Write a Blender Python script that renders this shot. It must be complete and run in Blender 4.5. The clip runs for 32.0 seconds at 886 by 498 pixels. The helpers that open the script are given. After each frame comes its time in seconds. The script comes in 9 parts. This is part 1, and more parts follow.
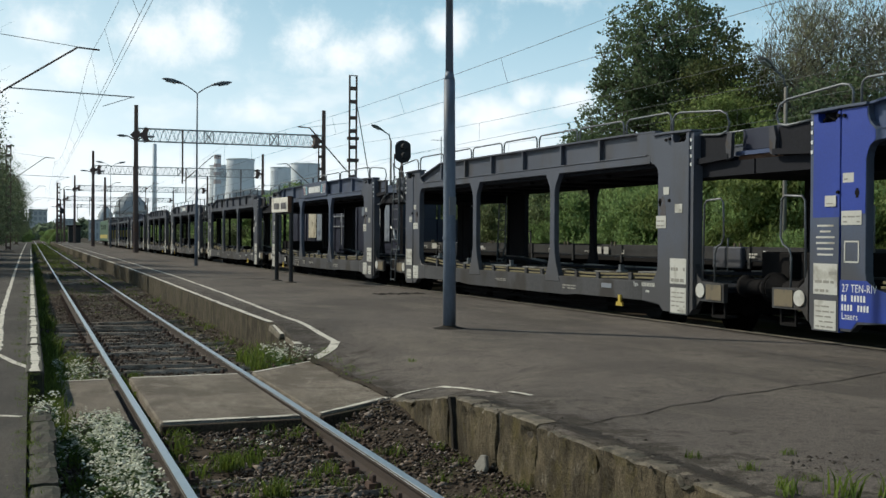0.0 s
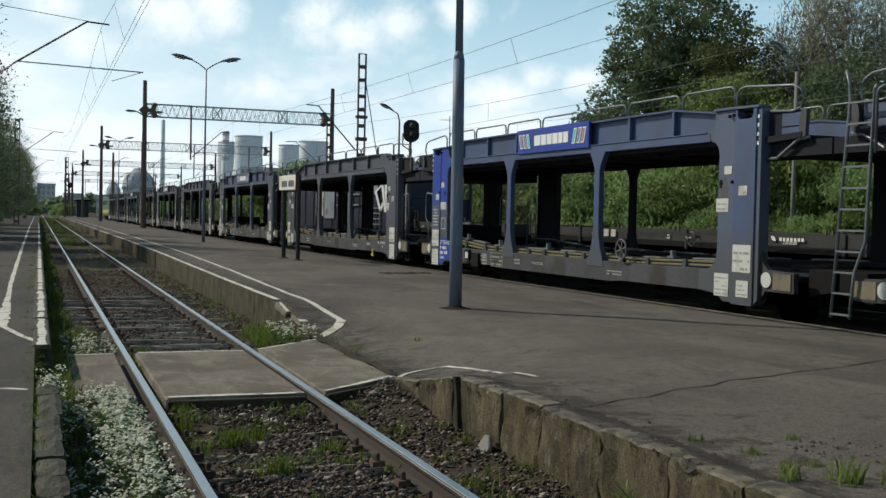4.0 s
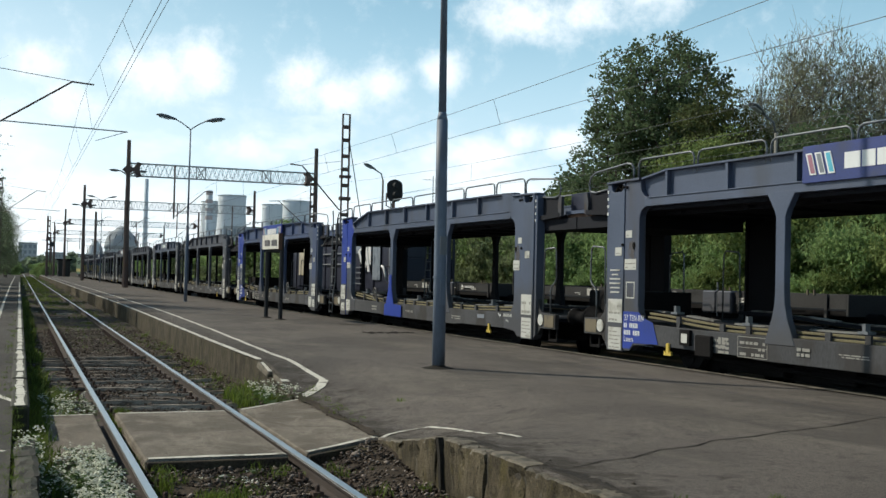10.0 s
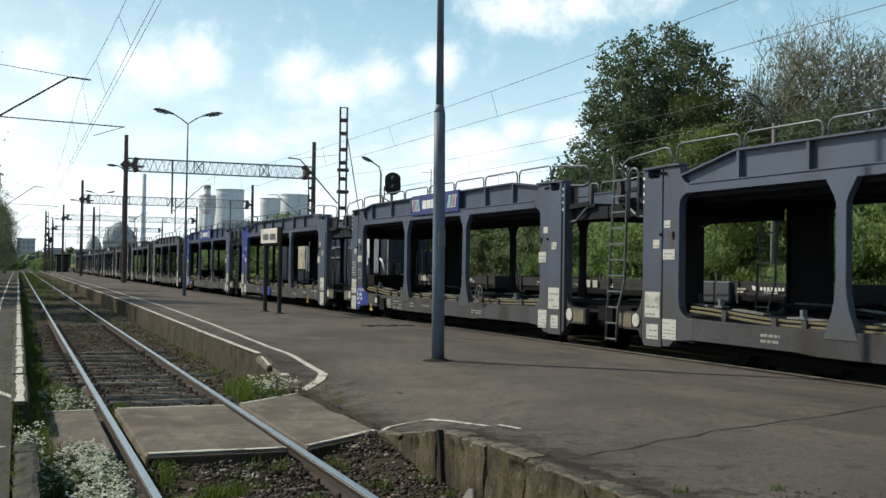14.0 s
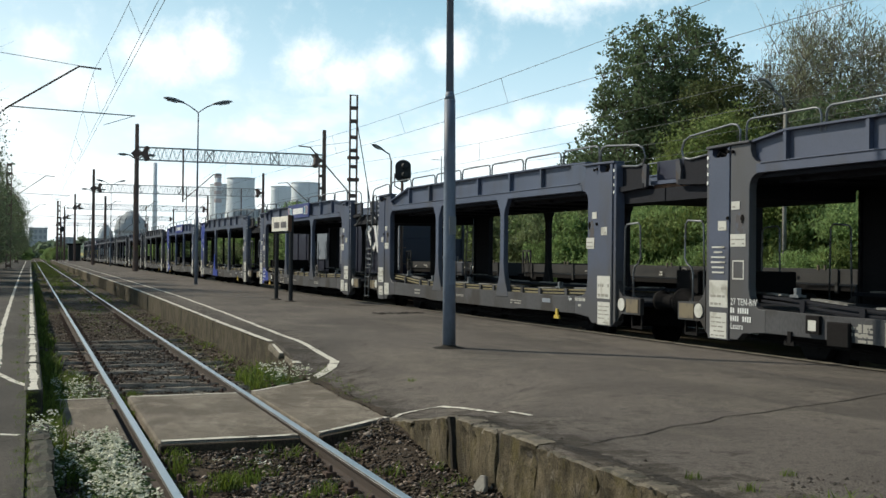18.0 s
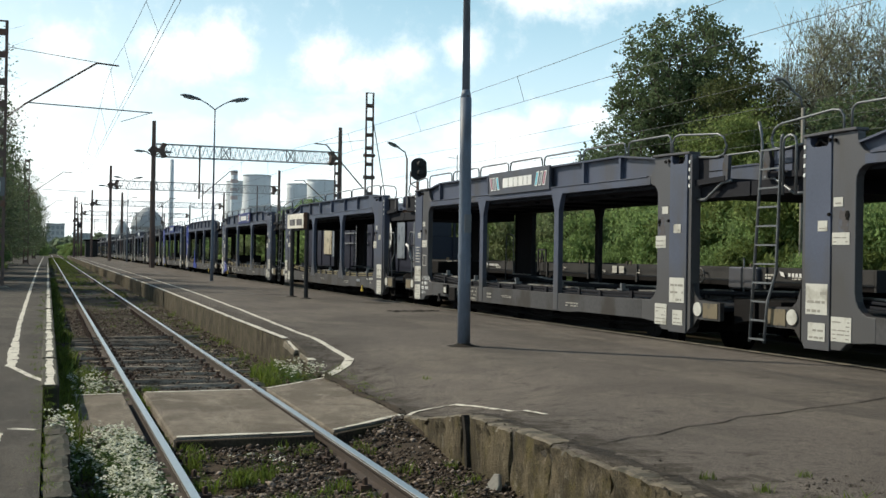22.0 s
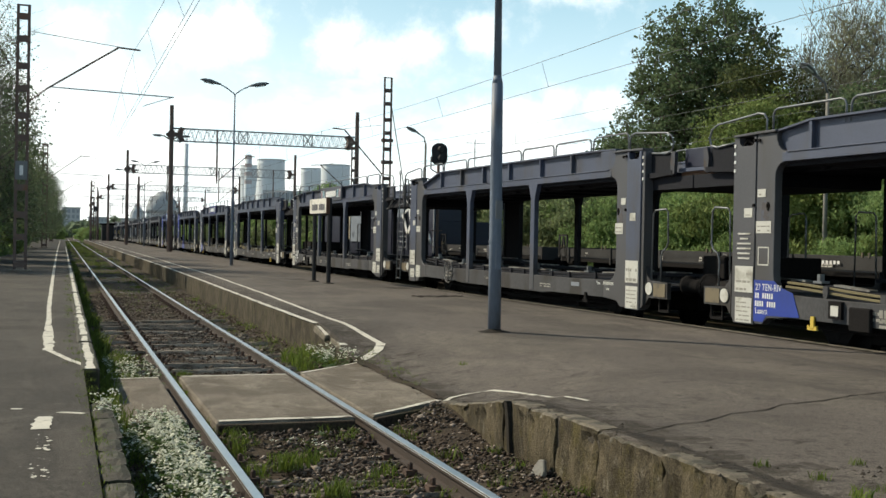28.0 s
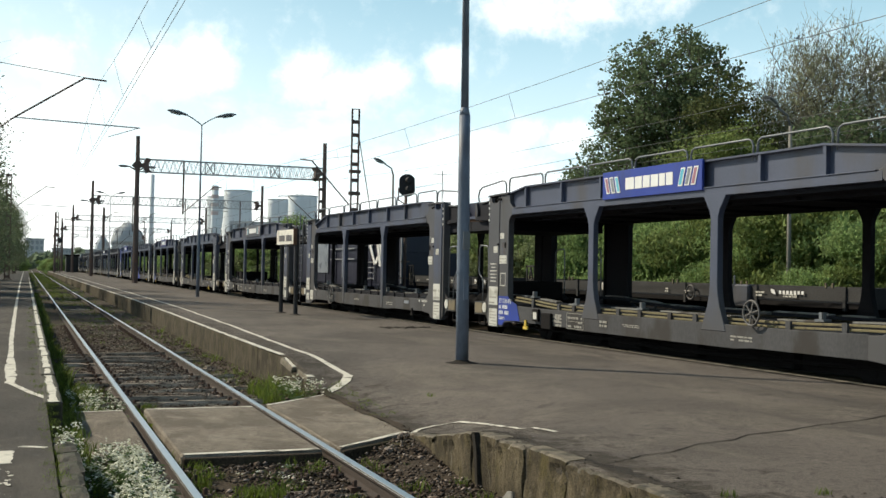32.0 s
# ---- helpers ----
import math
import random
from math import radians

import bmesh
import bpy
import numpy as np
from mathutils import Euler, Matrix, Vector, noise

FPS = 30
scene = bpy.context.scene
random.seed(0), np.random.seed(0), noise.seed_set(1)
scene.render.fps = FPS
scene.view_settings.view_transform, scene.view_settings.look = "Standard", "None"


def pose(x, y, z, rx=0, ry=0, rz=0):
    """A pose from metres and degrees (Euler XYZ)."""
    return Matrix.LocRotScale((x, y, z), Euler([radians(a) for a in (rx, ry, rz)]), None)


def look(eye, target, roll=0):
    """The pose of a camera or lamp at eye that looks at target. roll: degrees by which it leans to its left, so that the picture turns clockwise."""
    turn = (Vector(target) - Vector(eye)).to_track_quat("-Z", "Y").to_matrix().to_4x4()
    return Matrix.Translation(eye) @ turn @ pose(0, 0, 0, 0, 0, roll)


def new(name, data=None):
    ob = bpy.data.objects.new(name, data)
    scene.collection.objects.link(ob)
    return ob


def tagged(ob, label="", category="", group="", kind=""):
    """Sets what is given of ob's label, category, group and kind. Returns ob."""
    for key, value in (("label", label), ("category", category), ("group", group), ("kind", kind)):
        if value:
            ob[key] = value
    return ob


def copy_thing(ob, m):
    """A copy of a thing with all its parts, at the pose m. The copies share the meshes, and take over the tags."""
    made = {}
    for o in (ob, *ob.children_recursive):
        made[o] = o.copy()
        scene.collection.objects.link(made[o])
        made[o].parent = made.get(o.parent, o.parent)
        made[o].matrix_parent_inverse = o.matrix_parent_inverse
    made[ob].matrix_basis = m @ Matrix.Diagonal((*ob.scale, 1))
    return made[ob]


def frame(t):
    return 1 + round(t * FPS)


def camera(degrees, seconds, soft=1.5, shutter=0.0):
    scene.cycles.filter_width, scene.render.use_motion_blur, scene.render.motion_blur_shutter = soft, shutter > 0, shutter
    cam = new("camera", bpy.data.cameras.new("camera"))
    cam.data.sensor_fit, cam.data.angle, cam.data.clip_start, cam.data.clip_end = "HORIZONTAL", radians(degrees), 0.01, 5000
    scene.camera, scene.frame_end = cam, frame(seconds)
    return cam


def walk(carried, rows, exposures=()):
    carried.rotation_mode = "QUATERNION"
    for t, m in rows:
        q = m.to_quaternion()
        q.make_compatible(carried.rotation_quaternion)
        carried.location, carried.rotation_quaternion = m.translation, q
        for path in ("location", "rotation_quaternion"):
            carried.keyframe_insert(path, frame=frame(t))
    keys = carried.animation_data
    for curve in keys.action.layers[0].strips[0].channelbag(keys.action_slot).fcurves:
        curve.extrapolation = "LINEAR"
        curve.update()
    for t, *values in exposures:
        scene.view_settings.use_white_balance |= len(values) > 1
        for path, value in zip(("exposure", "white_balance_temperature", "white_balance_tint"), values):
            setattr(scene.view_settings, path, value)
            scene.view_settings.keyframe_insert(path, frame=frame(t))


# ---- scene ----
cam = camera(43.8, 32.0, soft=1.5)
PATH = [
    (0.0, pose(0.000, 0.000, 1.684, 89.404, 0, -20.535) @ pose(0, 0, 0, 0, 0, 0.400)),
    (0.5, pose(0.000, 0.000, 1.684, 89.562, 0, -20.013) @ pose(0, 0, 0, 0, 0, 1.064)),
    (1.0, pose(0.000, 0.000, 1.684, 89.950, 0, -19.772) @ pose(0, 0, 0, 0, 0, 1.264)),
    (1.5, pose(0.000, 0.000, 1.684, 89.863, 0, -20.138) @ pose(0, 0, 0, 0, 0, 1.427)),
    (2.0, pose(0.000, 0.000, 1.684, 89.481, 0, -20.325) @ pose(0, 0, 0, 0, 0, 1.269)),
    (2.5, pose(0.000, 0.000, 1.684, 89.108, 0, -20.617) @ pose(0, 0, 0, 0, 0, 0.973)),
    (3.0, pose(0.000, 0.000, 1.684, 88.653, 0, -20.456) @ pose(0, 0, 0, 0, 0, 1.576)),
    (3.5, pose(0.000, 0.000, 1.684, 88.555, 0, -20.481) @ pose(0, 0, 0, 0, 0, 1.405)),
    (5.5, pose(0.000, 0.000, 1.684, 87.422, 0, -19.007) @ pose(0, 0, 0, 0, 0, 0.804)),
    (6.0, pose(0.000, 0.000, 1.684, 87.306, 0, -19.083) @ pose(0, 0, 0, 0, 0, 0.561)),
    (6.5, pose(0.000, 0.000, 1.684, 87.624, 0, -19.802) @ pose(0, 0, 0, 0, 0, 1.133)),
    (7.0, pose(0.000, 0.000, 1.684, 88.094, 0, -20.490) @ pose(0, 0, 0, 0, 0, 1.009)),
    (7.5, pose(0.000, 0.000, 1.684, 88.284, 0, -20.760) @ pose(0, 0, 0, 0, 0, 0.775)),
    (8.0, pose(0.000, 0.000, 1.684, 88.378, 0, -20.847) @ pose(0, 0, 0, 0, 0, 0.696)),
    (8.5, pose(0.000, 0.000, 1.684, 88.943, 0, -21.077) @ pose(0, 0, 0, 0, 0, 0.980)),
    (9.0, pose(0.000, 0.000, 1.684, 90.015, 0, -20.965) @ pose(0, 0, 0, 0, 0, 1.675)),
    (9.5, pose(0.000, 0.000, 1.684, 91.064, 0, -21.078) @ pose(0, 0, 0, 0, 0, 1.581)),
    (10.0, pose(0.000, 0.000, 1.684, 91.468, 0, -20.996) @ pose(0, 0, 0, 0, 0, 1.293)),
    (10.5, pose(0.000, 0.000, 1.684, 91.400, 0, -21.179) @ pose(0, 0, 0, 0, 0, 1.317)),
    (11.0, pose(0.000, 0.000, 1.684, 91.211, 0, -21.830) @ pose(0, 0, 0, 0, 0, 1.321)),
    (11.5, pose(0.000, 0.000, 1.684, 91.115, 0, -21.771) @ pose(0, 0, 0, 0, 0, 1.345)),
    (12.0, pose(0.000, 0.000, 1.684, 91.250, 0, -21.367) @ pose(0, 0, 0, 0, 0, 1.107)),
    (12.5, pose(0.000, 0.000, 1.684, 91.251, 0, -21.457) @ pose(0, 0, 0, 0, 0, 1.335)),
    (13.0, pose(0.000, 0.000, 1.684, 91.197, 0, -21.118) @ pose(0, 0, 0, 0, 0, 0.973)),
    (13.5, pose(0.000, 0.000, 1.684, 91.124, 0, -21.038) @ pose(0, 0, 0, 0, 0, 0.873)),
    (15.5, pose(0.000, 0.000, 1.684, 90.793, 0, -21.231) @ pose(0, 0, 0, 0, 0, 0.789)),
    (16.0, pose(0.000, 0.000, 1.684, 90.420, 0, -21.019) @ pose(0, 0, 0, 0, 0, 0.844)),
    (16.5, pose(0.000, 0.000, 1.684, 90.220, 0, -21.037) @ pose(0, 0, 0, 0, 0, 0.973)),
    (17.0, pose(0.000, 0.000, 1.684, 90.132, 0, -20.867) @ pose(0, 0, 0, 0, 0, 1.141)),
    (17.5, pose(0.000, 0.000, 1.684, 90.163, 0, -20.623) @ pose(0, 0, 0, 0, 0, 1.387)),
    (18.0, pose(0.000, 0.000, 1.684, 90.418, 0, -20.530) @ pose(0, 0, 0, 0, 0, 0.583)),
    (18.5, pose(0.000, 0.000, 1.684, 90.558, 0, -20.423) @ pose(0, 0, 0, 0, 0, 1.051)),
    (19.0, pose(0.000, 0.000, 1.684, 90.326, 0, -20.448) @ pose(0, 0, 0, 0, 0, 0.925)),
    (19.5, pose(0.000, 0.000, 1.684, 90.133, 0, -20.696) @ pose(0, 0, 0, 0, 0, 0.828)),
    (20.0, pose(0.000, 0.000, 1.684, 90.184, 0, -20.986) @ pose(0, 0, 0, 0, 0, 1.279)),
    (20.5, pose(0.000, 0.000, 1.684, 90.219, 0, -21.031) @ pose(0, 0, 0, 0, 0, 1.506)),
    (21.0, pose(0.000, 0.000, 1.684, 90.295, 0, -20.957) @ pose(0, 0, 0, 0, 0, 1.247)),
    (21.5, pose(0.000, 0.000, 1.684, 90.294, 0, -20.555) @ pose(0, 0, 0, 0, 0, 1.104)),
    (22.0, pose(0.000, 0.000, 1.684, 90.311, 0, -19.740) @ pose(0, 0, 0, 0, 0, 0.927)),
    (22.5, pose(0.000, 0.000, 1.684, 90.409, 0, -19.087) @ pose(0, 0, 0, 0, 0, 1.199)),
    (23.0, pose(0.000, 0.000, 1.684, 90.636, 0, -18.517) @ pose(0, 0, 0, 0, 0, 1.298)),
    (23.5, pose(0.000, 0.000, 1.684, 90.781, 0, -18.293) @ pose(0, 0, 0, 0, 0, 1.392)),
    (24.0, pose(0.000, 0.000, 1.684, 90.854, 0, -18.296) @ pose(0, 0, 0, 0, 0, 1.310)),
    (24.5, pose(0.000, 0.000, 1.684, 90.709, 0, -18.594) @ pose(0, 0, 0, 0, 0, 1.007)),
    (25.0, pose(0.000, 0.000, 1.684, 90.414, 0, -19.190) @ pose(0, 0, 0, 0, 0, 1.449)),
    (25.5, pose(0.000, 0.000, 1.684, 90.325, 0, -18.908) @ pose(0, 0, 0, 0, 0, 2.106)),
    (27.5, pose(-0.242, 0.061, 1.692, 88.340, 0, -20.015) @ pose(0, 0, 0, 0, 0, 2.359)),
    (28.0, pose(-0.242, 0.061, 1.692, 89.514, 0, -19.051) @ pose(0, 0, 0, 0, 0, 1.120)),
    (28.5, pose(-0.242, 0.061, 1.692, 89.568, 0, -18.114) @ pose(0, 0, 0, 0, 0, 1.475)),
    (29.0, pose(-0.242, 0.061, 1.692, 89.353, 0, -18.330) @ pose(0, 0, 0, 0, 0, 1.614)),
    (29.5, pose(-0.242, 0.061, 1.692, 89.420, 0, -18.587) @ pose(0, 0, 0, 0, 0, 0.746)),
    (30.0, pose(-0.242, 0.061, 1.692, 89.752, 0, -19.246) @ pose(0, 0, 0, 0, 0, 1.079)),
    (30.5, pose(-0.242, 0.061, 1.692, 90.248, 0, -19.661) @ pose(0, 0, 0, 0, 0, 1.018)),
    (31.0, pose(-0.242, 0.061, 1.692, 90.779, 0, -20.337) @ pose(0, 0, 0, 0, 0, 0.871)),
    (31.5, pose(-0.242, 0.061, 1.692, 91.004, 0, -20.749) @ pose(0, 0, 0, 0, 0, 0.901)),
    (32.0, pose(-0.242, 0.061, 1.692, 91.158, 0, -20.705) @ pose(0, 0, 0, 0, 0, 1.054)),
]
EXPOSURES = [(0.0, -0.45, 6050, 7), (7.0, -0.48, 6000, 7), (9.0, -0.35, 6000, 7), (12.0, -0.28, 6050, 7), (17.0, -0.24, 6150, 7), (20.0, -0.17, 6200, 8), (24.0, -0.07, 6380, 8), (28.0, -0.04, 6480, 8), (32.0, -0.02, 6480, 8)]
walk(cam, PATH, EXPOSURES)

# how far the train has rolled, in metres, by seconds
ROLLED = [
    (0.0, -0.0), (1.0, 3.521), (2.0, 7.034), (3.0, 10.542), (5.5, 19.448), (6.5, 23.13),
    (7.5, 26.801), (8.5, 30.449), (9.5, 34.082), (10.5, 37.697), (11.5, 41.291), (12.5, 44.873),
    (13.5, 48.45), (16.0, 57.245), (17.0, 60.752), (18.0, 64.278), (19.0, 67.79), (20.0, 71.244),
    (21.0, 74.63), (22.0, 77.983), (23.0, 81.289), (24.0, 84.477), (25.0, 87.53), (25.5, 89.02),
    (27.5, 94.564), (28.0, 95.793), (28.5, 96.979), (29.0, 98.112), (29.5, 99.179), (30.0, 100.178),
    (30.5, 101.109), (31.0, 101.984), (31.5, 102.819), (32.0, 103.636),
]

# ---------------- light ----------------
SUN_AZ = radians(-46.5)          # from +Y towards +X
SUN_EL = radians(38.0)
to_sun = Vector((math.sin(SUN_AZ) * math.cos(SUN_EL), math.cos(SUN_AZ) * math.cos(SUN_EL), math.sin(SUN_EL)))
sun = new("sun", bpy.data.lights.new("sun", "SUN"))
sun.data.energy, sun.data.angle, sun.data.color = 5.0, radians(0.6), (1.0, 0.88, 0.7)
sun.matrix_world = look((0, 0, 60), Vector((0, 0, 60)) - to_sun)


def sky_world():
    w = bpy.data.worlds.new("sky")
    w.use_nodes = True
    nt = w.node_tree
    nt.nodes.clear()
    n = lambda kind: nt.nodes.new(kind)
    ln = nt.links.new
    sky = n("ShaderNodeTexSky")
    sky.sky_type, sky.sun_disc = "NISHITA", False
    sky.sun_elevation, sky.sun_rotation = SUN_EL, SUN_AZ
    sky.air_density, sky.dust_density, sky.ozone_density = 1.0, 0.7, 1.2
    co = n("ShaderNodeTexCoord")
    mp = n("ShaderNodeMapping")
    mp.inputs["Scale"].default_value = (1.0, 1.0, 2.0)
    mp.inputs["Location"].default_value = (0.31, 0.17, 0.05)
    ln(co.outputs["Generated"], mp.inputs["Vector"])
    big = n("ShaderNodeTexNoise")
    big.inputs["Scale"].default_value, big.inputs["Detail"].default_value, big.inputs["Roughness"].default_value = 8.5, 9.0, 0.55
    ln(mp.outputs[0], big.inputs["Vector"])
    # cumulus puffs: directions (azimuth, elevation, radius in degrees)
    total = None
    for az, el, wide, tall in CLOUDS:
        a, e = radians(az), radians(el)
        c = Vector((math.sin(a) * math.cos(e), math.cos(a) * math.cos(e), math.sin(e)))
        sub = n("ShaderNodeVectorMath")
        sub.operation = "SUBTRACT"
        ln(co.outputs["Generated"], sub.inputs[0])
        sub.inputs[1].default_value = c
        sc = n("ShaderNodeVectorMath")
        sc.operation = "MULTIPLY"
        k1, k2 = 1 / radians(wide), 1 / radians(tall)
        sc.inputs[1].default_value = (k1, k1, k2)
        ln(sub.outputs[0], sc.inputs[0])
        le = n("ShaderNodeVectorMath")
        le.operation = "LENGTH"
        ln(sc.outputs[0], le.inputs[0])
        one = n("ShaderNodeMath")
        one.operation, one.use_clamp = "SUBTRACT", True
        one.inputs[0].default_value = 1.25
        ln(le.outputs["Value"], one.inputs[1])
        if total is None:
            total = one
        else:
            mx = n("ShaderNodeMath")
            mx.operation = "MAXIMUM"
            ln(total.outputs[0], mx.inputs[0])
            ln(one.outputs[0], mx.inputs[1])
            total = mx
    fine = n("ShaderNodeTexNoise")
    fine.inputs["Scale"].default_value, fine.inputs["Detail"].default_value, fine.inputs["Roughness"].default_value = 30.0, 10.0, 0.64
    ln(co.outputs["Generated"], fine.inputs["Vector"])
    edge = n("ShaderNodeMath")
    edge.operation = "MULTIPLY_ADD"
    ln(fine.outputs[0], edge.inputs[0])
    edge.inputs[1].default_value = 2.2
    edge.inputs[2].default_value = -1.1
    add = n("ShaderNodeMath")
    add.operation = "ADD"
    ln(total.outputs[0], add.inputs[0])
    ln(edge.outputs[0], add.inputs[1])
    puff = n("ShaderNodeMapRange")
    puff.interpolation_type = "SMOOTHSTEP"
    puff.inputs["From Min"].default_value, puff.inputs["From Max"].default_value = -0.05, 1.35
    ln(add.outputs[0], puff.inputs["Value"])
    veil = n("ShaderNodeMapRange")
    veil.interpolation_type = "SMOOTHSTEP"
    veil.inputs["From Min"].default_value, veil.inputs["From Max"].default_value = 0.5, 0.74
    veil.inputs["To Max"].default_value = 0.8
    # banks of cloud low over the horizon
    sep = n("ShaderNodeSeparateXYZ")
    ln(co.outputs["Generated"], sep.inputs[0])
    bank = n("ShaderNodeMath")
    bank.operation = "MULTIPLY_ADD"
    ln(sep.outputs["Z"], bank.inputs[0])
    bank.inputs[1].default_value, bank.inputs[2].default_value = -2.3, 0.3
    bsum = n("ShaderNodeMath")
    bsum.operation = "ADD"
    ln(bank.outputs[0], bsum.inputs[0])
    ln(big.outputs[0], bsum.inputs[1])
    ln(bsum.outputs[0], veil.inputs["Value"])
    mask = n("ShaderNodeMath")
    mask.operation = "MAXIMUM"
    ln(puff.outputs[0], mask.inputs[0])
    ln(veil.outputs[0], mask.inputs[1])
    # the air near the horizon is white with dust, most of all under the sun
    low = n("ShaderNodeMapRange")
    low.interpolation_type = "SMOOTHSTEP"
    low.inputs["From Min"].default_value, low.inputs["From Max"].default_value = 0.26, -0.01
    low.inputs["To Max"].default_value = 0.85
    ln(sep.outputs["Z"], low.inputs["Value"])
    dot = n("ShaderNodeVectorMath")
    dot.operation = "DOT_PRODUCT"
    dot.inputs[1].default_value = to_sun
    ln(co.outputs["Generated"], dot.inputs[0])
    glare = n("ShaderNodeMapRange")
    glare.interpolation_type = "SMOOTHSTEP"
    glare.inputs["From Min"].default_value, glare.inputs["From Max"].default_value = 0.42, 0.94
    ln(dot.outputs["Value"], glare.inputs["Value"])
    both = n("ShaderNodeMath")
    both.operation = "MULTIPLY_ADD"
    down = n("ShaderNodeMapRange")
    down.interpolation_type = "SMOOTHSTEP"
    down.inputs["From Min"].default_value, down.inputs["From Max"].default_value = 0.4, 0.1
    down.inputs["To Max"].default_value = 0.78
    ln(sep.outputs["Z"], down.inputs["Value"])
    ln(down.outputs[0], both.inputs[1])
    ln(glare.outputs[0], both.inputs[0])
    wide = n("ShaderNodeMapRange")
    wide.inputs["From Min"].default_value, wide.inputs["From Max"].default_value = -0.4, 0.6
    wide.inputs["To Min"].default_value = 0.25
    ln(dot.outputs["Value"], wide.inputs["Value"])
    low2 = n("ShaderNodeMath")
    low2.operation = "MULTIPLY"
    ln(low.outputs[0], low2.inputs[0])
    ln(wide.outputs[0], low2.inputs[1])
    ln(low2.outputs[0], both.inputs[2])
    hz = n("ShaderNodeMath")
    hz.operation, hz.use_clamp = "MINIMUM", True
    ln(both.outputs[0], hz.inputs[0])
    hz.inputs[1].default_value = 1.0
    lift = n("ShaderNodeMix")
    lift.data_type, lift.blend_type = "RGBA", "MULTIPLY"
    lift.inputs["Factor"].default_value = 1.0
    ln(sky.outputs[0], lift.inputs["A"])
    lift.inputs["B"].default_value = (SKY_GAIN * 0.9, SKY_GAIN * 1.17, SKY_GAIN * 1.12, 1)
    mix = n("ShaderNodeMix")
    mix.data_type = "RGBA"
    ln(hz.outputs[0], mix.inputs["Factor"])
    # clear air pales towards the horizon
    pale = n("ShaderNodeMapRange")
    pale.interpolation_type = "SMOOTHSTEP"
    pale.inputs["From Min"].default_value, pale.inputs["From Max"].default_value = 0.55, 0.08
    pale.inputs["To Max"].default_value = 0.9
    ln(sep.outputs["Z"], pale.inputs["Value"])
    air = n("ShaderNodeMix")
    air.data_type = "RGBA"
    ln(pale.outputs[0], air.inputs["Factor"])
    ln(lift.outputs["Result"], air.inputs["A"])
    air.inputs["B"].default_value = (AIR * 0.58, AIR * 0.9, AIR * 1.06, 1)
    ln(air.outputs["Result"], mix.inputs["A"])
    mix.inputs["B"].default_value = (CLOUD * 0.92, CLOUD * 0.985, CLOUD * 0.97, 1)
    over = n("ShaderNodeMix")
    over.data_type = "RGBA"
    ln(mask.outputs[0], over.inputs["Factor"])
    ln(mix.outputs["Result"], over.inputs["A"])
    over.inputs["B"].default_value = (CLOUD * 1.0, CLOUD, CLOUD * 0.97, 1)
    bg = n("ShaderNodeBackground")
    bg.inputs["Strength"].default_value = 0.1
    ln(over.outputs["Result"], bg.inputs["Color"])
    out = n("ShaderNodeOutputWorld")
    ln(bg.outputs[0], out.inputs[0])
    scene.world = w


SKY_GAIN, AIR, CLOUD = 0.72, 10.0, 14.6
CLOUDS = [(0.3, 10.0, 1.7, 1.25), (2.0, 8.1, 1.8, 1.2), (6.0, 9.9, 2.2, 1.7), (8.2, 10.5, 2.0, 1.6), (10.6, 6.2, 2.0, 1.0), (13.6, 10.1, 1.9, 1.4),
          (15.3, 9.4, 3.6, 1.45), (17.5, 9.8, 1.8, 1.5), (20.8, 10.5, 1.3, 1.1), (22.6, 6.4, 3.6, 1.3), (25.0, 7.2, 1.4, 0.9), (27.1, 7.1, 1.4, 0.9),
          (24.5, 13.4, 2.8, 1.5), (28.0, 13.6, 2.6, 1.4), (31.5, 14.6, 2.4, 1.5), (38.0, 17.5, 3.0, 1.6), (-8.0, 14.0, 4.0, 2.0), (-30.0, 24.0, 7.0, 3.5),
          (60.0, 22.0, 6.0, 3.0), (95.0, 18.0, 8.0, 3.5), (140.0, 27.0, 9.0, 4.5), (-100.0, 20.0, 8.0, 4.0), (180.0, 16.0, 8.0, 3.0)]
sky_world()

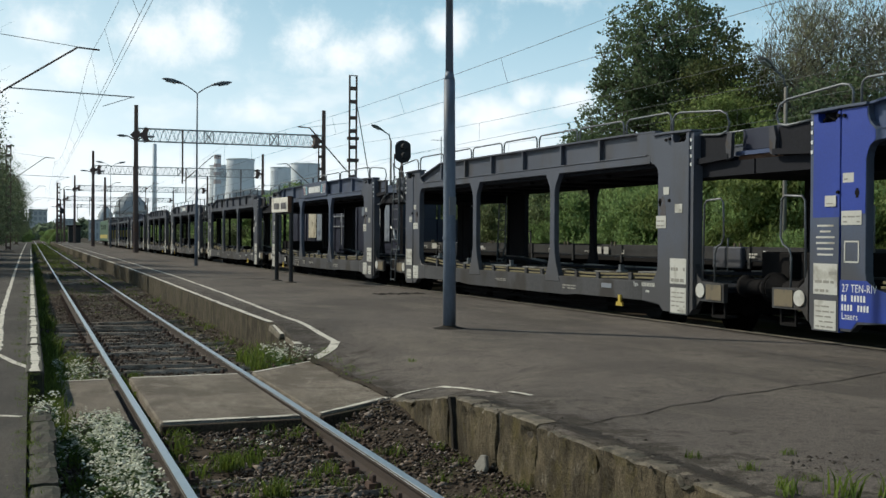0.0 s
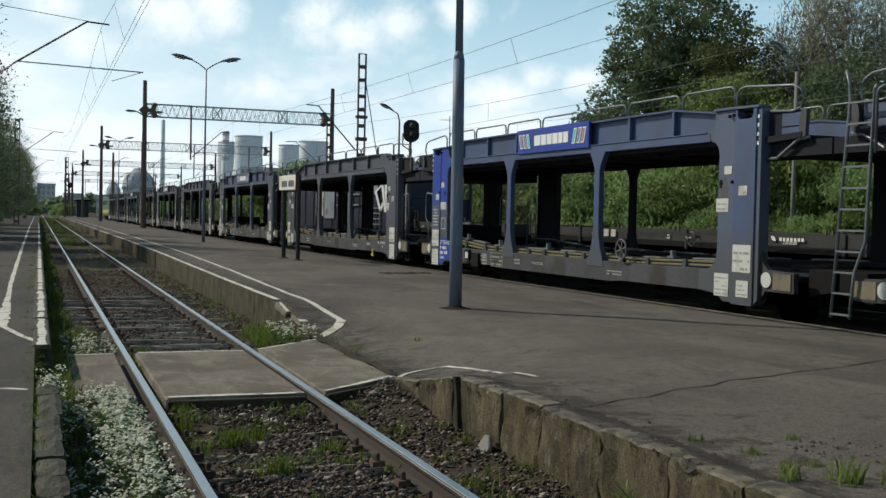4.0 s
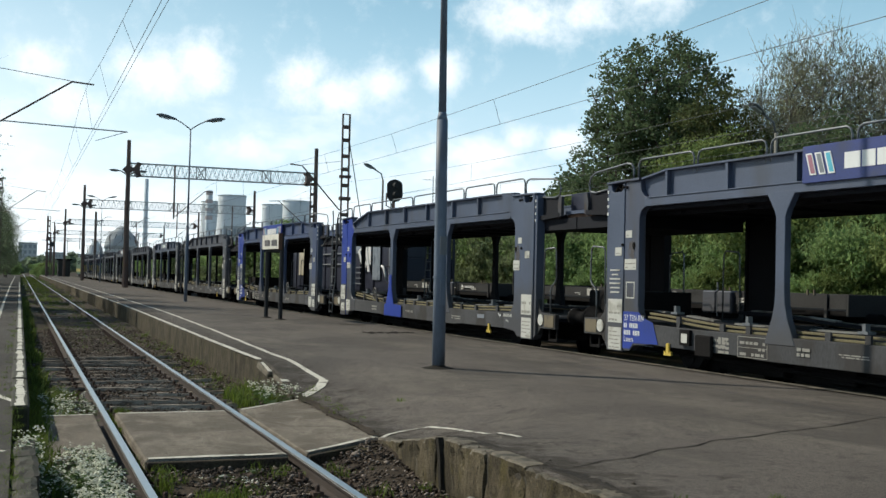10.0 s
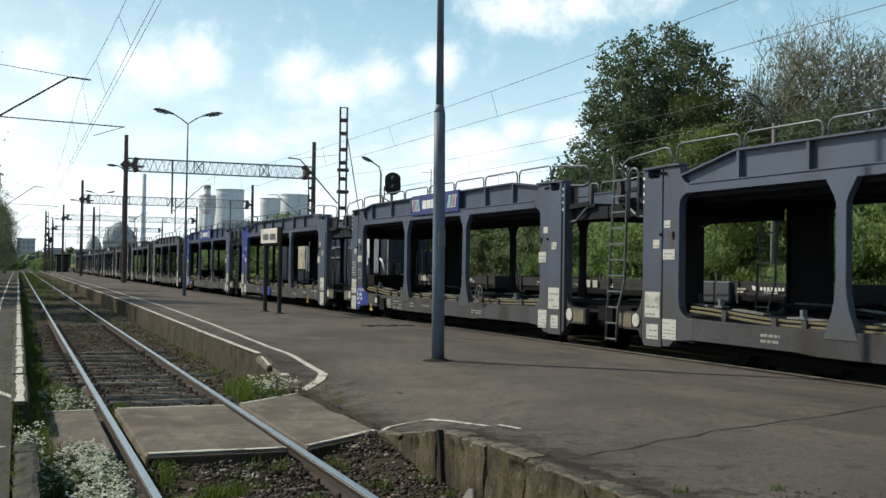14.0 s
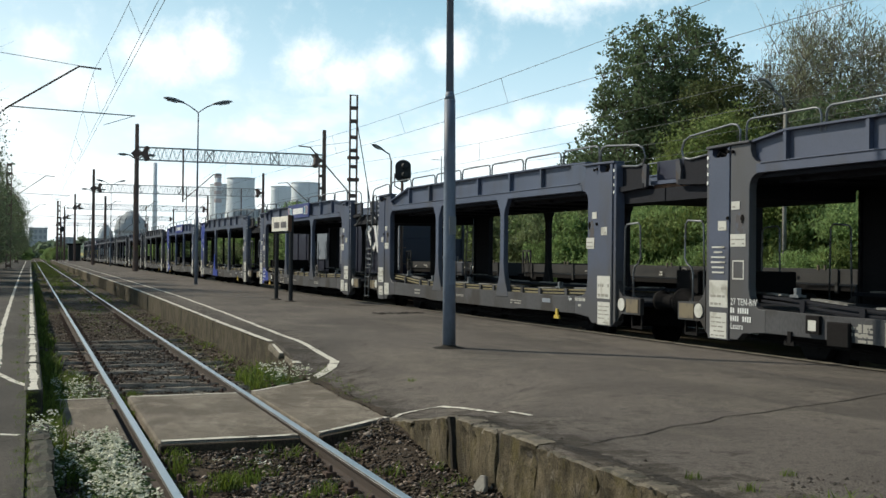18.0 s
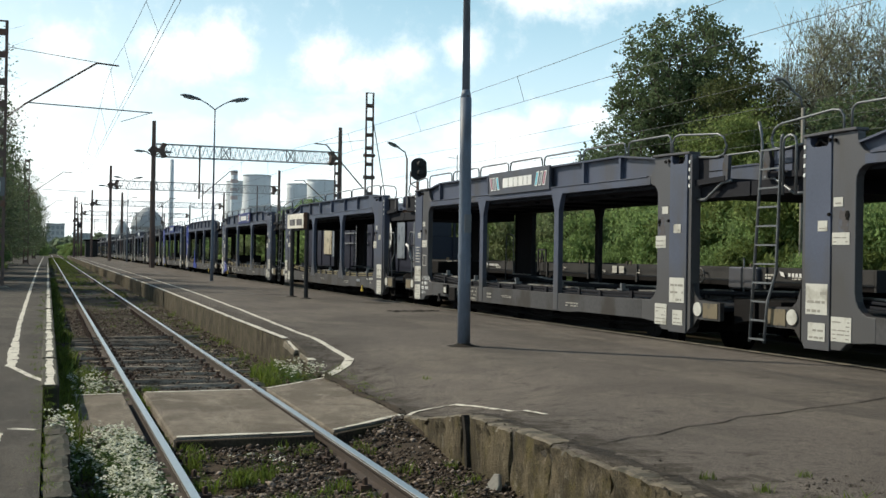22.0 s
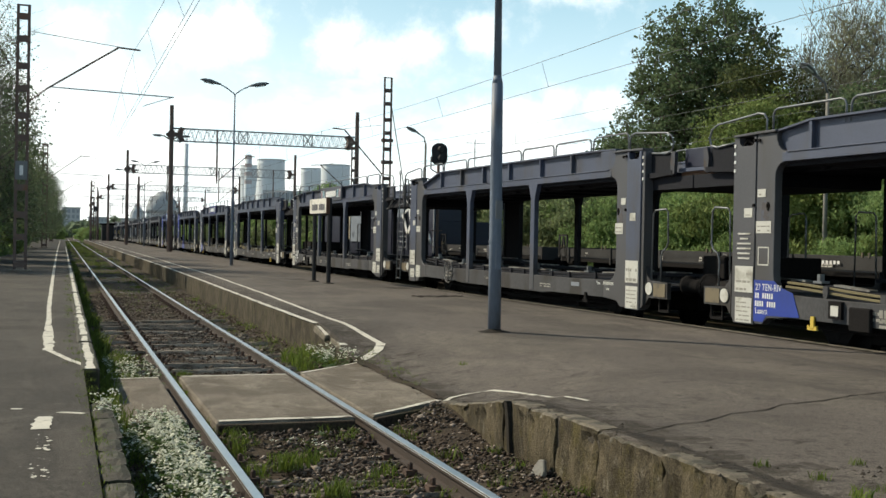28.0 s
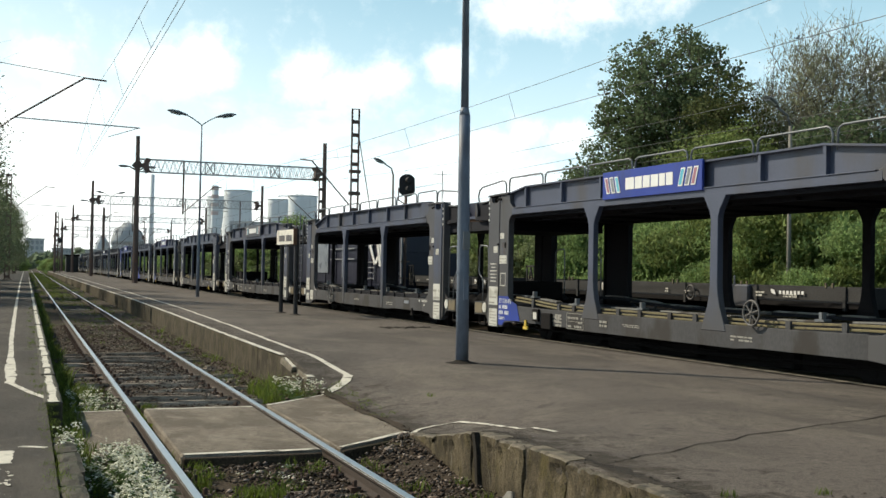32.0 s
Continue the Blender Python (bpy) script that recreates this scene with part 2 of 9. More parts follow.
# ---------------- tools ----------------
def mat(name, col, rough=0.7, metal=0.0, var=0.25, scale=3.0, fine=60.0, bump=0.15, stain=None, stain_scale=2.0, stain_at=(0.5, 0.7),
        stretch=(1, 1, 1), rand=0.0, spec=0.5, island=False, translucent=0.0, streak=False, dust=None):
    """Paint, dirt and grain in two sizes; stain: a second colour in patches."""
    m = bpy.data.materials.new(name)
    m.use_nodes = True
    nt = m.node_tree
    bs = nt.nodes["Principled BSDF"]
    n, ln = nt.nodes.new, nt.links.new
    co = n("ShaderNodeTexCoord")
    mp = n("ShaderNodeMapping")
    mp.inputs["Scale"].default_value = stretch
    ln(co.outputs["Object"], mp.inputs["Vector"])

    def noise_node(sc, detail=5.0, along=not streak):
        t = n("ShaderNodeTexNoise")
        t.inputs["Scale"].default_value, t.inputs["Detail"].default_value = sc, detail
        ln(mp.outputs[0] if along else co.outputs["Object"], t.inputs["Vector"])
        return t

    a, b = noise_node(scale), noise_node(fine, 3.0)
    s1 = n("ShaderNodeMath")
    s1.operation = "ADD"
    ln(a.outputs[0], s1.inputs[0])
    ln(b.outputs[0], s1.inputs[1])
    rg = n("ShaderNodeMapRange")
    rg.inputs["From Min"].default_value, rg.inputs["From Max"].default_value = 0.6, 1.4
    rg.inputs["To Min"].default_value, rg.inputs["To Max"].default_value = 1 - var, 1 + var
    ln(s1.outputs[0], rg.inputs["Value"])
    src = rg.outputs[0]
    if rand or island:
        if island:
            oi = n("ShaderNodeNewGeometry")
            o = oi.outputs["Random Per Island"]
        else:
            oi = n("ShaderNodeObjectInfo")
            o = oi.outputs["Random"]
        r2 = n("ShaderNodeMapRange")
        r2.inputs["To Min"].default_value, r2.inputs["To Max"].default_value = 1 - rand, 1 + rand
        ln(o, r2.inputs["Value"])
        mu = n("ShaderNodeMath")
        mu.operation = "MULTIPLY"
        ln(src, mu.inputs[0])
        ln(r2.outputs[0], mu.inputs[1])
        src = mu.outputs[0]
    vm = n("ShaderNodeVectorMath")
    vm.operation = "SCALE"
    vm.inputs[0].default_value = col
    ln(src, vm.inputs["Scale"])
    cur = vm.outputs[0]
    if stain:
        st = noise_node(stain_scale, 8.0, True)
        sr = n("ShaderNodeMapRange")
        sr.interpolation_type = "SMOOTHSTEP"
        sr.inputs["From Min"].default_value, sr.inputs["From Max"].default_value = stain_at
        ln(st.outputs[0], sr.inputs["Value"])
        mx = n("ShaderNodeMix")
        mx.data_type = "RGBA"
        ln(sr.outputs[0], mx.inputs["Factor"])
        ln(cur, mx.inputs["A"])
        mx.inputs["B"].default_value = (*stain, 1)
        cur = mx.outputs["Result"]
    if dust:
        # road dirt splashed up from below, ragged along its upper limit
        sz = n("ShaderNodeSeparateXYZ")
        ln(co.outputs["Object"], sz.inputs[0])
        dn = noise_node(2.6, 7.0, False)
        ds = n("ShaderNodeMath")
        ds.operation = "MULTIPLY_ADD"
        ln(dn.outputs[0], ds.inputs[0])
        ds.inputs[1].default_value = 1.1
        ln(sz.outputs["Z"], ds.inputs[2])
        dr = n("ShaderNodeMapRange")
        dr.interpolation_type = "SMOOTHSTEP"
        dr.inputs["From Min"].default_value, dr.inputs["From Max"].default_value = dust[3] + 0.55, dust[4] + 0.55
        dr.inputs["To Min"].default_value, dr.inputs["To Max"].default_value = 0.9, 0.0
        ln(ds.outputs[0], dr.inputs["Value"])
        dm = n("ShaderNodeMix")
        dm.data_type = "RGBA"
        ln(dr.outputs[0], dm.inputs["Factor"])
        ln(cur, dm.inputs["A"])
        dm.inputs["B"].default_value = (*dust[:3], 1)
        cur = dm.outputs["Result"]
    ln(cur, bs.inputs["Base Color"])
    rr = n("ShaderNodeMapRange")
    rr.inputs["To Min"].default_value, rr.inputs["To Max"].default_value = max(0.03, rough - 0.12), min(1.0, rough + 0.12)
    ln(a.outputs[0], rr.inputs["Value"])
    ln(rr.outputs[0], bs.inputs["Roughness"])
    bs.inputs["Metallic"].default_value = metal
    bs.inputs["Specular IOR Level"].default_value = spec
    if bump:
        bp = n("ShaderNodeBump")
        bp.inputs["Strength"].default_value, bp.inputs["Distance"].default_value = bump, 0.01
        ln(s1.outputs[0], bp.inputs["Height"])
        ln(bp.outputs[0], bs.inputs["Normal"])
    if translucent:
        tr = n("ShaderNodeBsdfTranslucent")
        ln(cur, tr.inputs["Color"])
        ms = n("ShaderNodeMixShader")
        ms.inputs[0].default_value = translucent
        ln(bs.outputs[0], ms.inputs[1])
        ln(tr.outputs[0], ms.inputs[2])
        ln(ms.outputs[0], nt.nodes["Material Output"].inputs["Surface"])
    return m


def paving(name, col, dark, pale, scale=1.0, edge=None):
    """Old rolled asphalt: worn patches, tyre-dark areas, grit and single pale chips."""
    m = bpy.data.materials.new(name)
    m.use_nodes = True
    nt = m.node_tree
    bs = nt.nodes["Principled BSDF"]
    n, ln = nt.nodes.new, nt.links.new
    co = n("ShaderNodeTexCoord")

    def ramp(sc, detail, lo, hi, rough=0.55, stretch=(1, 1, 1)):
        mp = n("ShaderNodeMapping")
        mp.inputs["Scale"].default_value = stretch
        mp.inputs["Rotation"].default_value = (0, 0, 0.35)
        ln(co.outputs["Object"], mp.inputs["Vector"])
        t = n("ShaderNodeTexNoise")
        t.inputs["Scale"].default_value, t.inputs["Detail"].default_value, t.inputs["Roughness"].default_value = sc * scale, detail, rough
        t.inputs["Distortion"].default_value = 0.6
        ln(mp.outputs[0], t.inputs["Vector"])
        r = n("ShaderNodeMapRange")
        r.interpolation_type = "SMOOTHSTEP"
        r.inputs["From Min"].default_value, r.inputs["From Max"].default_value = lo, hi
        ln(t.outputs[0], r.inputs["Value"])
        return r.outputs[0], t.outputs[0]

    def blend(fac, a, b, k=1.0):
        x = n("ShaderNodeMix")
        x.data_type = "RGBA"
        if k != 1.0:
            q = n("ShaderNodeMath")
            q.operation = "MULTIPLY"
            ln(fac, q.inputs[0])
            q.inputs[1].default_value = k
            fac = q.outputs[0]
        ln(fac, x.inputs["Factor"])
        for key, v in (("A", a), ("B", b)):
            if isinstance(v, tuple):
                x.inputs[key].default_value = (*v, 1)
            else:
                ln(v, x.inputs[key])
        return x.outputs["Result"]

    wide, _ = ramp(0.32, 6, 0.42, 0.6)
    patch, _ = ramp(1.1, 12, 0.48, 0.62, 0.68, (1, 0.4, 1))
    blot, braw = ramp(4.2, 10, 0.54, 0.68, 0.7)
    grit, raw = ramp(95, 4, 0.36, 0.66, 0.7)
    mid, _ = ramp(14, 6, 0.5, 0.68, 0.7)
    cur = blend(wide, col, dark, 0.55)
    cur = blend(patch, cur, pale, 0.6)
    cur = blend(blot, cur, dark, 0.8)
    cur = blend(mid, cur, dark, 0.7)
    if edge is not None:
        # earth and moss creep in from the platform's edge
        sx = n("ShaderNodeSeparateXYZ")
        ln(co.outputs["Object"], sx.inputs[0])
        ex = n("ShaderNodeMapRange")
        ex.inputs["From Min"].default_value, ex.inputs["From Max"].default_value = edge + 1.1, edge
        ex.inputs["To Max"].default_value = 0.26
        ln(sx.outputs["X"], ex.inputs["Value"])
        es = n("ShaderNodeMath")
        es.operation = "ADD"
        ln(ex.outputs[0], es.inputs[0])
        ln(braw, es.inputs[1])
        er = n("ShaderNodeMapRange")
        er.interpolation_type = "SMOOTHSTEP"
        er.inputs["From Min"].default_value, er.inputs["From Max"].default_value = 0.6, 0.76
        ln(es.outputs[0], er.inputs["Value"])
        cur = blend(er.outputs[0], cur, (0.05, 0.043, 0.033), 0.75)
    mul = n("ShaderNodeMapRange")
    mul.inputs["To Min"].default_value, mul.inputs["To Max"].default_value = 0.55, 1.42
    ln(grit, mul.inputs["Value"])
    vm = n("ShaderNodeVectorMath")
    vm.operation = "SCALE"
    ln(cur, vm.inputs[0])
    ln(mul.outputs[0], vm.inputs["Scale"])
    chip = n("ShaderNodeTexVoronoi")
    chip.inputs["Scale"].default_value = 5.5
    ln(co.outputs["Object"], chip.inputs["Vector"])
    near = n("ShaderNodeMapRange")
    near.inputs["From Min"].default_value, near.inputs["From Max"].default_value = 0.085, 0.05
    ln(chip.outputs["Distance"], near.inputs["Value"])
    cur = blend(near.outputs[0], vm.outputs[0], (0.24, 0.22, 0.19), 0.55)
    ln(cur, bs.inputs["Base Color"])
    bs.inputs["Roughness"].default_value = 0.88
    bs.inputs["Specular IOR Level"].default_value = 0.15
    hs = n("ShaderNodeMath")
    hs.operation = "MULTIPLY_ADD"
    ln(patch, hs.inputs[0])
    hs.inputs[1].default_value = 0.35
    ln(raw, hs.inputs[2])
    bp = n("ShaderNodeBump")
    bp.inputs["Strength"].default_value, bp.inputs["Distance"].default_value = 0.7, 0.014
    ln(hs.outputs[0], bp.inputs["Height"])
    ln(bp.outputs[0], bs.inputs["Normal"])
    return m


def old_wall(name, col, dark, moss, lime):
    """Cast concrete with run-off streaks, moss and lime, different on every panel."""
    m = bpy.data.materials.new(name)
    m.use_nodes = True
    nt = m.node_tree
    bs = nt.nodes["Principled BSDF"]
    n, ln = nt.nodes.new, nt.links.new
    co = n("ShaderNodeTexCoord")
    oi = n("ShaderNodeObjectInfo")
    far = n("ShaderNodeMath")
    far.operation = "MULTIPLY"
    ln(oi.outputs["Random"], far.inputs[0])
    far.inputs[1].default_value = 60.0
    at = n("ShaderNodeVectorMath")
    at.operation = "ADD"
    ln(co.outputs["Object"], at.inputs[0])
    ln(far.outputs[0], at.inputs[1])

    def layer(stretch, sc, detail, lo, hi, rough=0.6):
        mp = n("ShaderNodeMapping")
        mp.inputs["Scale"].default_value = stretch
        ln(at.outputs[0], mp.inputs["Vector"])
        q = n("ShaderNodeTexNoise")
        q.inputs["Scale"].default_value, q.inputs["Detail"].default_value, q.inputs["Roughness"].default_value = sc, detail, rough
        ln(mp.outputs[0], q.inputs["Vector"])
        r = n("ShaderNodeMapRange")
        r.interpolation_type = "SMOOTHSTEP"
        r.inputs["From Min"].default_value, r.inputs["From Max"].default_value = lo, hi
        ln(q.outputs[0], r.inputs["Value"])
        return r.outputs[0], q.outputs[0]

    def over(fac, a, b, k):
        w = n("ShaderNodeMath")
        w.operation = "MULTIPLY"
        ln(fac, w.inputs[0])
        w.inputs[1].default_value = k
        x = n("ShaderNodeMix")
        x.data_type = "RGBA"
        ln(w.outputs[0], x.inputs["Factor"])
        for key, v in (("A", a), ("B", b)):
            if isinstance(v, tuple):
                x.inputs[key].default_value = (*v, 1)
            else:
                ln(v, x.inputs[key])
        return x.outputs["Result"]

    streak, _ = layer((1, 1, 0.3), 6.0, 9, 0.47, 0.7, 0.66)
    broad, _ = layer((1, 1, 0.75), 2.6, 8, 0.42, 0.62)
    green, _ = layer((1, 1, 0.7), 4.4, 10, 0.5, 0.66, 0.7)
    white, _ = layer((1, 1, 0.6), 6.5, 10, 0.56, 0.7, 0.72)
    grain, raw = layer((1, 1, 1), 75.0, 5, 0.3, 0.7, 0.7)
    pit, praw = layer((1, 1, 0.6), 17.0, 5, 0.6, 0.66)
    cur = over(broad, col, dark, 0.75)
    cur = over(green, cur, moss, 0.62)
    cur = over(white, cur, lime, 0.7)
    cur = over(streak, cur, dark, 0.6)
    cur = over(pit, cur, dark, 0.85)
    mul = n("ShaderNodeMapRange")
    mul.inputs["To Min"].default_value, mul.inputs["To Max"].default_value = 0.62, 1.35
    ln(grain, mul.inputs["Value"])
    vm = n("ShaderNodeVectorMath")
    vm.operation = "SCALE"
    ln(cur, vm.inputs[0])
    ln(mul.outputs[0], vm.inputs["Scale"])
    ln(vm.outputs[0], bs.inputs["Base Color"])
    bs.inputs["Roughness"].default_value = 0.93
    bs.inputs["Specular IOR Level"].default_value = 0.2
    hs = n("ShaderNodeMath")
    hs.operation = "MULTIPLY_ADD"
    ln(praw, hs.inputs[0])
    hs.inputs[1].default_value = 2.2
    ln(raw, hs.inputs[2])
    bp = n("ShaderNodeBump")
    bp.inputs["Strength"].default_value, bp.inputs["Distance"].default_value = 0.9, 0.012
    ln(hs.outputs[0], bp.inputs["Height"])
    ln(bp.outputs[0], bs.inputs["Normal"])
    return m


class Shape:
    """Vertices and faces of one mesh."""

    def __init__(self):
        self.v, self.f = [], []

    def add(self, pts, faces):
        k = len(self.v)
        self.v += [tuple(p) for p in pts]
        self.f += [tuple(k + i for i in q) for q in faces]
        return self

    def box(self, x0, y0, z0, x1, y1, z1):
        p = [(x0, y0, z0), (x1, y0, z0), (x1, y1, z0), (x0, y1, z0), (x0, y0, z1), (x1, y0, z1), (x1, y1, z1), (x0, y1, z1)]
        return self.add(p, [(0, 3, 2, 1), (4, 5, 6, 7), (0, 1, 5, 4), (1, 2, 6, 5), (2, 3, 7, 6), (3, 0, 4, 7)])

    def prism(self, poly, axis, a, b):
        place = {"x": lambda p, d: (d, p[0], p[1]), "y": lambda p, d: (p[0], d, p[1]), "z": lambda p, d: (p[0], p[1], d)}[axis]
        n = len(poly)
        pts = [place(p, a) for p in poly] + [place(p, b) for p in poly]
        return self.add(pts, [tuple(range(n)), tuple(range(2 * n - 1, n - 1, -1))] + [(i, i + n, (i + 1) % n + n, (i + 1) % n) for i in range(n)])

    def tube(self, pts, r, n=8, r_end=None, closed=False):
        pts = [Vector(p) for p in pts]
        m = len(pts)
        ring = []
        up = Vector((0.123, 0.271, 0.955)).normalized()
        for i, p in enumerate(pts):
            q0, q1 = (pts[i - 1], pts[(i + 1) % m]) if closed else (pts[max(i - 1, 0)], pts[min(i + 1, m - 1)])
            d = (q1 - q0).normalized()
            s = d.cross(up)
            if s.length < 0.05:
                s = d.cross(Vector((1, 0, 0)))
            s.normalize()
            t = s.cross(d)
            rad_i = r if r_end is None else r + (r_end - r) * i / (m - 1)
            ring.append([p + (s * math.cos(2 * math.pi * k / n) + t * math.sin(2 * math.pi * k / n)) * rad_i for k in range(n)])
        faces = []
        for i in range(m if closed else m - 1):
            j = (i + 1) % m
            faces += [(i * n + k, i * n + (k + 1) % n, j * n + (k + 1) % n, j * n + k) for k in range(n)]
        if not closed:
            faces += [tuple(range(n - 1, -1, -1)), tuple((m - 1) * n + k for k in range(n))]
        return self.add([p for q in ring for p in q], faces)

    def beam(self, p, q, w, h, up=(0, 0, 1)):
        p, q = Vector(p), Vector(q)
        d = (q - p).normalized()
        s = d.cross(Vector(up))
        if s.length < 1e-4:
            s = d.cross(Vector((0, 1, 0)))
        s.normalize()
        t = s.cross(d)
        a = [e + s * (i * w / 2) + t * (j * h / 2) for e in (p, q) for i, j in ((-1, -1), (1, -1), (1, 1), (-1, 1))]
        return self.add(a, [(0, 1, 2, 3), (7, 6, 5, 4), (0, 4, 5, 1), (1, 5, 6, 2), (2, 6, 7, 3), (3, 7, 4, 0)])

    def lathe(self, profile, centre=(0, 0, 0), n=16, axis="z"):
        """profile: (radius, height) pairs from one end to the other."""
        cx, cy, cz = centre
        pts = []
        for r, h in profile:
            for k in range(n):
                c, s = r * math.cos(2 * math.pi * k / n), r * math.sin(2 * math.pi * k / n)
                pts.append({"z": (cx + c, cy + s, cz + h), "y": (cx + c, cy + h, cz + s), "x": (cx + h, cy + c, cz + s)}[axis])
        m = len(profile)
        fs = [(i * n + k, i * n + (k + 1) % n, (i + 1) * n + (k + 1) % n, (i + 1) * n + k) for i in range(m - 1) for k in range(n)]
        return self.add(pts, fs + [tuple(range(n - 1, -1, -1)), tuple((m - 1) * n + k for k in range(n))])

    def mesh(self, name, material, smooth=False, bevel=0.0):
        me = bpy.data.meshes.new(name)
        me.from_pydata(self.v, [], self.f)
        if len(self.f) < 6000:
            bm = bmesh.new()
            bm.from_mesh(me)
            bmesh.ops.recalc_face_normals(bm, faces=bm.faces)
            if bevel:
                sharp = [e for e in bm.edges if len(e.link_faces) == 2 and e.calc_face_angle(0) > 0.6]
                bmesh.ops.bevel(bm, geom=sharp, offset=bevel, segments=1, affect="EDGES", clamp_overlap=True)
            bm.to_mesh(me)
            bm.free()
        if smooth:
            for p in me.polygons:
                p.use_smooth = True
        me.materials.append(material)
        return me


def part(name, shape, material, parent, label="", smooth=False, bevel=0.0, kind=""):
    me = shape if isinstance(shape, bpy.types.Mesh) else shape.mesh(name, material, smooth, bevel)
    ob = new(name, me)
    ob.parent = parent
    return tagged(ob, label=label, kind=kind)


def thing(name, label, category, at=(0, 0, 0), group="", kind="", turn=0):
    ob = new(name)
    ob.matrix_world = pose(*at, 0, 0, turn)
    ob.empty_display_size = 0.2
    return tagged(ob, label, category, group, kind)


def solid(name, shape, material, label, category, group="", kind="", smooth=False, bevel=0.0):
    return tagged(new(name, shape.mesh(name, material, smooth, bevel)), label, category, group, kind)


def mesh_np(name, verts, faces, material, smooth=False):
    """A large mesh from arrays; all faces have the same number of corners."""
    me = bpy.data.meshes.new(name)
    v, f = np.asarray(verts, dtype=np.float32), np.asarray(faces, dtype=np.int32)
    me.vertices.add(len(v))
    me.vertices.foreach_set("co", v.ravel())
    k = f.shape[1]
    me.loops.add(f.size)
    me.loops.foreach_set("vertex_index", f.ravel())
    me.polygons.add(len(f))
    me.polygons.foreach_set("loop_start", np.arange(0, f.size, k, dtype=np.int32))
    me.update(calc_edges=True)
    me.validate()
    if smooth:
        me.polygons.foreach_set("use_smooth", np.ones(len(f), dtype=bool))
    me.materials.append(material)
    return me


rng = np.random.default_rng(7)

# ---------------- materials ----------------
M_ASPHALT = paving("asphalt", (0.154, 0.134, 0.117), (0.085, 0.0755, 0.0655), (0.2, 0.175, 0.146), edge=3.4)
M_RIM = paving("crumbled_asphalt", (0.085, 0.073, 0.06), (0.038, 0.033, 0.028), (0.13, 0.112, 0.09), 6.0)
M_ASPHALT_OLD = paving("worn_asphalt", (0.1, 0.09, 0.077), (0.059, 0.054, 0.048), (0.135, 0.12, 0.1), 1.2)
M_SLAB = paving("crossing_concrete", (0.27, 0.234, 0.186), (0.11, 0.09, 0.07), (0.37, 0.325, 0.262), 3.0)
M_CONC = old_wall("old_concrete", (0.128, 0.104, 0.066), (0.032, 0.026, 0.017), (0.09, 0.074, 0.022), (0.25, 0.225, 0.175))
M_CONC_DARK = old_wall("sooty_concrete", (0.086, 0.072, 0.049), (0.03, 0.025, 0.016), (0.06, 0.056, 0.02), (0.15, 0.132, 0.1))
M_CAP = mat("crumbled_concrete_cap", (0.135, 0.115, 0.084), 0.92, var=0.4, scale=7.0, fine=60, bump=0.9, stain=(0.05, 0.045, 0.03), stain_scale=5.0, stain_at=(0.46, 0.6), rand=0.2)
M_KERB = mat("kerb_stone", (0.07, 0.062, 0.046), 0.92, var=0.45, scale=4.0, fine=60, bump=0.8, stain=(0.03, 0.034, 0.016), stain_scale=4.6, stain_at=(0.42, 0.62), rand=0.25)
M_LINE = mat("white_line_paint", (0.6, 0.57, 0.485), 0.8, var=0.18, scale=5, fine=60, bump=0.2, stain=(0.14, 0.125, 0.1), stain_scale=6.5, stain_at=(0.56, 0.66))
M_CRACK = mat("crack_filled_with_dirt", (0.034, 0.03, 0.025), 0.95, var=0.5, scale=9, fine=70, bump=0.6, spec=0.1)
M_SOIL = mat("dark_ballast_soil", (0.056, 0.043, 0.031), 0.95, var=0.75, scale=1.4, fine=38, bump=1.0, stain=(0.045, 0.047, 0.018), stain_scale=0.9, stain_at=(0.52, 0.7), spec=0.15)
M_STONE = mat("ballast_stone", (0.08, 0.06, 0.046), 0.9, var=0.4, scale=20, fine=80, bump=0.3, rand=0.85, island=True, spec=0.2)
M_SLEEPER = mat("weathered_sleeper", (0.35, 0.295, 0.235), 0.9, var=0.45, scale=4, fine=40, bump=0.8, stain=(0.11, 0.088, 0.066), stain_scale=3.0, stain_at=(0.5, 0.7), stretch=(1, 7, 1), rand=0.35, spec=0.15)
M_RAILTOP = mat("polished_rail_steel", (0.6, 0.59, 0.57), 0.36, metal=1.0, var=0.15, scale=3, fine=30, bump=0.02)
M_RAIL = mat("rusty_rail_steel", (0.04, 0.027, 0.02), 0.85, var=0.3, scale=5, fine=60, bump=0.3)
M_CLIP = mat("rusted_fastening", (0.07, 0.042, 0.03), 0.85, var=0.3, rand=0.2)
M_GRASS = mat("grass_blade", (0.12, 0.165, 0.026), 0.7, var=0.4, scale=1.5, fine=20, bump=0, rand=0.45, island=True, translucent=0.4)
M_FLOWER = mat("white_petal", (0.7, 0.72, 0.6), 0.7, var=0.1, scale=6, fine=30, bump=0, rand=0.15, island=True, translucent=0.25)
M_STEM = mat("herb_leaf", (0.08, 0.135, 0.04), 0.7, var=0.3, scale=3, fine=20, bump=0, rand=0.4, island=True, translucent=0.3)
M_PAINT = mat("grey_wagon_paint", (0.071, 0.079, 0.104), 0.5, var=0.15, scale=1.2, fine=40, bump=0.05, stain=(0.06, 0.058, 0.06), stain_scale=1.6, stain_at=(0.48, 0.72), stretch=(1, 1, 0.3), streak=True, dust=(0.062, 0.0605, 0.0625, 0.75, 2.0))
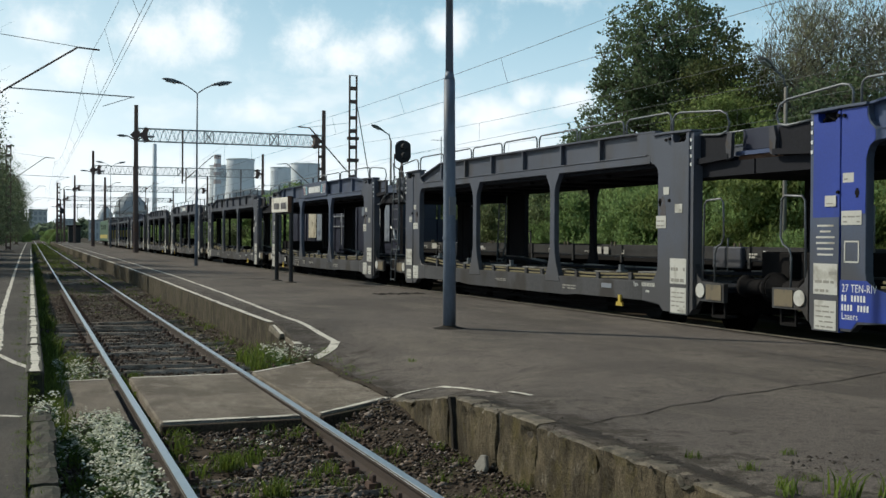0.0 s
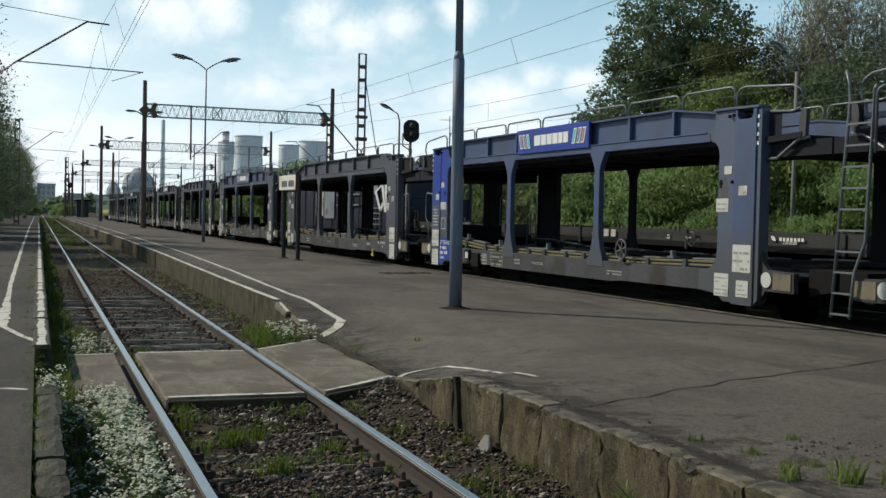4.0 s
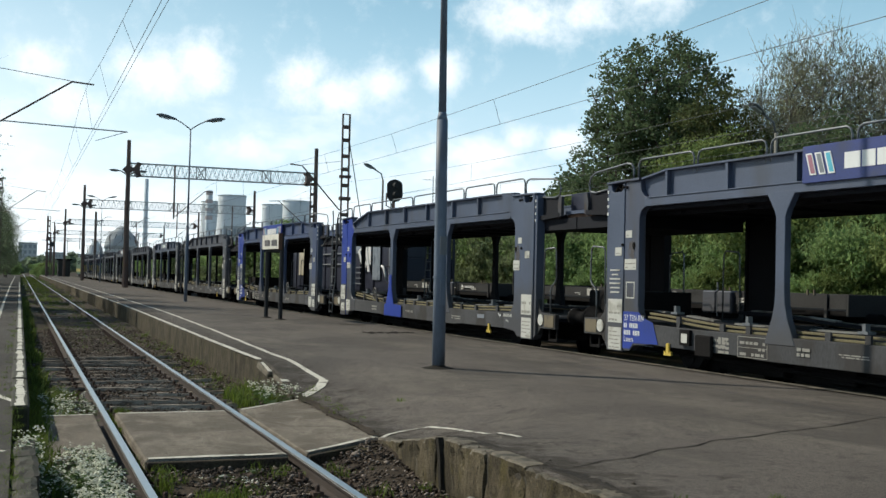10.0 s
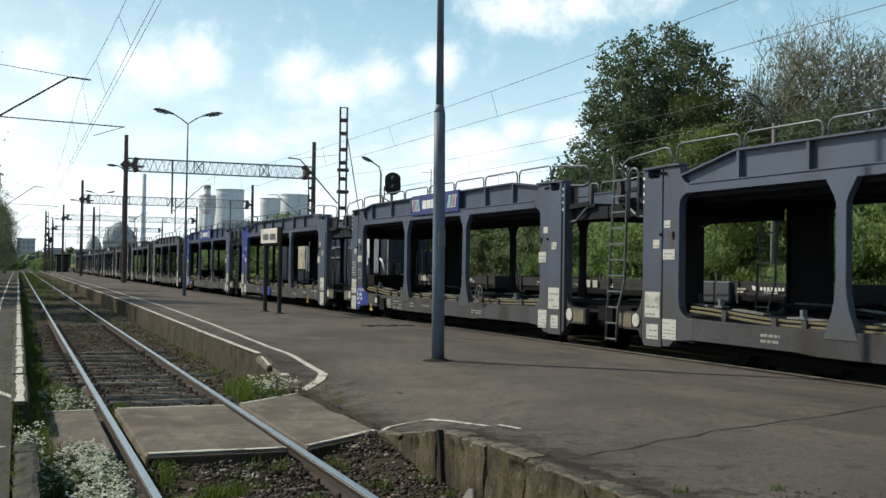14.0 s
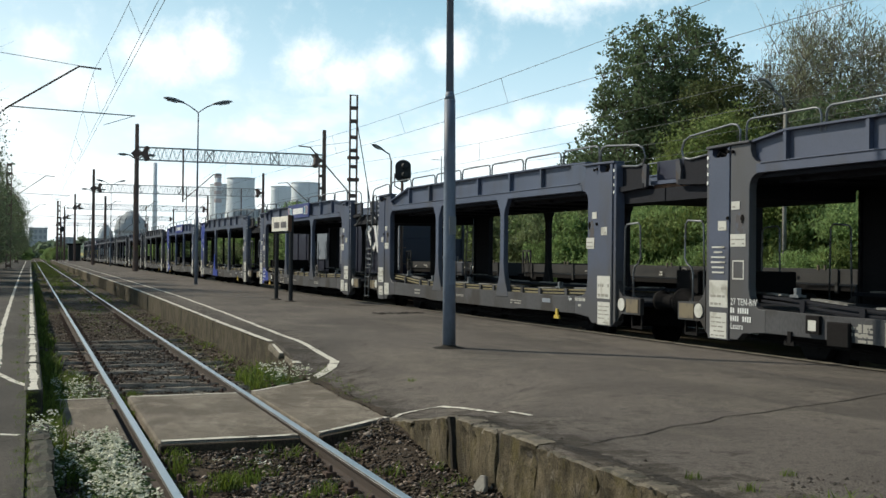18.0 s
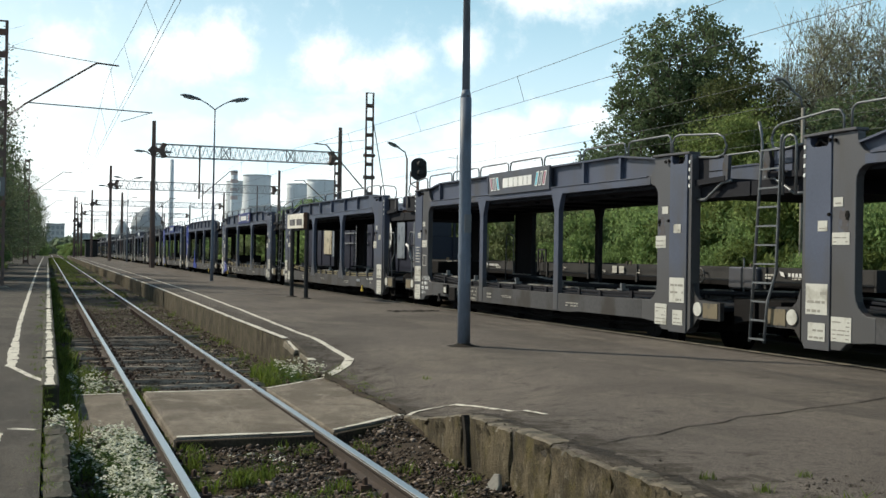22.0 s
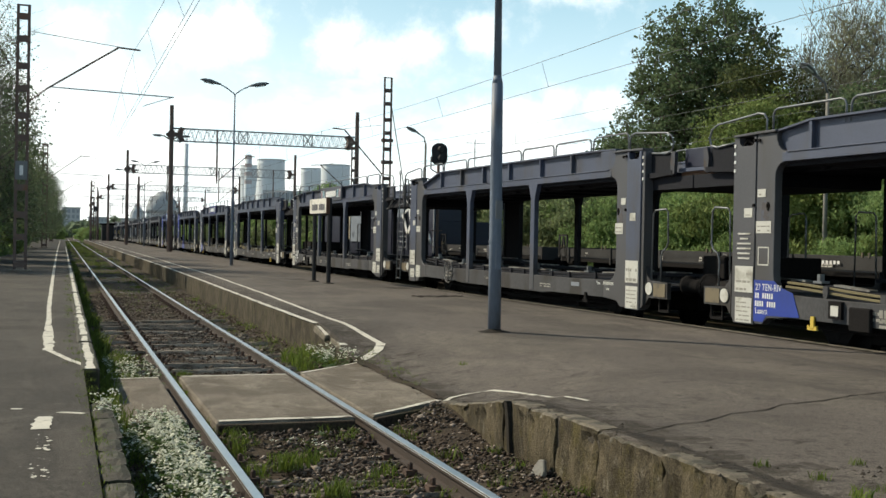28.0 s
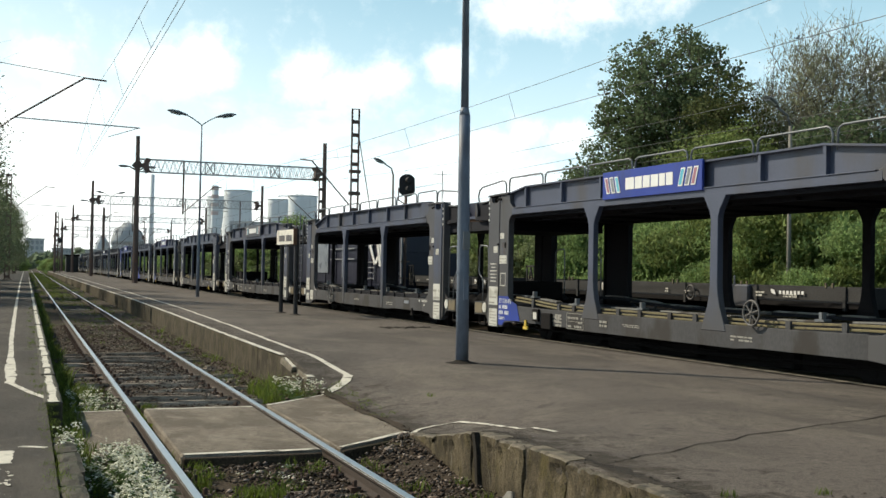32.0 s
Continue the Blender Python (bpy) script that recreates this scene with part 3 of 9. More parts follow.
M_PAINT_B = mat("slate_blue_wagon_paint", (0.069, 0.088, 0.138), 0.48, var=0.15, scale=1.2, fine=40, bump=0.05, stain=(0.0582, 0.0672, 0.0918), stain_scale=1.6, stain_at=(0.48, 0.72), stretch=(1, 1, 0.3), streak=True, dust=(0.062, 0.0605, 0.0625, 0.75, 2.0))
M_PAINT_D = mat("dark_slate_wagon_paint", (0.06, 0.073, 0.115), 0.5, var=0.15, scale=1.2, fine=40, bump=0.05, stain=(0.056, 0.055, 0.06), stain_scale=1.6, stain_at=(0.48, 0.72), stretch=(1, 1, 0.3), streak=True, dust=(0.062, 0.0605, 0.0625, 0.75, 2.0))
M_PAINT_N = mat("neutral_grey_wagon_paint", (0.066, 0.067, 0.076), 0.52, var=0.15, scale=1.2, fine=40, bump=0.05, stain=(0.055, 0.052, 0.05), stain_scale=1.6, stain_at=(0.48, 0.72), stretch=(1, 1, 0.3), streak=True, dust=(0.062, 0.0605, 0.0625, 0.75, 2.0))
M_PAINT_S = mat("dull_blue_wagon_paint", (0.05, 0.074, 0.155), 0.48, var=0.15, scale=1.2, fine=40, bump=0.05, stain=(0.05, 0.06, 0.095), stain_scale=1.6, stain_at=(0.48, 0.72), stretch=(1, 1, 0.3), streak=True, dust=(0.062, 0.0605, 0.0625, 0.75, 2.0))
M_BLUE = mat("bright_blue_wagon_paint", (0.018, 0.045, 0.3), 0.45, var=0.15, scale=1.2, fine=40, bump=0.05, stain=(0.022, 0.043, 0.19), stain_scale=1.2, stain_at=(0.48, 0.75), stretch=(1, 1, 0.3), streak=True)
M_SILL = mat("road_dirt_on_wagon_sill", (0.057, 0.0575, 0.061), 0.75, var=0.35, scale=1.1, fine=30, bump=0.1, stain=(0.036, 0.0325, 0.03), stain_scale=1.6, stain_at=(0.45, 0.66), stretch=(1, 1, 0.5), spec=0.3)
M_UNDER = mat("dull_near_black", (0.012, 0.011, 0.011), 0.9, var=0.3, scale=3, fine=30, bump=0.2, spec=0.12)
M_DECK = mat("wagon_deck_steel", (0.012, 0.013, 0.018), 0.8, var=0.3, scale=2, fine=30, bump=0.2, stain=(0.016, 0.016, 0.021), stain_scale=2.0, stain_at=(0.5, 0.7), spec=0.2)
M_GUIDE = mat("worn_galvanised_strip", (0.19, 0.185, 0.17), 0.6, metal=0.2, var=0.3, scale=2.5, fine=30, bump=0.05, stain=(0.06, 0.05, 0.042), stain_scale=2.0, stain_at=(0.48, 0.62))
M_WHEELIRON = mat("worn_brake_wheel_iron", (0.11, 0.105, 0.1), 0.6, metal=0.1, var=0.3, scale=6, fine=40, bump=0.05)
M_OCHRE = mat("ochre_wheel_stop_rail", (0.14, 0.118, 0.056), 0.7, var=0.25, scale=2.5, fine=30, bump=0.1, stain=(0.08, 0.066, 0.036), stain_scale=7.0, stain_at=(0.55, 0.75))
M_TUBE = mat("grey_handrail_tube", (0.16, 0.17, 0.18), 0.45, metal=0.4, var=0.15, scale=4, fine=40, bump=0.03)
M_LABEL = mat("white_label_sheet", (0.52, 0.515, 0.47), 0.6, var=0.1, scale=3, fine=30, bump=0.03, stain=(0.3, 0.285, 0.24), stain_scale=3.0, stain_at=(0.5, 0.7))
M_PRINT = mat("grey_print", (0.26, 0.25, 0.22), 0.7, var=0.15, bump=0)
M_LETTER = mat("white_lettering", (0.72, 0.73, 0.72), 0.6, var=0.06, bump=0)
M_PALE = mat("pale_grey_plate", (0.19, 0.21, 0.24), 0.6, var=0.12, bump=0)
# dark copy of the frame paint: far-side shade in the colour, with some grime
M_SHADEGRIME = mat("shaded_grimy_steel", (0.013, 0.0125, 0.014), 0.85, var=0.3, scale=2, fine=30, bump=0.15, spec=0.15)
M_CYAN = mat("cyan_stripe", (0.1, 0.42, 0.55), 0.6, var=0.08, bump=0)
M_RED = mat("red_stripe", (0.33, 0.15, 0.2), 0.6, var=0.08, bump=0)
M_TAN = mat("tan_wagon_plate", (0.15, 0.122, 0.075), 0.7, var=0.15, bump=0.05, stain=(0.08, 0.07, 0.055), stain_scale=5, stain_at=(0.48, 0.66))
M_RUST = mat("rusted_iron", (0.12, 0.062, 0.036), 0.85, var=0.35, scale=6, fine=50, bump=0.3)
M_YELLOW = mat("yellow_hook_paint", (0.55, 0.4, 0.06), 0.6, var=0.15, bump=0.05)
M_PALEBLUE = mat("pale_blue_wagon_panel", (0.2, 0.235, 0.28), 0.6, var=0.3, scale=1.5, fine=30, bump=0.05, stain=(0.08, 0.1, 0.14), stain_scale=2.2, stain_at=(0.5, 0.68))
M_CREAM = mat("cream_wagon_panel", (0.5, 0.46, 0.35), 0.6, var=0.2, scale=2, fine=30, bump=0.05, stain=(0.2, 0.17, 0.12), stain_scale=3, stain_at=(0.52, 0.68))
M_STEELPALE = mat("pale_grey_fitting", (0.2, 0.215, 0.24), 0.6, var=0.25, scale=3, fine=30, bump=0.05)
M_BLUE_OLD = mat("dulled_blue_board", (0.03, 0.048, 0.19), 0.5, var=0.2, scale=1.5, fine=40, bump=0.05, stain=(0.04, 0.05, 0.11), stain_scale=1.6, stain_at=(0.48, 0.72))
M_FADED = mat("faded_dark_lettering", (0.16, 0.155, 0.16), 0.7, var=0.3, scale=8, fine=60, bump=0.02)
M_NAVY = mat("navy_paint", (0.012, 0.015, 0.036), 0.5, var=0.15, scale=1.5, fine=30, bump=0.05)
M_POLE = mat("blue_grey_pole_paint", (0.12, 0.15, 0.2), 0.55, var=0.2, scale=2, fine=30, bump=0.08, stain=(0.075, 0.07, 0.07), stain_scale=2.5, stain_at=(0.5, 0.7), stretch=(1, 1, 0.3))
M_LAMP = mat("dull_lamp_housing", (0.13, 0.14, 0.15), 0.5, var=0.15, bump=0.03)
M_LENS = mat("milky_lamp_cover", (0.4, 0.42, 0.42), 0.25, var=0.06, bump=0)
M_MAST = mat("brown_mast_steel", (0.12, 0.083, 0.07), 0.75, var=0.3, scale=3, fine=40, bump=0.2, stain=(0.15, 0.08, 0.05), stain_scale=3, stain_at=(0.52, 0.72))
# galvanised grey, lightened a step more for glare at distance
M_TRUSS = mat("galvanised_truss", (0.36, 0.37, 0.38), 0.6, var=0.15, bump=0.05)
M_WIRE = mat("oxidised_copper_wire", (0.1, 0.11, 0.11), 0.6, metal=0.3, var=0.15, bump=0)
M_INSUL = mat("brown_insulator", (0.07, 0.03, 0.02), 0.3, var=0.15, bump=0)
M_BLACK = mat("matt_black_board", (0.012, 0.012, 0.013), 0.7, var=0.2, bump=0.03)
M_GLASS_DARK = mat("dark_lens_glass", (0.02, 0.02, 0.022), 0.12, var=0.1, bump=0)
M_BOARD = mat("sun_bleached_sign_board", (0.7, 0.675, 0.6), 0.7, var=0.12, bump=0.03, stain=(0.45, 0.42, 0.35), stain_scale=3, stain_at=(0.5, 0.7))
M_BARK = mat("tree_bark", (0.085, 0.07, 0.055), 0.95, var=0.35, scale=3, fine=25, bump=0.6, stretch=(1, 1, 0.3))
M_TWIG = mat("grey_willow_twig", (0.21, 0.19, 0.15), 0.9, var=0.3, scale=2, fine=20, bump=0)
M_LEAF_D = mat("dark_leaf", (0.118, 0.16, 0.08), 0.6, var=0.28, scale=0.6, fine=6, bump=0, rand=0.24, spec=0.15, island=True, translucent=0.45)
M_LEAF_L = mat("yellow_green_leaf", (0.18, 0.23, 0.075), 0.6, var=0.35, scale=0.5, fine=6, bump=0, rand=0.3, spec=0.1, island=True, translucent=0.35)
M_LEAF_G = mat("spring_green_leaf", (0.232, 0.325, 0.125), 0.6, var=0.35, scale=0.5, fine=6, bump=0, rand=0.22, spec=0.1, island=True, translucent=0.55)
M_LEAF_S = mat("silvery_willow_leaf", (0.27, 0.28, 0.175), 0.65, var=0.25, scale=0.4, fine=6, bump=0, rand=0.3, spec=0.1, island=True, translucent=0.2)
# pale concrete, lifted further so its colour holds the distance haze
M_TOWER = mat("hazed_tower_concrete", (0.66, 0.7, 0.72), 0.9, var=0.08, scale=0.03, fine=0.3, bump=0, stretch=(1, 1, 0.2))
M_FARWALL = mat("far_building_wall", (0.5, 0.52, 0.53), 0.9, var=0.15, scale=0.05, fine=0.4, bump=0, rand=0.2)
# far windows and roofs, greyed light for the haze before them
M_FARGLASS = mat("hazed_far_glass", (0.3, 0.33, 0.35), 0.3, var=0.1, scale=0.3, fine=2, bump=0)
# leaf green raised well above foliage to carry the haze
M_FARTREE = mat("hazed_far_leaf", (0.2, 0.25, 0.165), 0.8, var=0.25, scale=0.05, fine=0.6, bump=0, rand=0.25, island=True, translucent=0.5)
M_WAGDARK = mat("dark_flat_wagon_paint", (0.048, 0.048, 0.048), 0.8, var=0.3, scale=1.5, fine=30, bump=0.1, spec=0.15)
M_PALESTONE = mat("pale_ballast_stone", (0.215, 0.175, 0.145), 0.9, var=0.3, scale=20, fine=80, bump=0.3, rand=0.6, island=True)
M_TRAINSHADE = mat("train_shade_ballast", (0.016, 0.014, 0.012), 0.95, var=0.4, scale=4, fine=30, bump=0.8, spec=0.2)
M_PALEPOLE = mat("pale_concrete_pole", (0.2, 0.19, 0.165), 0.85, var=0.2, scale=3, fine=40, bump=0.1)
M_LEAF_O = mat("olive_leaf", (0.105, 0.122, 0.045), 0.6, var=0.35, scale=0.5, fine=6, bump=0, rand=0.35, spec=0.15, island=True, translucent=0.3)
M_BANK = mat("grassy_bank", (0.085, 0.125, 0.035), 0.9, var=0.5, scale=1.2, fine=12, bump=0.8, stain=(0.03, 0.045, 0.014), stain_scale=1.5, stain_at=(0.4, 0.65))
# haze over the side platform's trees is mixed into this green
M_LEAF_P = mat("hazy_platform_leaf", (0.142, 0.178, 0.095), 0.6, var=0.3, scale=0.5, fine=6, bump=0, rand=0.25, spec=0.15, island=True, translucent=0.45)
M_LEAF_A = mat("airy_spring_leaf", (0.175, 0.215, 0.105), 0.6, var=0.35, scale=0.5, fine=6, bump=0, rand=0.35, spec=0.15, island=True, translucent=0.52)
M_SCUFF = mat("rubbed_paint", (0.062, 0.056, 0.058), 0.7, var=0.3, scale=6, fine=40, bump=0.08, stain=(0.071, 0.079, 0.104), stain_scale=9, stain_at=(0.48, 0.6))
M_HINGE = mat("dirty_hinge_steel", (0.036, 0.037, 0.046), 0.6, var=0.3, scale=4, fine=40, bump=0.1, stain=(0.04, 0.028, 0.022), stain_scale=6, stain_at=(0.52, 0.64))

# ---------------- the setting ----------------
Z_R, Z_L = 0.385, 0.3            # heights of the island platform and of the side platform over the rails
EDGE = 3.35                      # platform edge of the island platform


def smooth(a, b, x):
    t = min(1.0, max(0.0, (x - a) / (b - a)))
    return t * t * (3 - 2 * t)


def island_z(x, y):
    """The island platform dips towards the crossing."""
    r = float(np.interp(y, (6.3, 8.0, 8.55, 8.8, 9.35, 10.1, 10.6, 10.9), (0, 0.085, 0.115, 0.17, 0.5, 0.815, 0.97, 1))) * (1 - smooth(13.2, 16.6, y))
    q = 1 - smooth(EDGE, 5.6, x)
    return Z_R - 0.35 * r * q


def island_edge(y):
    return EDGE + 0.07 * smooth(7.5, 10.6, y) + 0.2 * smooth(17, 45, y)


def swell(x, y):
    """Small unevenness of the asphalt."""
    q = (x - island_edge(y)) / (train_side(y) - 0.16 - island_edge(y))
    return 0.012 * noise.noise((x * 0.7, y * 0.7, 0)) * max(0.0, min(1, q * 6)) * max(0.0, min(1, (1 - q) * 8))


def train_side(y):
    """x of the train's near side along its gently curving track."""
    return 8.65 + 0.00026 * max(75 - y, 0.0) ** 2


def ground():
    xs = [-900, -200, -60, -30, -12, -7, 0.1, 3.5, 7, 10, 13, 17, 20, 23, 27, 40, 80, 250, 1400]
    ys = [-300, -60, -20, -5, 5, 15, 30, 50, 80, 120, 200, 400, 900, 2500, 4000]
    v = [(x, y, (1.6 * smooth(19, 26, x) if -60 < y < 130 else 0) - 0.34) for y in ys for x in xs]
    k = len(xs)
    f = [(j * k + i, j * k + i + 1, (j + 1) * k + i + 1, (j + 1) * k + i) for j in range(len(ys) - 1) for i in range(k - 1)]
    solid("ground", Shape().add(v, f), M_SOIL, "dark stony ground with weeds round the tracks", "ground", kind="structure")


def island_platform():
    p = thing("platform_island", "island platform paved with patched grey asphalt", "platform", kind="structure")
    ys = [-14 + 0.5 * i for i in range(44)] + [7.75 + 0.125 * i for i in range(1, 81)] + [18, 19, 20.5, 23, 26, 30, 36, 45, 60, 80, 110, 150, 190, 225]
    fr = [0.012 * i for i in range(30)] + [0.37 + 0.07 * i for i in range(10)]
    v, f = [], []
    for y in ys:
        a, b = island_edge(y), train_side(y) - 0.16
        for q in fr:
            x = a + (b - a) * q
            v.append((x, y, island_z(x, y) + swell(x, y)))
    k, top = len(fr), len(ys) * len(fr)
    f += [(j * k + i, j * k + i + 1, (j + 1) * k + i + 1, (j + 1) * k + i) for j in range(len(ys) - 1) for i in range(k - 1)]
    low = [(x, y, -0.4) for x, y, z in v]
    n = len(v)
    v += low
    for j in range(len(ys) - 1):
        for i in (0, k - 1):
            f.append((j * k + i, (j + 1) * k + i, (j + 1) * k + i + n, j * k + i + n))
    for j in (0, len(ys) - 1):
        for i in range(k - 1):
            f.append((j * k + i, j * k + i + 1, j * k + i + 1 + n, j * k + i + n))
    me = Shape().add(v, f).mesh("asphalt_top", M_ASPHALT)
    for q in me.polygons:
        q.use_smooth = abs(q.normal.z) > 0.5
    part("asphalt_top", me, M_ASPHALT, p)
    return p


def side_platform():
    p = thing("platform_side", "side platform paved with dark worn asphalt", "platform", kind="structure")
    part("asphalt_top", Shape().box(-7.0, -14, -0.4, -0.02, 225, Z_L), M_ASPHALT_OLD, p)
    return p


def ribbon(pts, w, zf, lift=0.004, jitter=0.0):
    """A painted strip that follows the surface."""
    s = Shape()
    out = []
    pts = [Vector((x, y, 0)) for x, y in pts]
    fine = []
    for a, b in zip(pts[:-1], pts[1:]):
        m = max(1, int((b - a).length / 0.04)) if (b - a).length < 12 else max(1, int((b - a).length / (0.12 if b.y < 60 else 1.0)))
        fine += [a + (b - a) * i / m for i in range(m)]
    fine.append(pts[-1])
    for i, q in enumerate(fine):
        d = (fine[min(i + 1, len(fine) - 1)] - fine[max(i - 1, 0)]).normalized()
        sd = Vector((d.y, -d.x, 0))
        for e in (-0.5, 0.5):
            o = q + sd * w * e * (1 + jitter * (1.1 * noise.noise((q.x * 2.3 + e, q.y * 2.3, 7 * e)) + 0.7 * noise.noise((q.x * 11 + e, q.y * 11, 9 * e))))
            out.append((o.x, o.y, zf(o.x, o.y) + lift))
    s.add(out, [(2 * i, 2 * i + 1, 2 * i + 3, 2 * i + 2) for i in range(len(fine) - 1)])
    return s


def track(name, x_of, y0, y1, label, sleepers, near):
    """A track: two flat-bottom rails on sleepers. x_of(y): its middle."""
    t = thing(name, label, "railway track", kind="structure")
    prof = [(-0.07, -0.15), (0.07, -0.15), (0.07, -0.135), (0.012, -0.12), (0.012, -0.045), (0.036, -0.035), (0.036, -0.004), (0.028, 0.0), (-0.028, 0.0), (-0.036, -0.004), (-0.036, -0.035), (-0.012, -0.045), (-0.012, -0.12), (-0.07, -0.135)]
    ys = [y0]
    while ys[-1] < y1:
        ys.append(min(y1, ys[-1] + (2.0 if ys[-1] < 60 else 8.0)))
    for e in (-0.75, 0.75):
        s, v, f = Shape(), [], []
        for y in ys:
            v += [(x_of(y) + e + a, y, b) for a, b in prof]
        k = len(prof)
        for j in range(len(ys) - 1):
            f += [(j * k + i, j * k + (i + 1) % k, (j + 1) * k + (i + 1) % k, (j + 1) * k + i) for i in range(k)]
        f += [tuple(range(k)), tuple(len(v) - 1 - i for i in range(k))]
        r = part("rail", s.add(v, f), M_RAIL, t, "rusty rail with a bright polished head")
        v, f = [], []
        for y in ys:
            v += [(x_of(y) + e + a, y, b) for a, b in ((-0.031, 0.0015), (0.031, 0.0015), (0.0375, -0.014), (-0.0375, -0.014))]
        for j in range(len(ys) - 1):
            f += [(j * 4 + i, j * 4 + (i + 1) % 4, (j + 1) * 4 + (i + 1) % 4, (j + 1) * 4 + i) for i in range(4)]
        part("rail_head", Shape().add(v, f), M_RAILTOP, r, "polished running surface")
    if sleepers:
        sls = []
        for k in range(4):
            s, v, f = Shape(), [], []
            prof = [(-0.125, -0.33), (-0.13, -0.165), (-0.115, -0.136), (-0.088, -0.14), (-0.06, -0.212), (0.058, -0.215), (0.09, -0.143), (0.115, -0.137), (0.13, -0.165), (0.125, -0.33)]
            for i in range(14):
                x = -1.25 + 2.5 * i / 13
                w = 0.05 * noise.noise((x * 1.1, k * 4.0, 2)) + 0.03 * (x / 1.25) ** 2 * (1 if k % 2 else -1)
                v += [(x, a + w + 0.012 * noise.noise((x * 4, a * 30, k * 3.0)), b - (0.03 * abs(noise.noise((x * 2.2, a * 20, k))) if b > -0.3 else 0)) for a, b in prof]
            m = len(prof)
            f = [(i * m + j, (i + 1) * m + j, (i + 1) * m + (j + 1) % m, i * m + (j + 1) % m) for i in range(13) for j in range(m)] + [tuple(range(m)), tuple(14 * m - 1 - j for j in range(m))]
            sls.append(s.add(v, f).mesh("sleeper", M_SLEEPER))
        cl = Shape()
        for e in (-1, 1):
            cl.box(e * 0.14 - 0.045, -0.05, -0.142, e * 0.14 + 0.045, 0.05, -0.1).lathe([(0.022, -0.1), (0.022, -0.055), (0.012, -0.045)], (e * 0.14, 0, 0), 6)
        cl = cl.mesh("fastening", M_CLIP)
        y = y0 + 0.3
        while y < near:
            if not 9.9 < y < 13.6:
                o = new("sleeper", random.choice(sls))
                o.matrix_world = pose(x_of(y) + random.uniform(-0.05, 0.05), y, random.uniform(-0.035, 0.012) + (0.048 if 13.8 < y < 24 else 0.012 if y < 10 else -0.04), random.uniform(-3, 3), random.uniform(-1.2, 1.2), random.uniform(-2.6, 2.6))
                o.parent = t
                if y < 34:
                    for e in (-0.75, 0.75):
                        c = new("rail_fastening", cl)
                        c.matrix_world = pose(x_of(y) + e, y, 0)
                        c.parent = t
            y += 0.6 + random.uniform(-0.06, 0.06)
    return t


def crossing():
    c = thing("level_crossing", "concrete slabs of a foot crossing with white painted rims", "crossing", kind="structure")
    z = 0.012
    left = Shape().add([(0.2, 10.35, -0.3), (0.86, 10.2, -0.3), (0.86, 13.45, -0.3), (0.25, 13.4, -0.3), (0.2, 10.35, 0.0), (0.86, 10.2, 0.0), (0.86, 13.45, 0.0), (0.25, 13.4, 0.0)],
                       [(0, 3, 2, 1), (4, 5, 6, 7), (0, 1, 5, 4), (1, 2, 6, 5), (2, 3, 7, 6), (3, 0, 4, 7)])
    mid = Shape().box(1.09, 10.06, -0.17, 2.38, 13.42, z)
    right = Shape().add([(2.56, 10.1, -0.3), (3.42, 10.62, -0.3), (3.46, 14.1, -0.3), (2.56, 13.5, -0.3), (2.56, 10.1, z), (3.42, 10.62, 0.055), (3.46, 14.1, 0.06), (2.56, 13.5, z)],
                        [(0, 3, 2, 1), (4, 5, 6, 7), (0, 1, 5, 4), (1, 2, 6, 5), (2, 3, 7, 6), (3, 0, 4, 7)])
    a = part("concrete_slab", left, M_SLAB, c, bevel=0.012)
    b = part("concrete_slab", mid, M_SLAB, c, bevel=0.018)
    d = part("concrete_slab", right, M_SLAB, c, bevel=0.012)
    flat = lambda h: (lambda x, y: h)
    part("painted_rim", ribbon([(0.25, 13.36), (0.85, 13.41)], 0.06, flat(0.0), 0.005), M_LINE, a, "white painted edge")
    for y, w in ((10.11, 0.09), (13.37, 0.07)):
        part("painted_rim", ribbon([(1.12, y), (2.36, y)], w, flat(z), 0.004, 0.6), M_LINE, b, "white painted edge")
    part("painted_rim", ribbon([(2.58, 10.16), (3.41, 10.67)], 0.07, lambda x, y: z + 0.05 * (x - 2.56), 0.006, 0.55), M_LINE, d, "white painted edge")
    part("painted_rim", ribbon([(2.58, 13.46), (3.43, 14.03)], 0.06, lambda x, y: z + 0.054 * (x - 2.56), 0.006, 0.6), M_LINE, d, "white painted edge")
    # boards added over the front faces to darken the gap under the rims
    part("edging_board", Shape().box(1.1, 9.99, -0.2, 2.36, 10.056, -0.008), M_SOIL, b, "dark board added along the slab's front", bevel=0.008)
    part("edging_board", Shape().beam((2.57, 10.06, -0.1), (3.41, 10.57, -0.07), 0.06, 0.19), M_SOIL, d, "dark board added along the slab's front", bevel=0.008)


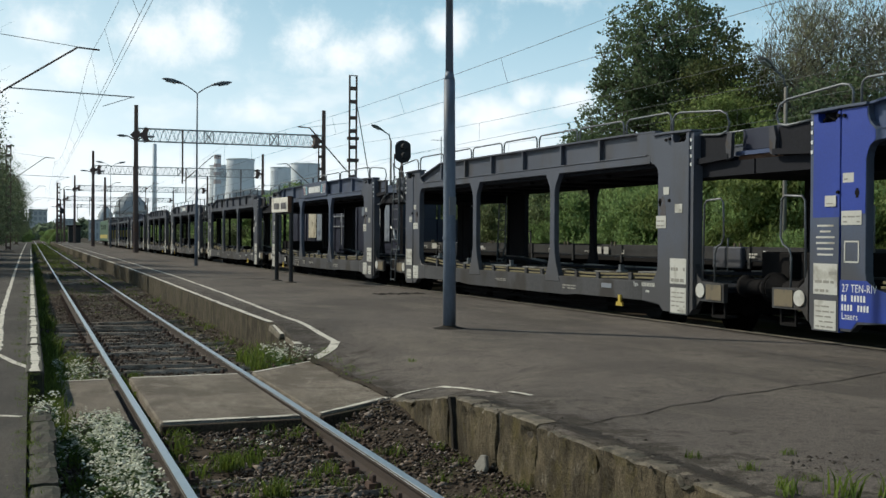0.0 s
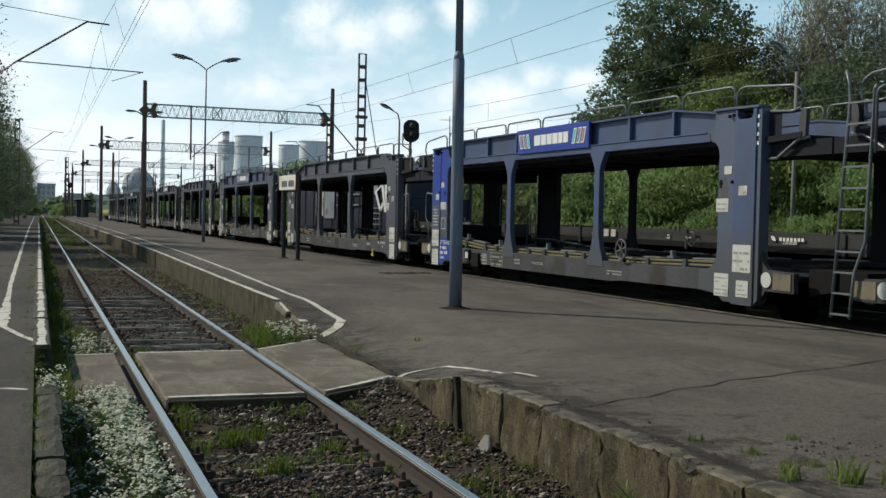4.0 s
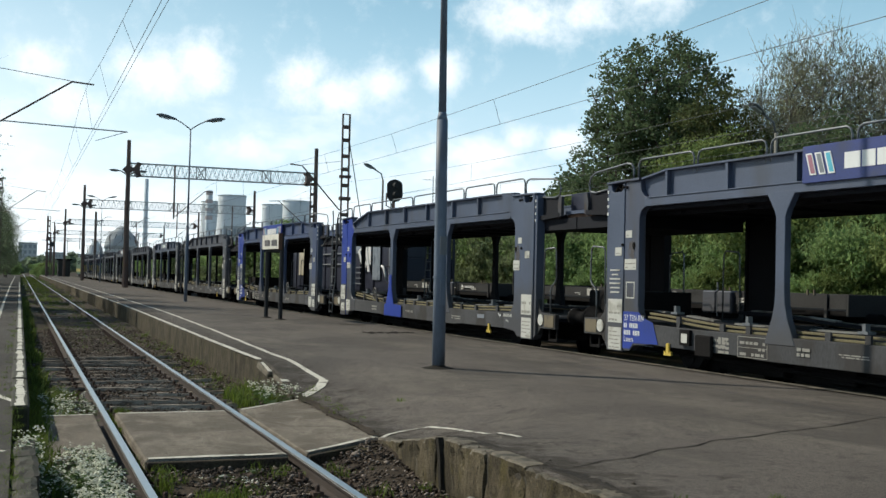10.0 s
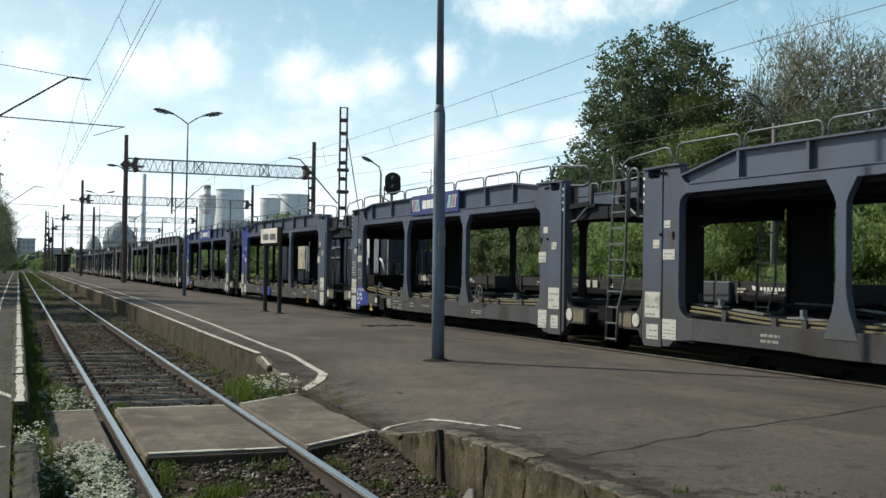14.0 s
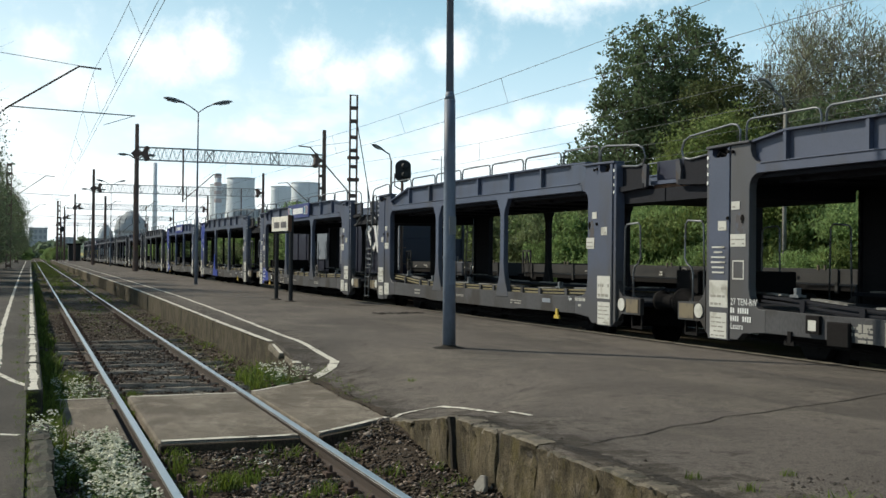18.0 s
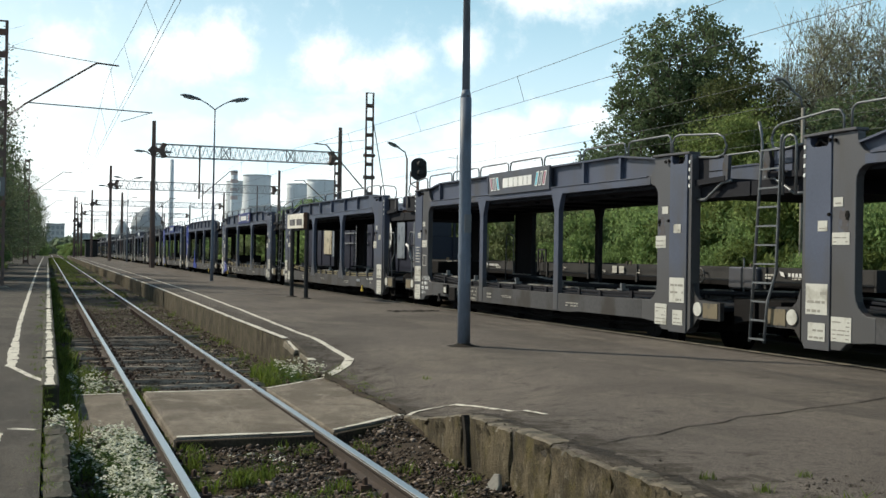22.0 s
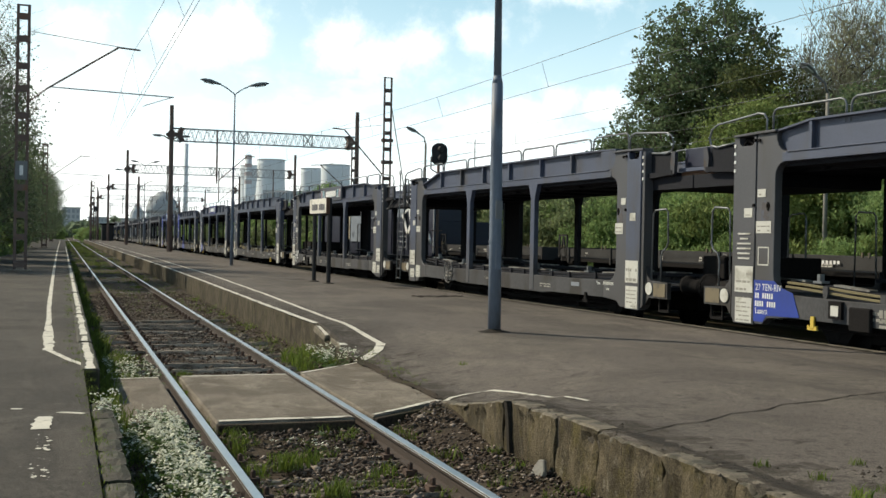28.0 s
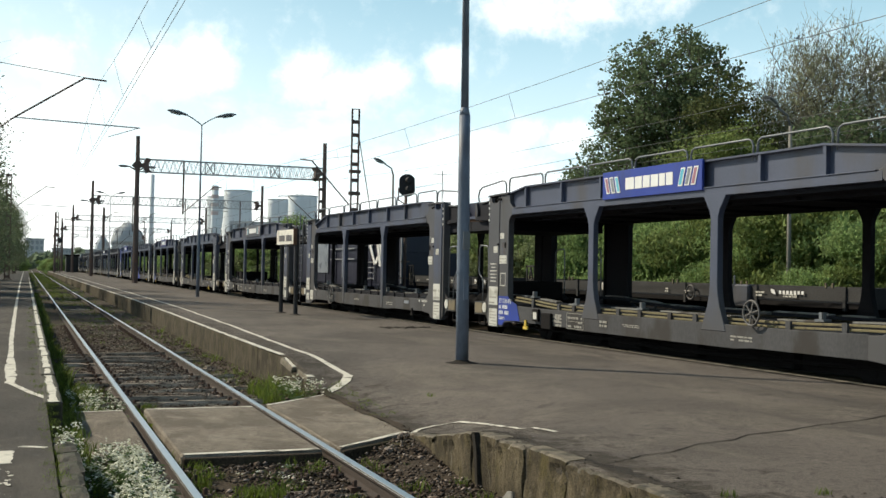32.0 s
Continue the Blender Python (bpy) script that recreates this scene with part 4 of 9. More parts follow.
def wall_panels(plat):
    """Concrete edging panels along the island platform."""
    me = {}
    def panel(kind, length):
        if (kind, length) not in me:
            s = Shape()
            h = Z_R - 0.012
            if isinstance(kind, int) and kind == 1:
                s.prism([(0.0, -0.55), (0.16, -0.55), (0.16, h), (0.015, h), (0.0, h - 0.02)], "y", 0.005, length - 0.005)
            else:
                # weathered face with a broken upper edge
                cols, rows = 12, [-0.55, -0.3, -0.15, 0.0, 0.1, 0.19, 0.27, 0.325, h - 0.014, h]
                v = []
                for i in range(cols + 1):
                    yy = 0.004 + (length - 0.008) * i / cols
                    end = 1.0 if i in (0, cols) else 0.0
                    chip = max(0.0, noise.noise((yy * 5 + kind[1] * 7, 3.1, 0)) - 0.15) * 0.09 + 0.012 * end
                    for j, zz in enumerate(rows):
                        top = j >= len(rows) - 2
                        hole = max(0.0, noise.noise((yy * 8, zz * 9, kind[1] * 3.3)) - 0.3) * 0.14
                        lean = 0.02 * end * (0.4 + abs(noise.noise((zz * 9, kind[1], i))) * 2)
                        v.append((0.014 * noise.noise((yy * 4, zz * 5, kind[1])) + hole + lean + (0.016 + 0.55 * chip if j == len(rows) - 1 else 0.0), yy + (0.008 * noise.noise((zz * 7, kind[1], 4)) if end else 0), zz - (chip if top else 0.0) + (0.008 * noise.noise((yy * 9, 0, kind[1])) if top else 0)))
                    v.append((0.17, yy, h - chip * 0.3))
                k = len(rows) + 1
                s.add(v, [(i * k + j, (i + 1) * k + j, (i + 1) * k + j + 1, i * k + j + 1) for i in range(cols) for j in range(k - 1)] + [tuple(range(k)), tuple(cols * k + j for j in range(k - 1, -1, -1))])
            q = s.mesh("wall_panel", M_CONC_DARK if kind == 1 else M_CONC, bevel=0.004 if kind == 1 else 0.0)
            if kind != 1:
                q.materials.append(M_CAP)
                for p in q.polygons:
                    p.material_index = 1 if p.normal.z > 0.35 and p.center.z > Z_R - 0.1 else 0
            me[kind, length] = q
        return me[kind, length]
    y = -8.0
    while y < 10.4:
        ln = random.choice((0.56, 0.7, 0.78, 0.9)) if y < 7.3 else 0.52
        o = new("wall_panel", panel((0, random.randint(0, 6)), ln))
        za, zb = island_z(EDGE, y) - Z_R, island_z(EDGE, y + ln) - Z_R
        o.matrix_world = pose(island_edge(y) - 0.035 + random.uniform(-0.014, 0.012), y, za + 0.022 + random.uniform(-0.012, 0.008), math.degrees(math.atan2(zb - za, ln)), random.uniform(-1.4, 1.0), random.uniform(-0.8, 0.8))
        o.parent = plat
        y += ln
    y = 16.36
    while y < 78:
        ln = 1.9
        o = new("wall_panel", panel(1, ln))
        o.matrix_world = pose(island_edge(y) - 0.035, y, random.uniform(-0.01, 0.01), 0, random.uniform(-0.5, 0.5), -math.degrees((island_edge(y + ln) - island_edge(y)) / ln))
        o.parent = plat
        y += ln
    part("wall_beyond", Shape().box(EDGE + 0.23, 78, -0.5, EDGE + 0.4, 225, Z_R - 0.01), M_CONC, plat)
    # sloping end of the wall with kerb stones on it that come down to the crossing
    part("wall_end", Shape().prism([(16.36, -0.55), (14.2, -0.55), (14.2, 0.07), (14.8, 0.14), (15.55, 0.2), (16.36, 0.29)], "x", 3.375, 3.5), M_CONC_DARK, plat, "stained sloping end of the wall")
    ks = Shape().add([(-0.07, 0, -0.06), (0.08, 0.02, -0.06), (0.07, 0.74, -0.06), (-0.08, 0.7, -0.06), (-0.065, 0.01, 0.03), (0.075, 0.0, 0.034), (0.066, 0.72, 0.028), (-0.07, 0.7, 0.034)],
                     [(0, 3, 2, 1), (4, 5, 6, 7), (0, 1, 5, 4), (1, 2, 6, 5), (2, 3, 7, 6), (3, 0, 4, 7)]).mesh("kerb_stone", M_CAP, bevel=0.014)
    for x, y, z, rx, rz in ((3.42, 15.6, 0.245, 7.5, 1), (3.45, 14.82, 0.175, 5, -3)):
        o = new("kerb_stone", ks)
        o.matrix_world = pose(x, y, z, rx, 0, rz)
        o.parent = plat
        q = part("kerb_paint", ribbon([(0.0, 0.03), (0.005, 0.66)], 0.085, lambda a, b: 0.03, 0.006, 0.7), M_LINE, o, "flaking white paint")
    # a cleft between two leaning panels
    part("cleft", Shape().prism([(8.5, -0.14), (8.545, -0.14), (8.58, 0.05), (8.61, 0.2), (8.66, 0.345), (8.6, 0.35), (8.55, 0.2), (8.53, 0.03)], "x", 3.295, 3.34), M_CRACK, plat, "dark cleft between two panels")


def side_edge(plat):
    stones = []
    for k in range(5):
        bm = bmesh.new()
        bmesh.ops.create_cube(bm, size=1.0)
        bmesh.ops.subdivide_edges(bm, edges=bm.edges[:], cuts=3, use_grid_fill=True)
        for q in bm.verts:
            c = q.co.copy()
            r = 1 - 0.07 * (abs(c.x) * 2) ** 4 * (abs(c.y) * 2) ** 4 - 0.1 * max(0, noise.noise(c * 3 + Vector((k * 5, 0, 0)))) * (c.z > 0.4)
            q.co = Vector((c.x * 0.165 * r, 0.225 + c.y * 0.44 * r, -0.2 + c.z * 0.42)) + 0.008 * noise.noise_vector(c * 3.7 + Vector((k * 3, 1, 0)))
            if c.z > 0.49 and (abs(c.x) > 0.49 or abs(c.y) > 0.49):
                q.co.z -= 0.018 + 0.02 * abs(noise.noise(c * 4 + Vector((0, k, 0))))
        me = bpy.data.meshes.new("kerb_stone")
        bm.to_mesh(me)
        bm.free()
        me.materials.append(M_KERB)
        stones.append(me)
    y = -7.8
    while y < 9.6:
        o = new("kerb_stone", random.choice(stones))
        o.matrix_world = pose(0.08 + random.uniform(-0.012, 0.012), y, Z_L - 0.012 + random.uniform(-0.016, 0.004), random.uniform(-1.4, 1.4), random.uniform(-2, 2), random.uniform(-2, 2))
        o.parent = plat
        y += 0.45
    st2 = Shape().box(-0.12, 0.008, -0.5, 0.06, 0.992, 0.014).mesh("edge_stone", M_KERB, bevel=0.018)
    tops = [ribbon([(0, 10 * k + a), (0, 10 * k + a + ln)], 0.075, lambda p, q: 0.0, 0.018, 0.75) for k, (a, ln) in enumerate(((0.0, 1.0), (0.0, 0.99), (0.0, 1.0), (0.01, 0.99), (0.04, 0.7)))]
    for k, s in enumerate(tops):
        s.v = [(a, b - 10 * k, c) for a, b, c in s.v]
    tops = [s.mesh("edge_paint", M_LINE) for s in tops]
    y = 11.7
    while y < 110:
        o = new("edge_stone", st2)
        o.matrix_world = pose(0.075, y, Z_L + random.uniform(-0.01, 0.008), random.uniform(-0.5, 0.5), random.uniform(-1, 1), random.uniform(-0.6, 0.6))
        o.parent = plat
        q = new("edge_paint", random.choice(tops))
        q.parent = o
        q.matrix_local = pose(-0.03, 0, 0)
        y += 1.0
    part("edge_beyond", Shape().box(-0.05, 110, -0.5, 0.13, 225, Z_L + 0.01), M_KERB, plat)


def paint_lines(isl, side):
    iz = lambda x, y: island_z(x, y) + swell(x, y) + 0.002
    lz = lambda x, y: Z_L
    part("white_line", ribbon([(4.5, 224), (4.45, 58), (4.36, 36), (4.08, 24.5), (3.92, 20), (3.84, 17.4), (3.83, 16.3), (3.88, 15.5), (3.95, 14.9), (3.95, 14.72)], 0.085, iz, 0.004, 0.12), M_LINE, isl, "white painted safety line")
    part("white_line", ribbon([(3.96, 14.8), (3.83, 14.48), (3.6, 14.17), (3.42, 13.97)], 0.13, iz, 0.006, 0.1), M_LINE, isl, "white painted safety line")
    part("edge_line", ribbon([(3.66, 224), (3.66, 45), (3.6, 36), (3.5, 27), (3.43, 21), (3.41, 16.5)], 0.1, iz, 0.004, 0.3), M_LINE, isl, "worn white paint on the edge")
    part("white_line", ribbon([(3.46, 10.62), (3.6, 10.82), (3.72, 10.87), (3.83, 10.87), (3.95, 10.84), (4.04, 10.78), (4.09, 10.5), (4.11, 10.2), (4.08, 9.53), (3.92, 8.7), (3.95, 8.4)], 0.05, iz, 0.006, 0.35), M_LINE, isl, "worn white corner line")
    part("white_line", ribbon([(-0.62, 200), (-0.6, 84), (-0.52, 40), (-0.46, 22), (-0.42, 17.5)], 0.08, lz, 0.004, 0.5), M_LINE, side, "worn white safety line")
    part("white_line", ribbon([(-0.42, 17.5), (-0.4, 15.5), (-0.38, 13.8)], 0.125, lz, 0.005, 0.35), M_LINE, side, "white safety line")
    part("white_line", ribbon([(-0.38, 13.8), (-0.16, 12.75), (0.05, 12.0)], 0.07, lz, 0.006, 0.15), M_LINE, side, "white safety line")
    part("white_mark", ribbon([(-0.36, 8.3), (-0.365, 8.55), (-0.37, 8.86)], 0.11, lz, 0.004, 0.7), M_LINE, side, "worn paint mark")
    part("white_mark", ribbon([(-0.25, 9.06), (-0.15, 9.0), (-0.06, 8.95)], 0.06, lz, 0.004, 0.4), M_LINE, side, "worn paint mark")
    part("white_mark", ribbon([(-0.6, 9.3), (-0.52, 9.27)], 0.04, lz, 0.004, 0.5), M_LINE, side, "worn paint mark")
    # what is left of the old line: flakes of paint
    for k in range(110):
        y = (3.4 + 1.1 * int(5 * random.random())) + random.gauss(0, 0.22)
        a, r = random.uniform(0, 6.28), 0.004 + 0.02 * random.random() ** 3
        m = random.randint(5, 7)
        ps = [(-0.35 + random.uniform(-0.06, 0.06), y)]
        q = [(ps[0][0] + r * random.uniform(0.5, 1.2) * math.cos(a + 6.28 * i / m), y + 1.6 * r * random.uniform(0.5, 1.2) * math.sin(a + 6.28 * i / m), Z_L + 0.007) for i in range(m)]
        part("paint_flake", Shape().add(q, [tuple(range(m))]), M_LINE, side)
    # concrete kerb on the train's side
    part("far_kerb", ribbon([(train_side(y) - 0.27, y) for y in (-10, 0, 6, 10, 14, 18, 22, 27, 34, 45, 60, 80, 120, 224)], 0.16, lambda x, y: Z_R, 0.012, 0.15), M_CAP, isl, "pale concrete kerb beside the train")
    # cracks and patches
    crack = [(3.42, 6.75), (3.6, 6.85), (4.0, 7.1), (4.3, 7.16), (4.7, 7.42), (5.1, 7.52), (5.4, 7.74), (5.9, 7.86), (6.4, 8.1), (7.1, 8.28), (7.9, 8.6), (8.8, 8.85)]
    part("crack", ribbon(crack, 0.015, iz, 0.002, 1.1), M_CRACK, isl, "long crack in the asphalt")
    part("seam", ribbon([(3.44, 14.1), (3.48, 13.4), (3.44, 12.6), (3.46, 11.6), (3.43, 10.7)], 0.095, lambda x, y: island_z(x, y) + 0.014, 0.014, 0.9), M_SOIL, isl, "earth-filled seam at the slabs")
    s, r = Shape(), random.Random(37)
    for k in range(240):
        y = r.uniform(10.6, 14.1)
        x = 3.46 + r.gauss(0.0, 0.04)
        q, a = 0.005 + 0.018 * r.random() ** 3, r.uniform(0, 6.28)
        z = island_z(x, y) + 0.024
        ps = [(x + q * r.uniform(0.6, 1.3) * math.cos(a + i * 1.2566), y + q * r.uniform(0.6, 1.3) * math.sin(a + i * 1.2566), z - 0.01) for i in range(5)]
        s.add(ps + [(x, y, z + q * r.uniform(0.3, 0.8))], [(i, (i + 1) % 5, 5) for i in range(5)])
    part("earth_crumb", s, M_SOIL, isl, "loose earth crumbs", kind="stuff")
    s, r = Shape(), random.Random(31)
    for k in range(150):
        x = r.uniform(7.35, 8.5)
        y = 23.95 + 0.12 * (x - 7.9) + r.gauss(0, 0.16)
        q, a = r.uniform(0.02, 0.075), r.uniform(0, 6.28)
        z = iz(x, y)
        ps = [(x + q * r.uniform(0.6, 1.3) * math.cos(a + i * 1.2566), y + q * r.uniform(0.6, 1.3) * math.sin(a + i * 1.2566), z - 0.004) for i in range(5)]
        s.add(ps + [(x, y, z + q * r.uniform(0.2, 0.5))], [(i, (i + 1) % 5, 5) for i in range(5)])
    part("asphalt_crumb", s, M_CRACK, isl, "crumbled asphalt", kind="stuff")
    for x, y, w, d in ((8.2, 28.0, 0.34, 0.5), (7.9, 24.0, 0.55, 0.35)):
        q = [(x + w * (1 + 0.5 * noise.noise((i * 0.9, x, y))) * math.cos(i * 0.2618), y + d * (1 + 0.5 * noise.noise((i * 0.9, y, x))) * math.sin(i * 0.2618)) for i in range(24)]
        part("dark_patch", Shape().add([(a, b, iz(a, b) + 0.003) for a, b in q], [tuple(range(24))]), M_RIM, isl, "dark worn patch")
    # rough rim of the asphalt along the edge
    v, y = [], -3.0
    while y < 10.3:
        a = island_edge(y)
        w = 0.09 + 0.05 * noise.noise((y * 2.2, 0, 4)) + 0.05 * noise.noise((y * 9, 3, 4)) + 0.02 * noise.noise((y * 31, 3, 4))
        v += [(a + 0.03, y, island_z(a, y) - 0.02), (a + 0.1 + 0.02 * noise.noise((y * 16, 0, 1)), y, island_z(a + 0.11, y) + 0.008 + 0.012 * noise.noise((y * 24, 2, 1))), (a + 0.13 + max(0.0, w), y, island_z(a + 0.2, y) + swell(a + 0.2, y) + 0.002)]
        y += 0.025
    k = len(v) // 3
    f = [(3 * j + i, 3 * j + i + 1, 3 * j + 4 + i, 3 * j + 3 + i) for j in range(k - 1) for i in (0, 1)]
    part("crumbled_rim", Shape().add(v, f), M_RIM, isl, "dark crumbled rim of the asphalt")
    # crumbs of asphalt and small holes near the edge
    s = Shape()
    r = random.Random(23)
    spots = [(island_edge(y) + abs(r.gauss(0.1, 0.14)), y) for y in [3.2 + 7 * r.random() for k in range(330)]]
    spots += [(4.35 + r.gauss(0, 0.3), 5.15 + r.gauss(0, 0.18)) for k in range(130)]
    for x, y in spots:
        q, z = 0.005 + 0.018 * r.random() ** 3, iz(x, y)
        a = r.uniform(0, 6.28)
        ps = [(x + q * r.uniform(0.6, 1.3) * math.cos(a + k * 1.2566), y + q * r.uniform(0.6, 1.3) * math.sin(a + k * 1.2566), z - 0.004) for k in range(5)]
        s.add(ps + [(x, y, z + q * r.uniform(0.2, 0.7))], [(k, (k + 1) % 5, 5) for k in range(5)])
    part("asphalt_crumb", s, M_RIM, isl, "loose crumbs of asphalt", kind="stuff")


def heap(x, y):
    """Ballast shovelled up between the crossing and the platform's end."""
    if 1.0 < x < 2.47:
        return 0.07 * smooth(9.0, 9.8, y) * (1 - smooth(10.1, 10.6, y)) + 0.03 * smooth(13.3, 13.8, y) * (1 - smooth(24, 30, y))
    front = y - 10.1 - 0.6 * (x - 2.56)
    slab = 0.05 * smooth(2.55, 2.8, x) * smooth(-0.9, -0.1, front)
    return 0.05 * smooth(2.6, 3.3, x) + (slab + 0.12 * smooth(2.7, 3.4, x) * smooth(8.9, 10.3, y)) * (1 - smooth(-0.12, 0.05, front) * (1 - smooth(13.5, 14.0, y)) - smooth(11.5, 12.5, y) * smooth(13.5, 14.0, y))


def ballast():
    """Loose stones between and beside the rails."""
    base = np.array([(1, 0, 0), (-1, 0, 0), (0, 1, 0), (0, -1, 0), (0, 0, 1), (0, 0, -1)], float)
    tri = np.array([(0, 2, 4), (2, 1, 4), (1, 3, 4), (3, 0, 4), (2, 0, 5), (1, 2, 5), (3, 1, 5), (0, 3, 5)])
    n = 84000
    y = 3.5 + np.where(rng.random(n) < 0.54, 7.6 * rng.random(n), np.where(rng.random(n) < 0.75, 9.8 + 22 * rng.random(n) ** 1.4, 40 * rng.random(n) - 10))
    x = 0.2 + 3.12 * rng.random(n)
    thin = (y < 14) | (x < 1.0) | (x > 2.45) | (rng.random(n) < 0.85)
    x, y = x[thin], y[thin]
    n = len(x)
    keep = ~((y > 9.95 + 0.55 * np.clip((x - 2.56) / 0.86, 0, 1)) & (y < 14.2) & (x > 0.2)) & (np.abs(x - 0.98) > 0.08) & (np.abs(x - 2.48) > 0.08)
    x, y = x[keep], y[keep]
    n = len(x)
    earth = np.array([noise.noise((a * 1.3, b * 0.9, 11)) + 0.5 * noise.noise((a * 4, b * 3.4, 5)) for a, b in zip(x, y)])
    keep = (rng.random(n) < np.where((x > 1.0) & (x < 2.45), 0.58, 0.62) + 0.7 * earth)
    x, y = x[keep], y[keep]
    n = len(x)
    size = (0.009 + 0.021 * rng.random(n) ** 1.7) * np.where(rng.random(n) < 0.05, 1.8, 1.0)
    z = -0.165 + 0.03 * rng.random(n) + 0.03 * ((x > 2.6) | (x < 0.9)) * rng.random(n)
    z = z + np.array([heap(a, b) for a, b in zip(x, y)])
    ang = rng.uniform(0, 6.28, n)
    v = base[None] * (size[:, None, None] * rng.uniform(0.3, 1.5, (n, 6, 1)))
    c, s = np.cos(ang)[:, None], np.sin(ang)[:, None]
    v = np.stack([v[..., 0] * c - v[..., 1] * s, v[..., 0] * s + v[..., 1] * c, v[..., 2] * 0.55 + v[..., 0] * 0.3], -1) + np.stack([x, y, z], -1)[:, None]
    pick = rng.random(n) < 0.26
    dark = v[~pick]
    f = tri[None] + (np.arange(len(dark)) * 6)[:, None, None]
    tagged(new("ballast", mesh_np("ballast", dark.reshape(-1, 3), f.reshape(-1, 3), M_STONE)), "loose grey and brown ballast stones", "gravel", kind="stuff")
    tagged(new("pale_ballast", mesh_np("pale_ballast", v[pick].reshape(-1, 3), (tri[None] + (np.arange(pick.sum()) * 6)[:, None, None]).reshape(-1, 3), M_PALESTONE)), "pale stones among the ballast", "gravel", kind="stuff")
    # bed under the stones
    v, f, xs = [], [], [0.12, 0.4, 0.75, 0.98, 1.2, 1.7, 2.2, 2.48, 2.6, 2.75, 2.9, 3.05, 3.2, 3.42]
    ys = [-12 + 0.4 * i for i in range(53)] + [9.2 + 0.15 * i for i in range(16)] + [11.6 + 0.4 * i for i in range(61)] + [36 + 3 * i for i in range(65)]
    for yy in ys:
        for xx in xs:
            v.append((xx, yy, -0.175 + 0.04 * noise.noise((xx * 2.1, yy * 1.7, 3)) + (0.03 if xx > 2.6 or xx < 0.9 else 0) + heap(xx, yy)))
    k = len(xs)
    f = [(j * k + i, j * k + i + 1, (j + 1) * k + i + 1, (j + 1) * k + i) for j in range(len(ys) - 1) for i in range(k - 1)]
    solid("track_bed", Shape().add(v, f), M_SOIL, "earthy old ballast bed with moss", "track bed", kind="structure", smooth=True)


def blades(name, spots, label, material, category="grass", wide=1.0):
    """spots: (x, y, z, radius, count, height)"""
    vs, fs, k = [], [], 0
    for x, y, z, r, cnt, h in spots:
        a, q = rng.uniform(0, 6.28, cnt), r * np.sqrt(rng.random(cnt))
        px, py = x + q * np.cos(a), y + q * np.sin(a)
        hh = h * rng.uniform(0.4, 1.15, cnt)
        w, tw = wide * np.minimum(rng.uniform(0.004, 0.011, cnt), 0.07 * hh), rng.uniform(0, 6.28, cnt)
        lean = 0.55 * hh
        b0 = np.stack([px - w * np.cos(tw), py - w * np.sin(tw), np.full(cnt, z)], -1)
        b1 = np.stack([px + w * np.cos(tw), py + w * np.sin(tw), np.full(cnt, z)], -1)
        d = rng.uniform(0, 6.28, cnt)
        m0 = (b0 * 0.6 + b1 * 0.4) + np.stack([0.3 * lean * np.cos(d), 0.3 * lean * np.sin(d), 0.62 * hh], -1)
        m1 = (b0 * 0.1 + b1 * 0.9) + np.stack([0.3 * lean * np.cos(d), 0.3 * lean * np.sin(d), 0.6 * hh], -1)
        tp = (b0 + b1) / 2 + np.stack([lean * np.cos(d), lean * np.sin(d), hh * 0.95], -1)
        vs.append(np.stack([b0, b1, m1, m0, tp], 1).reshape(-1, 3))
        i = k + 5 * np.arange(cnt)
        fs.append(np.concatenate([np.stack([i, i + 1, i + 2], -1), np.stack([i, i + 2, i + 3], -1), np.stack([i + 3, i + 2, i + 4], -1)]))
        k += 5 * cnt
    tagged(new(name, mesh_np(name, np.concatenate(vs), np.concatenate(fs), material)), label, category, kind="stuff")


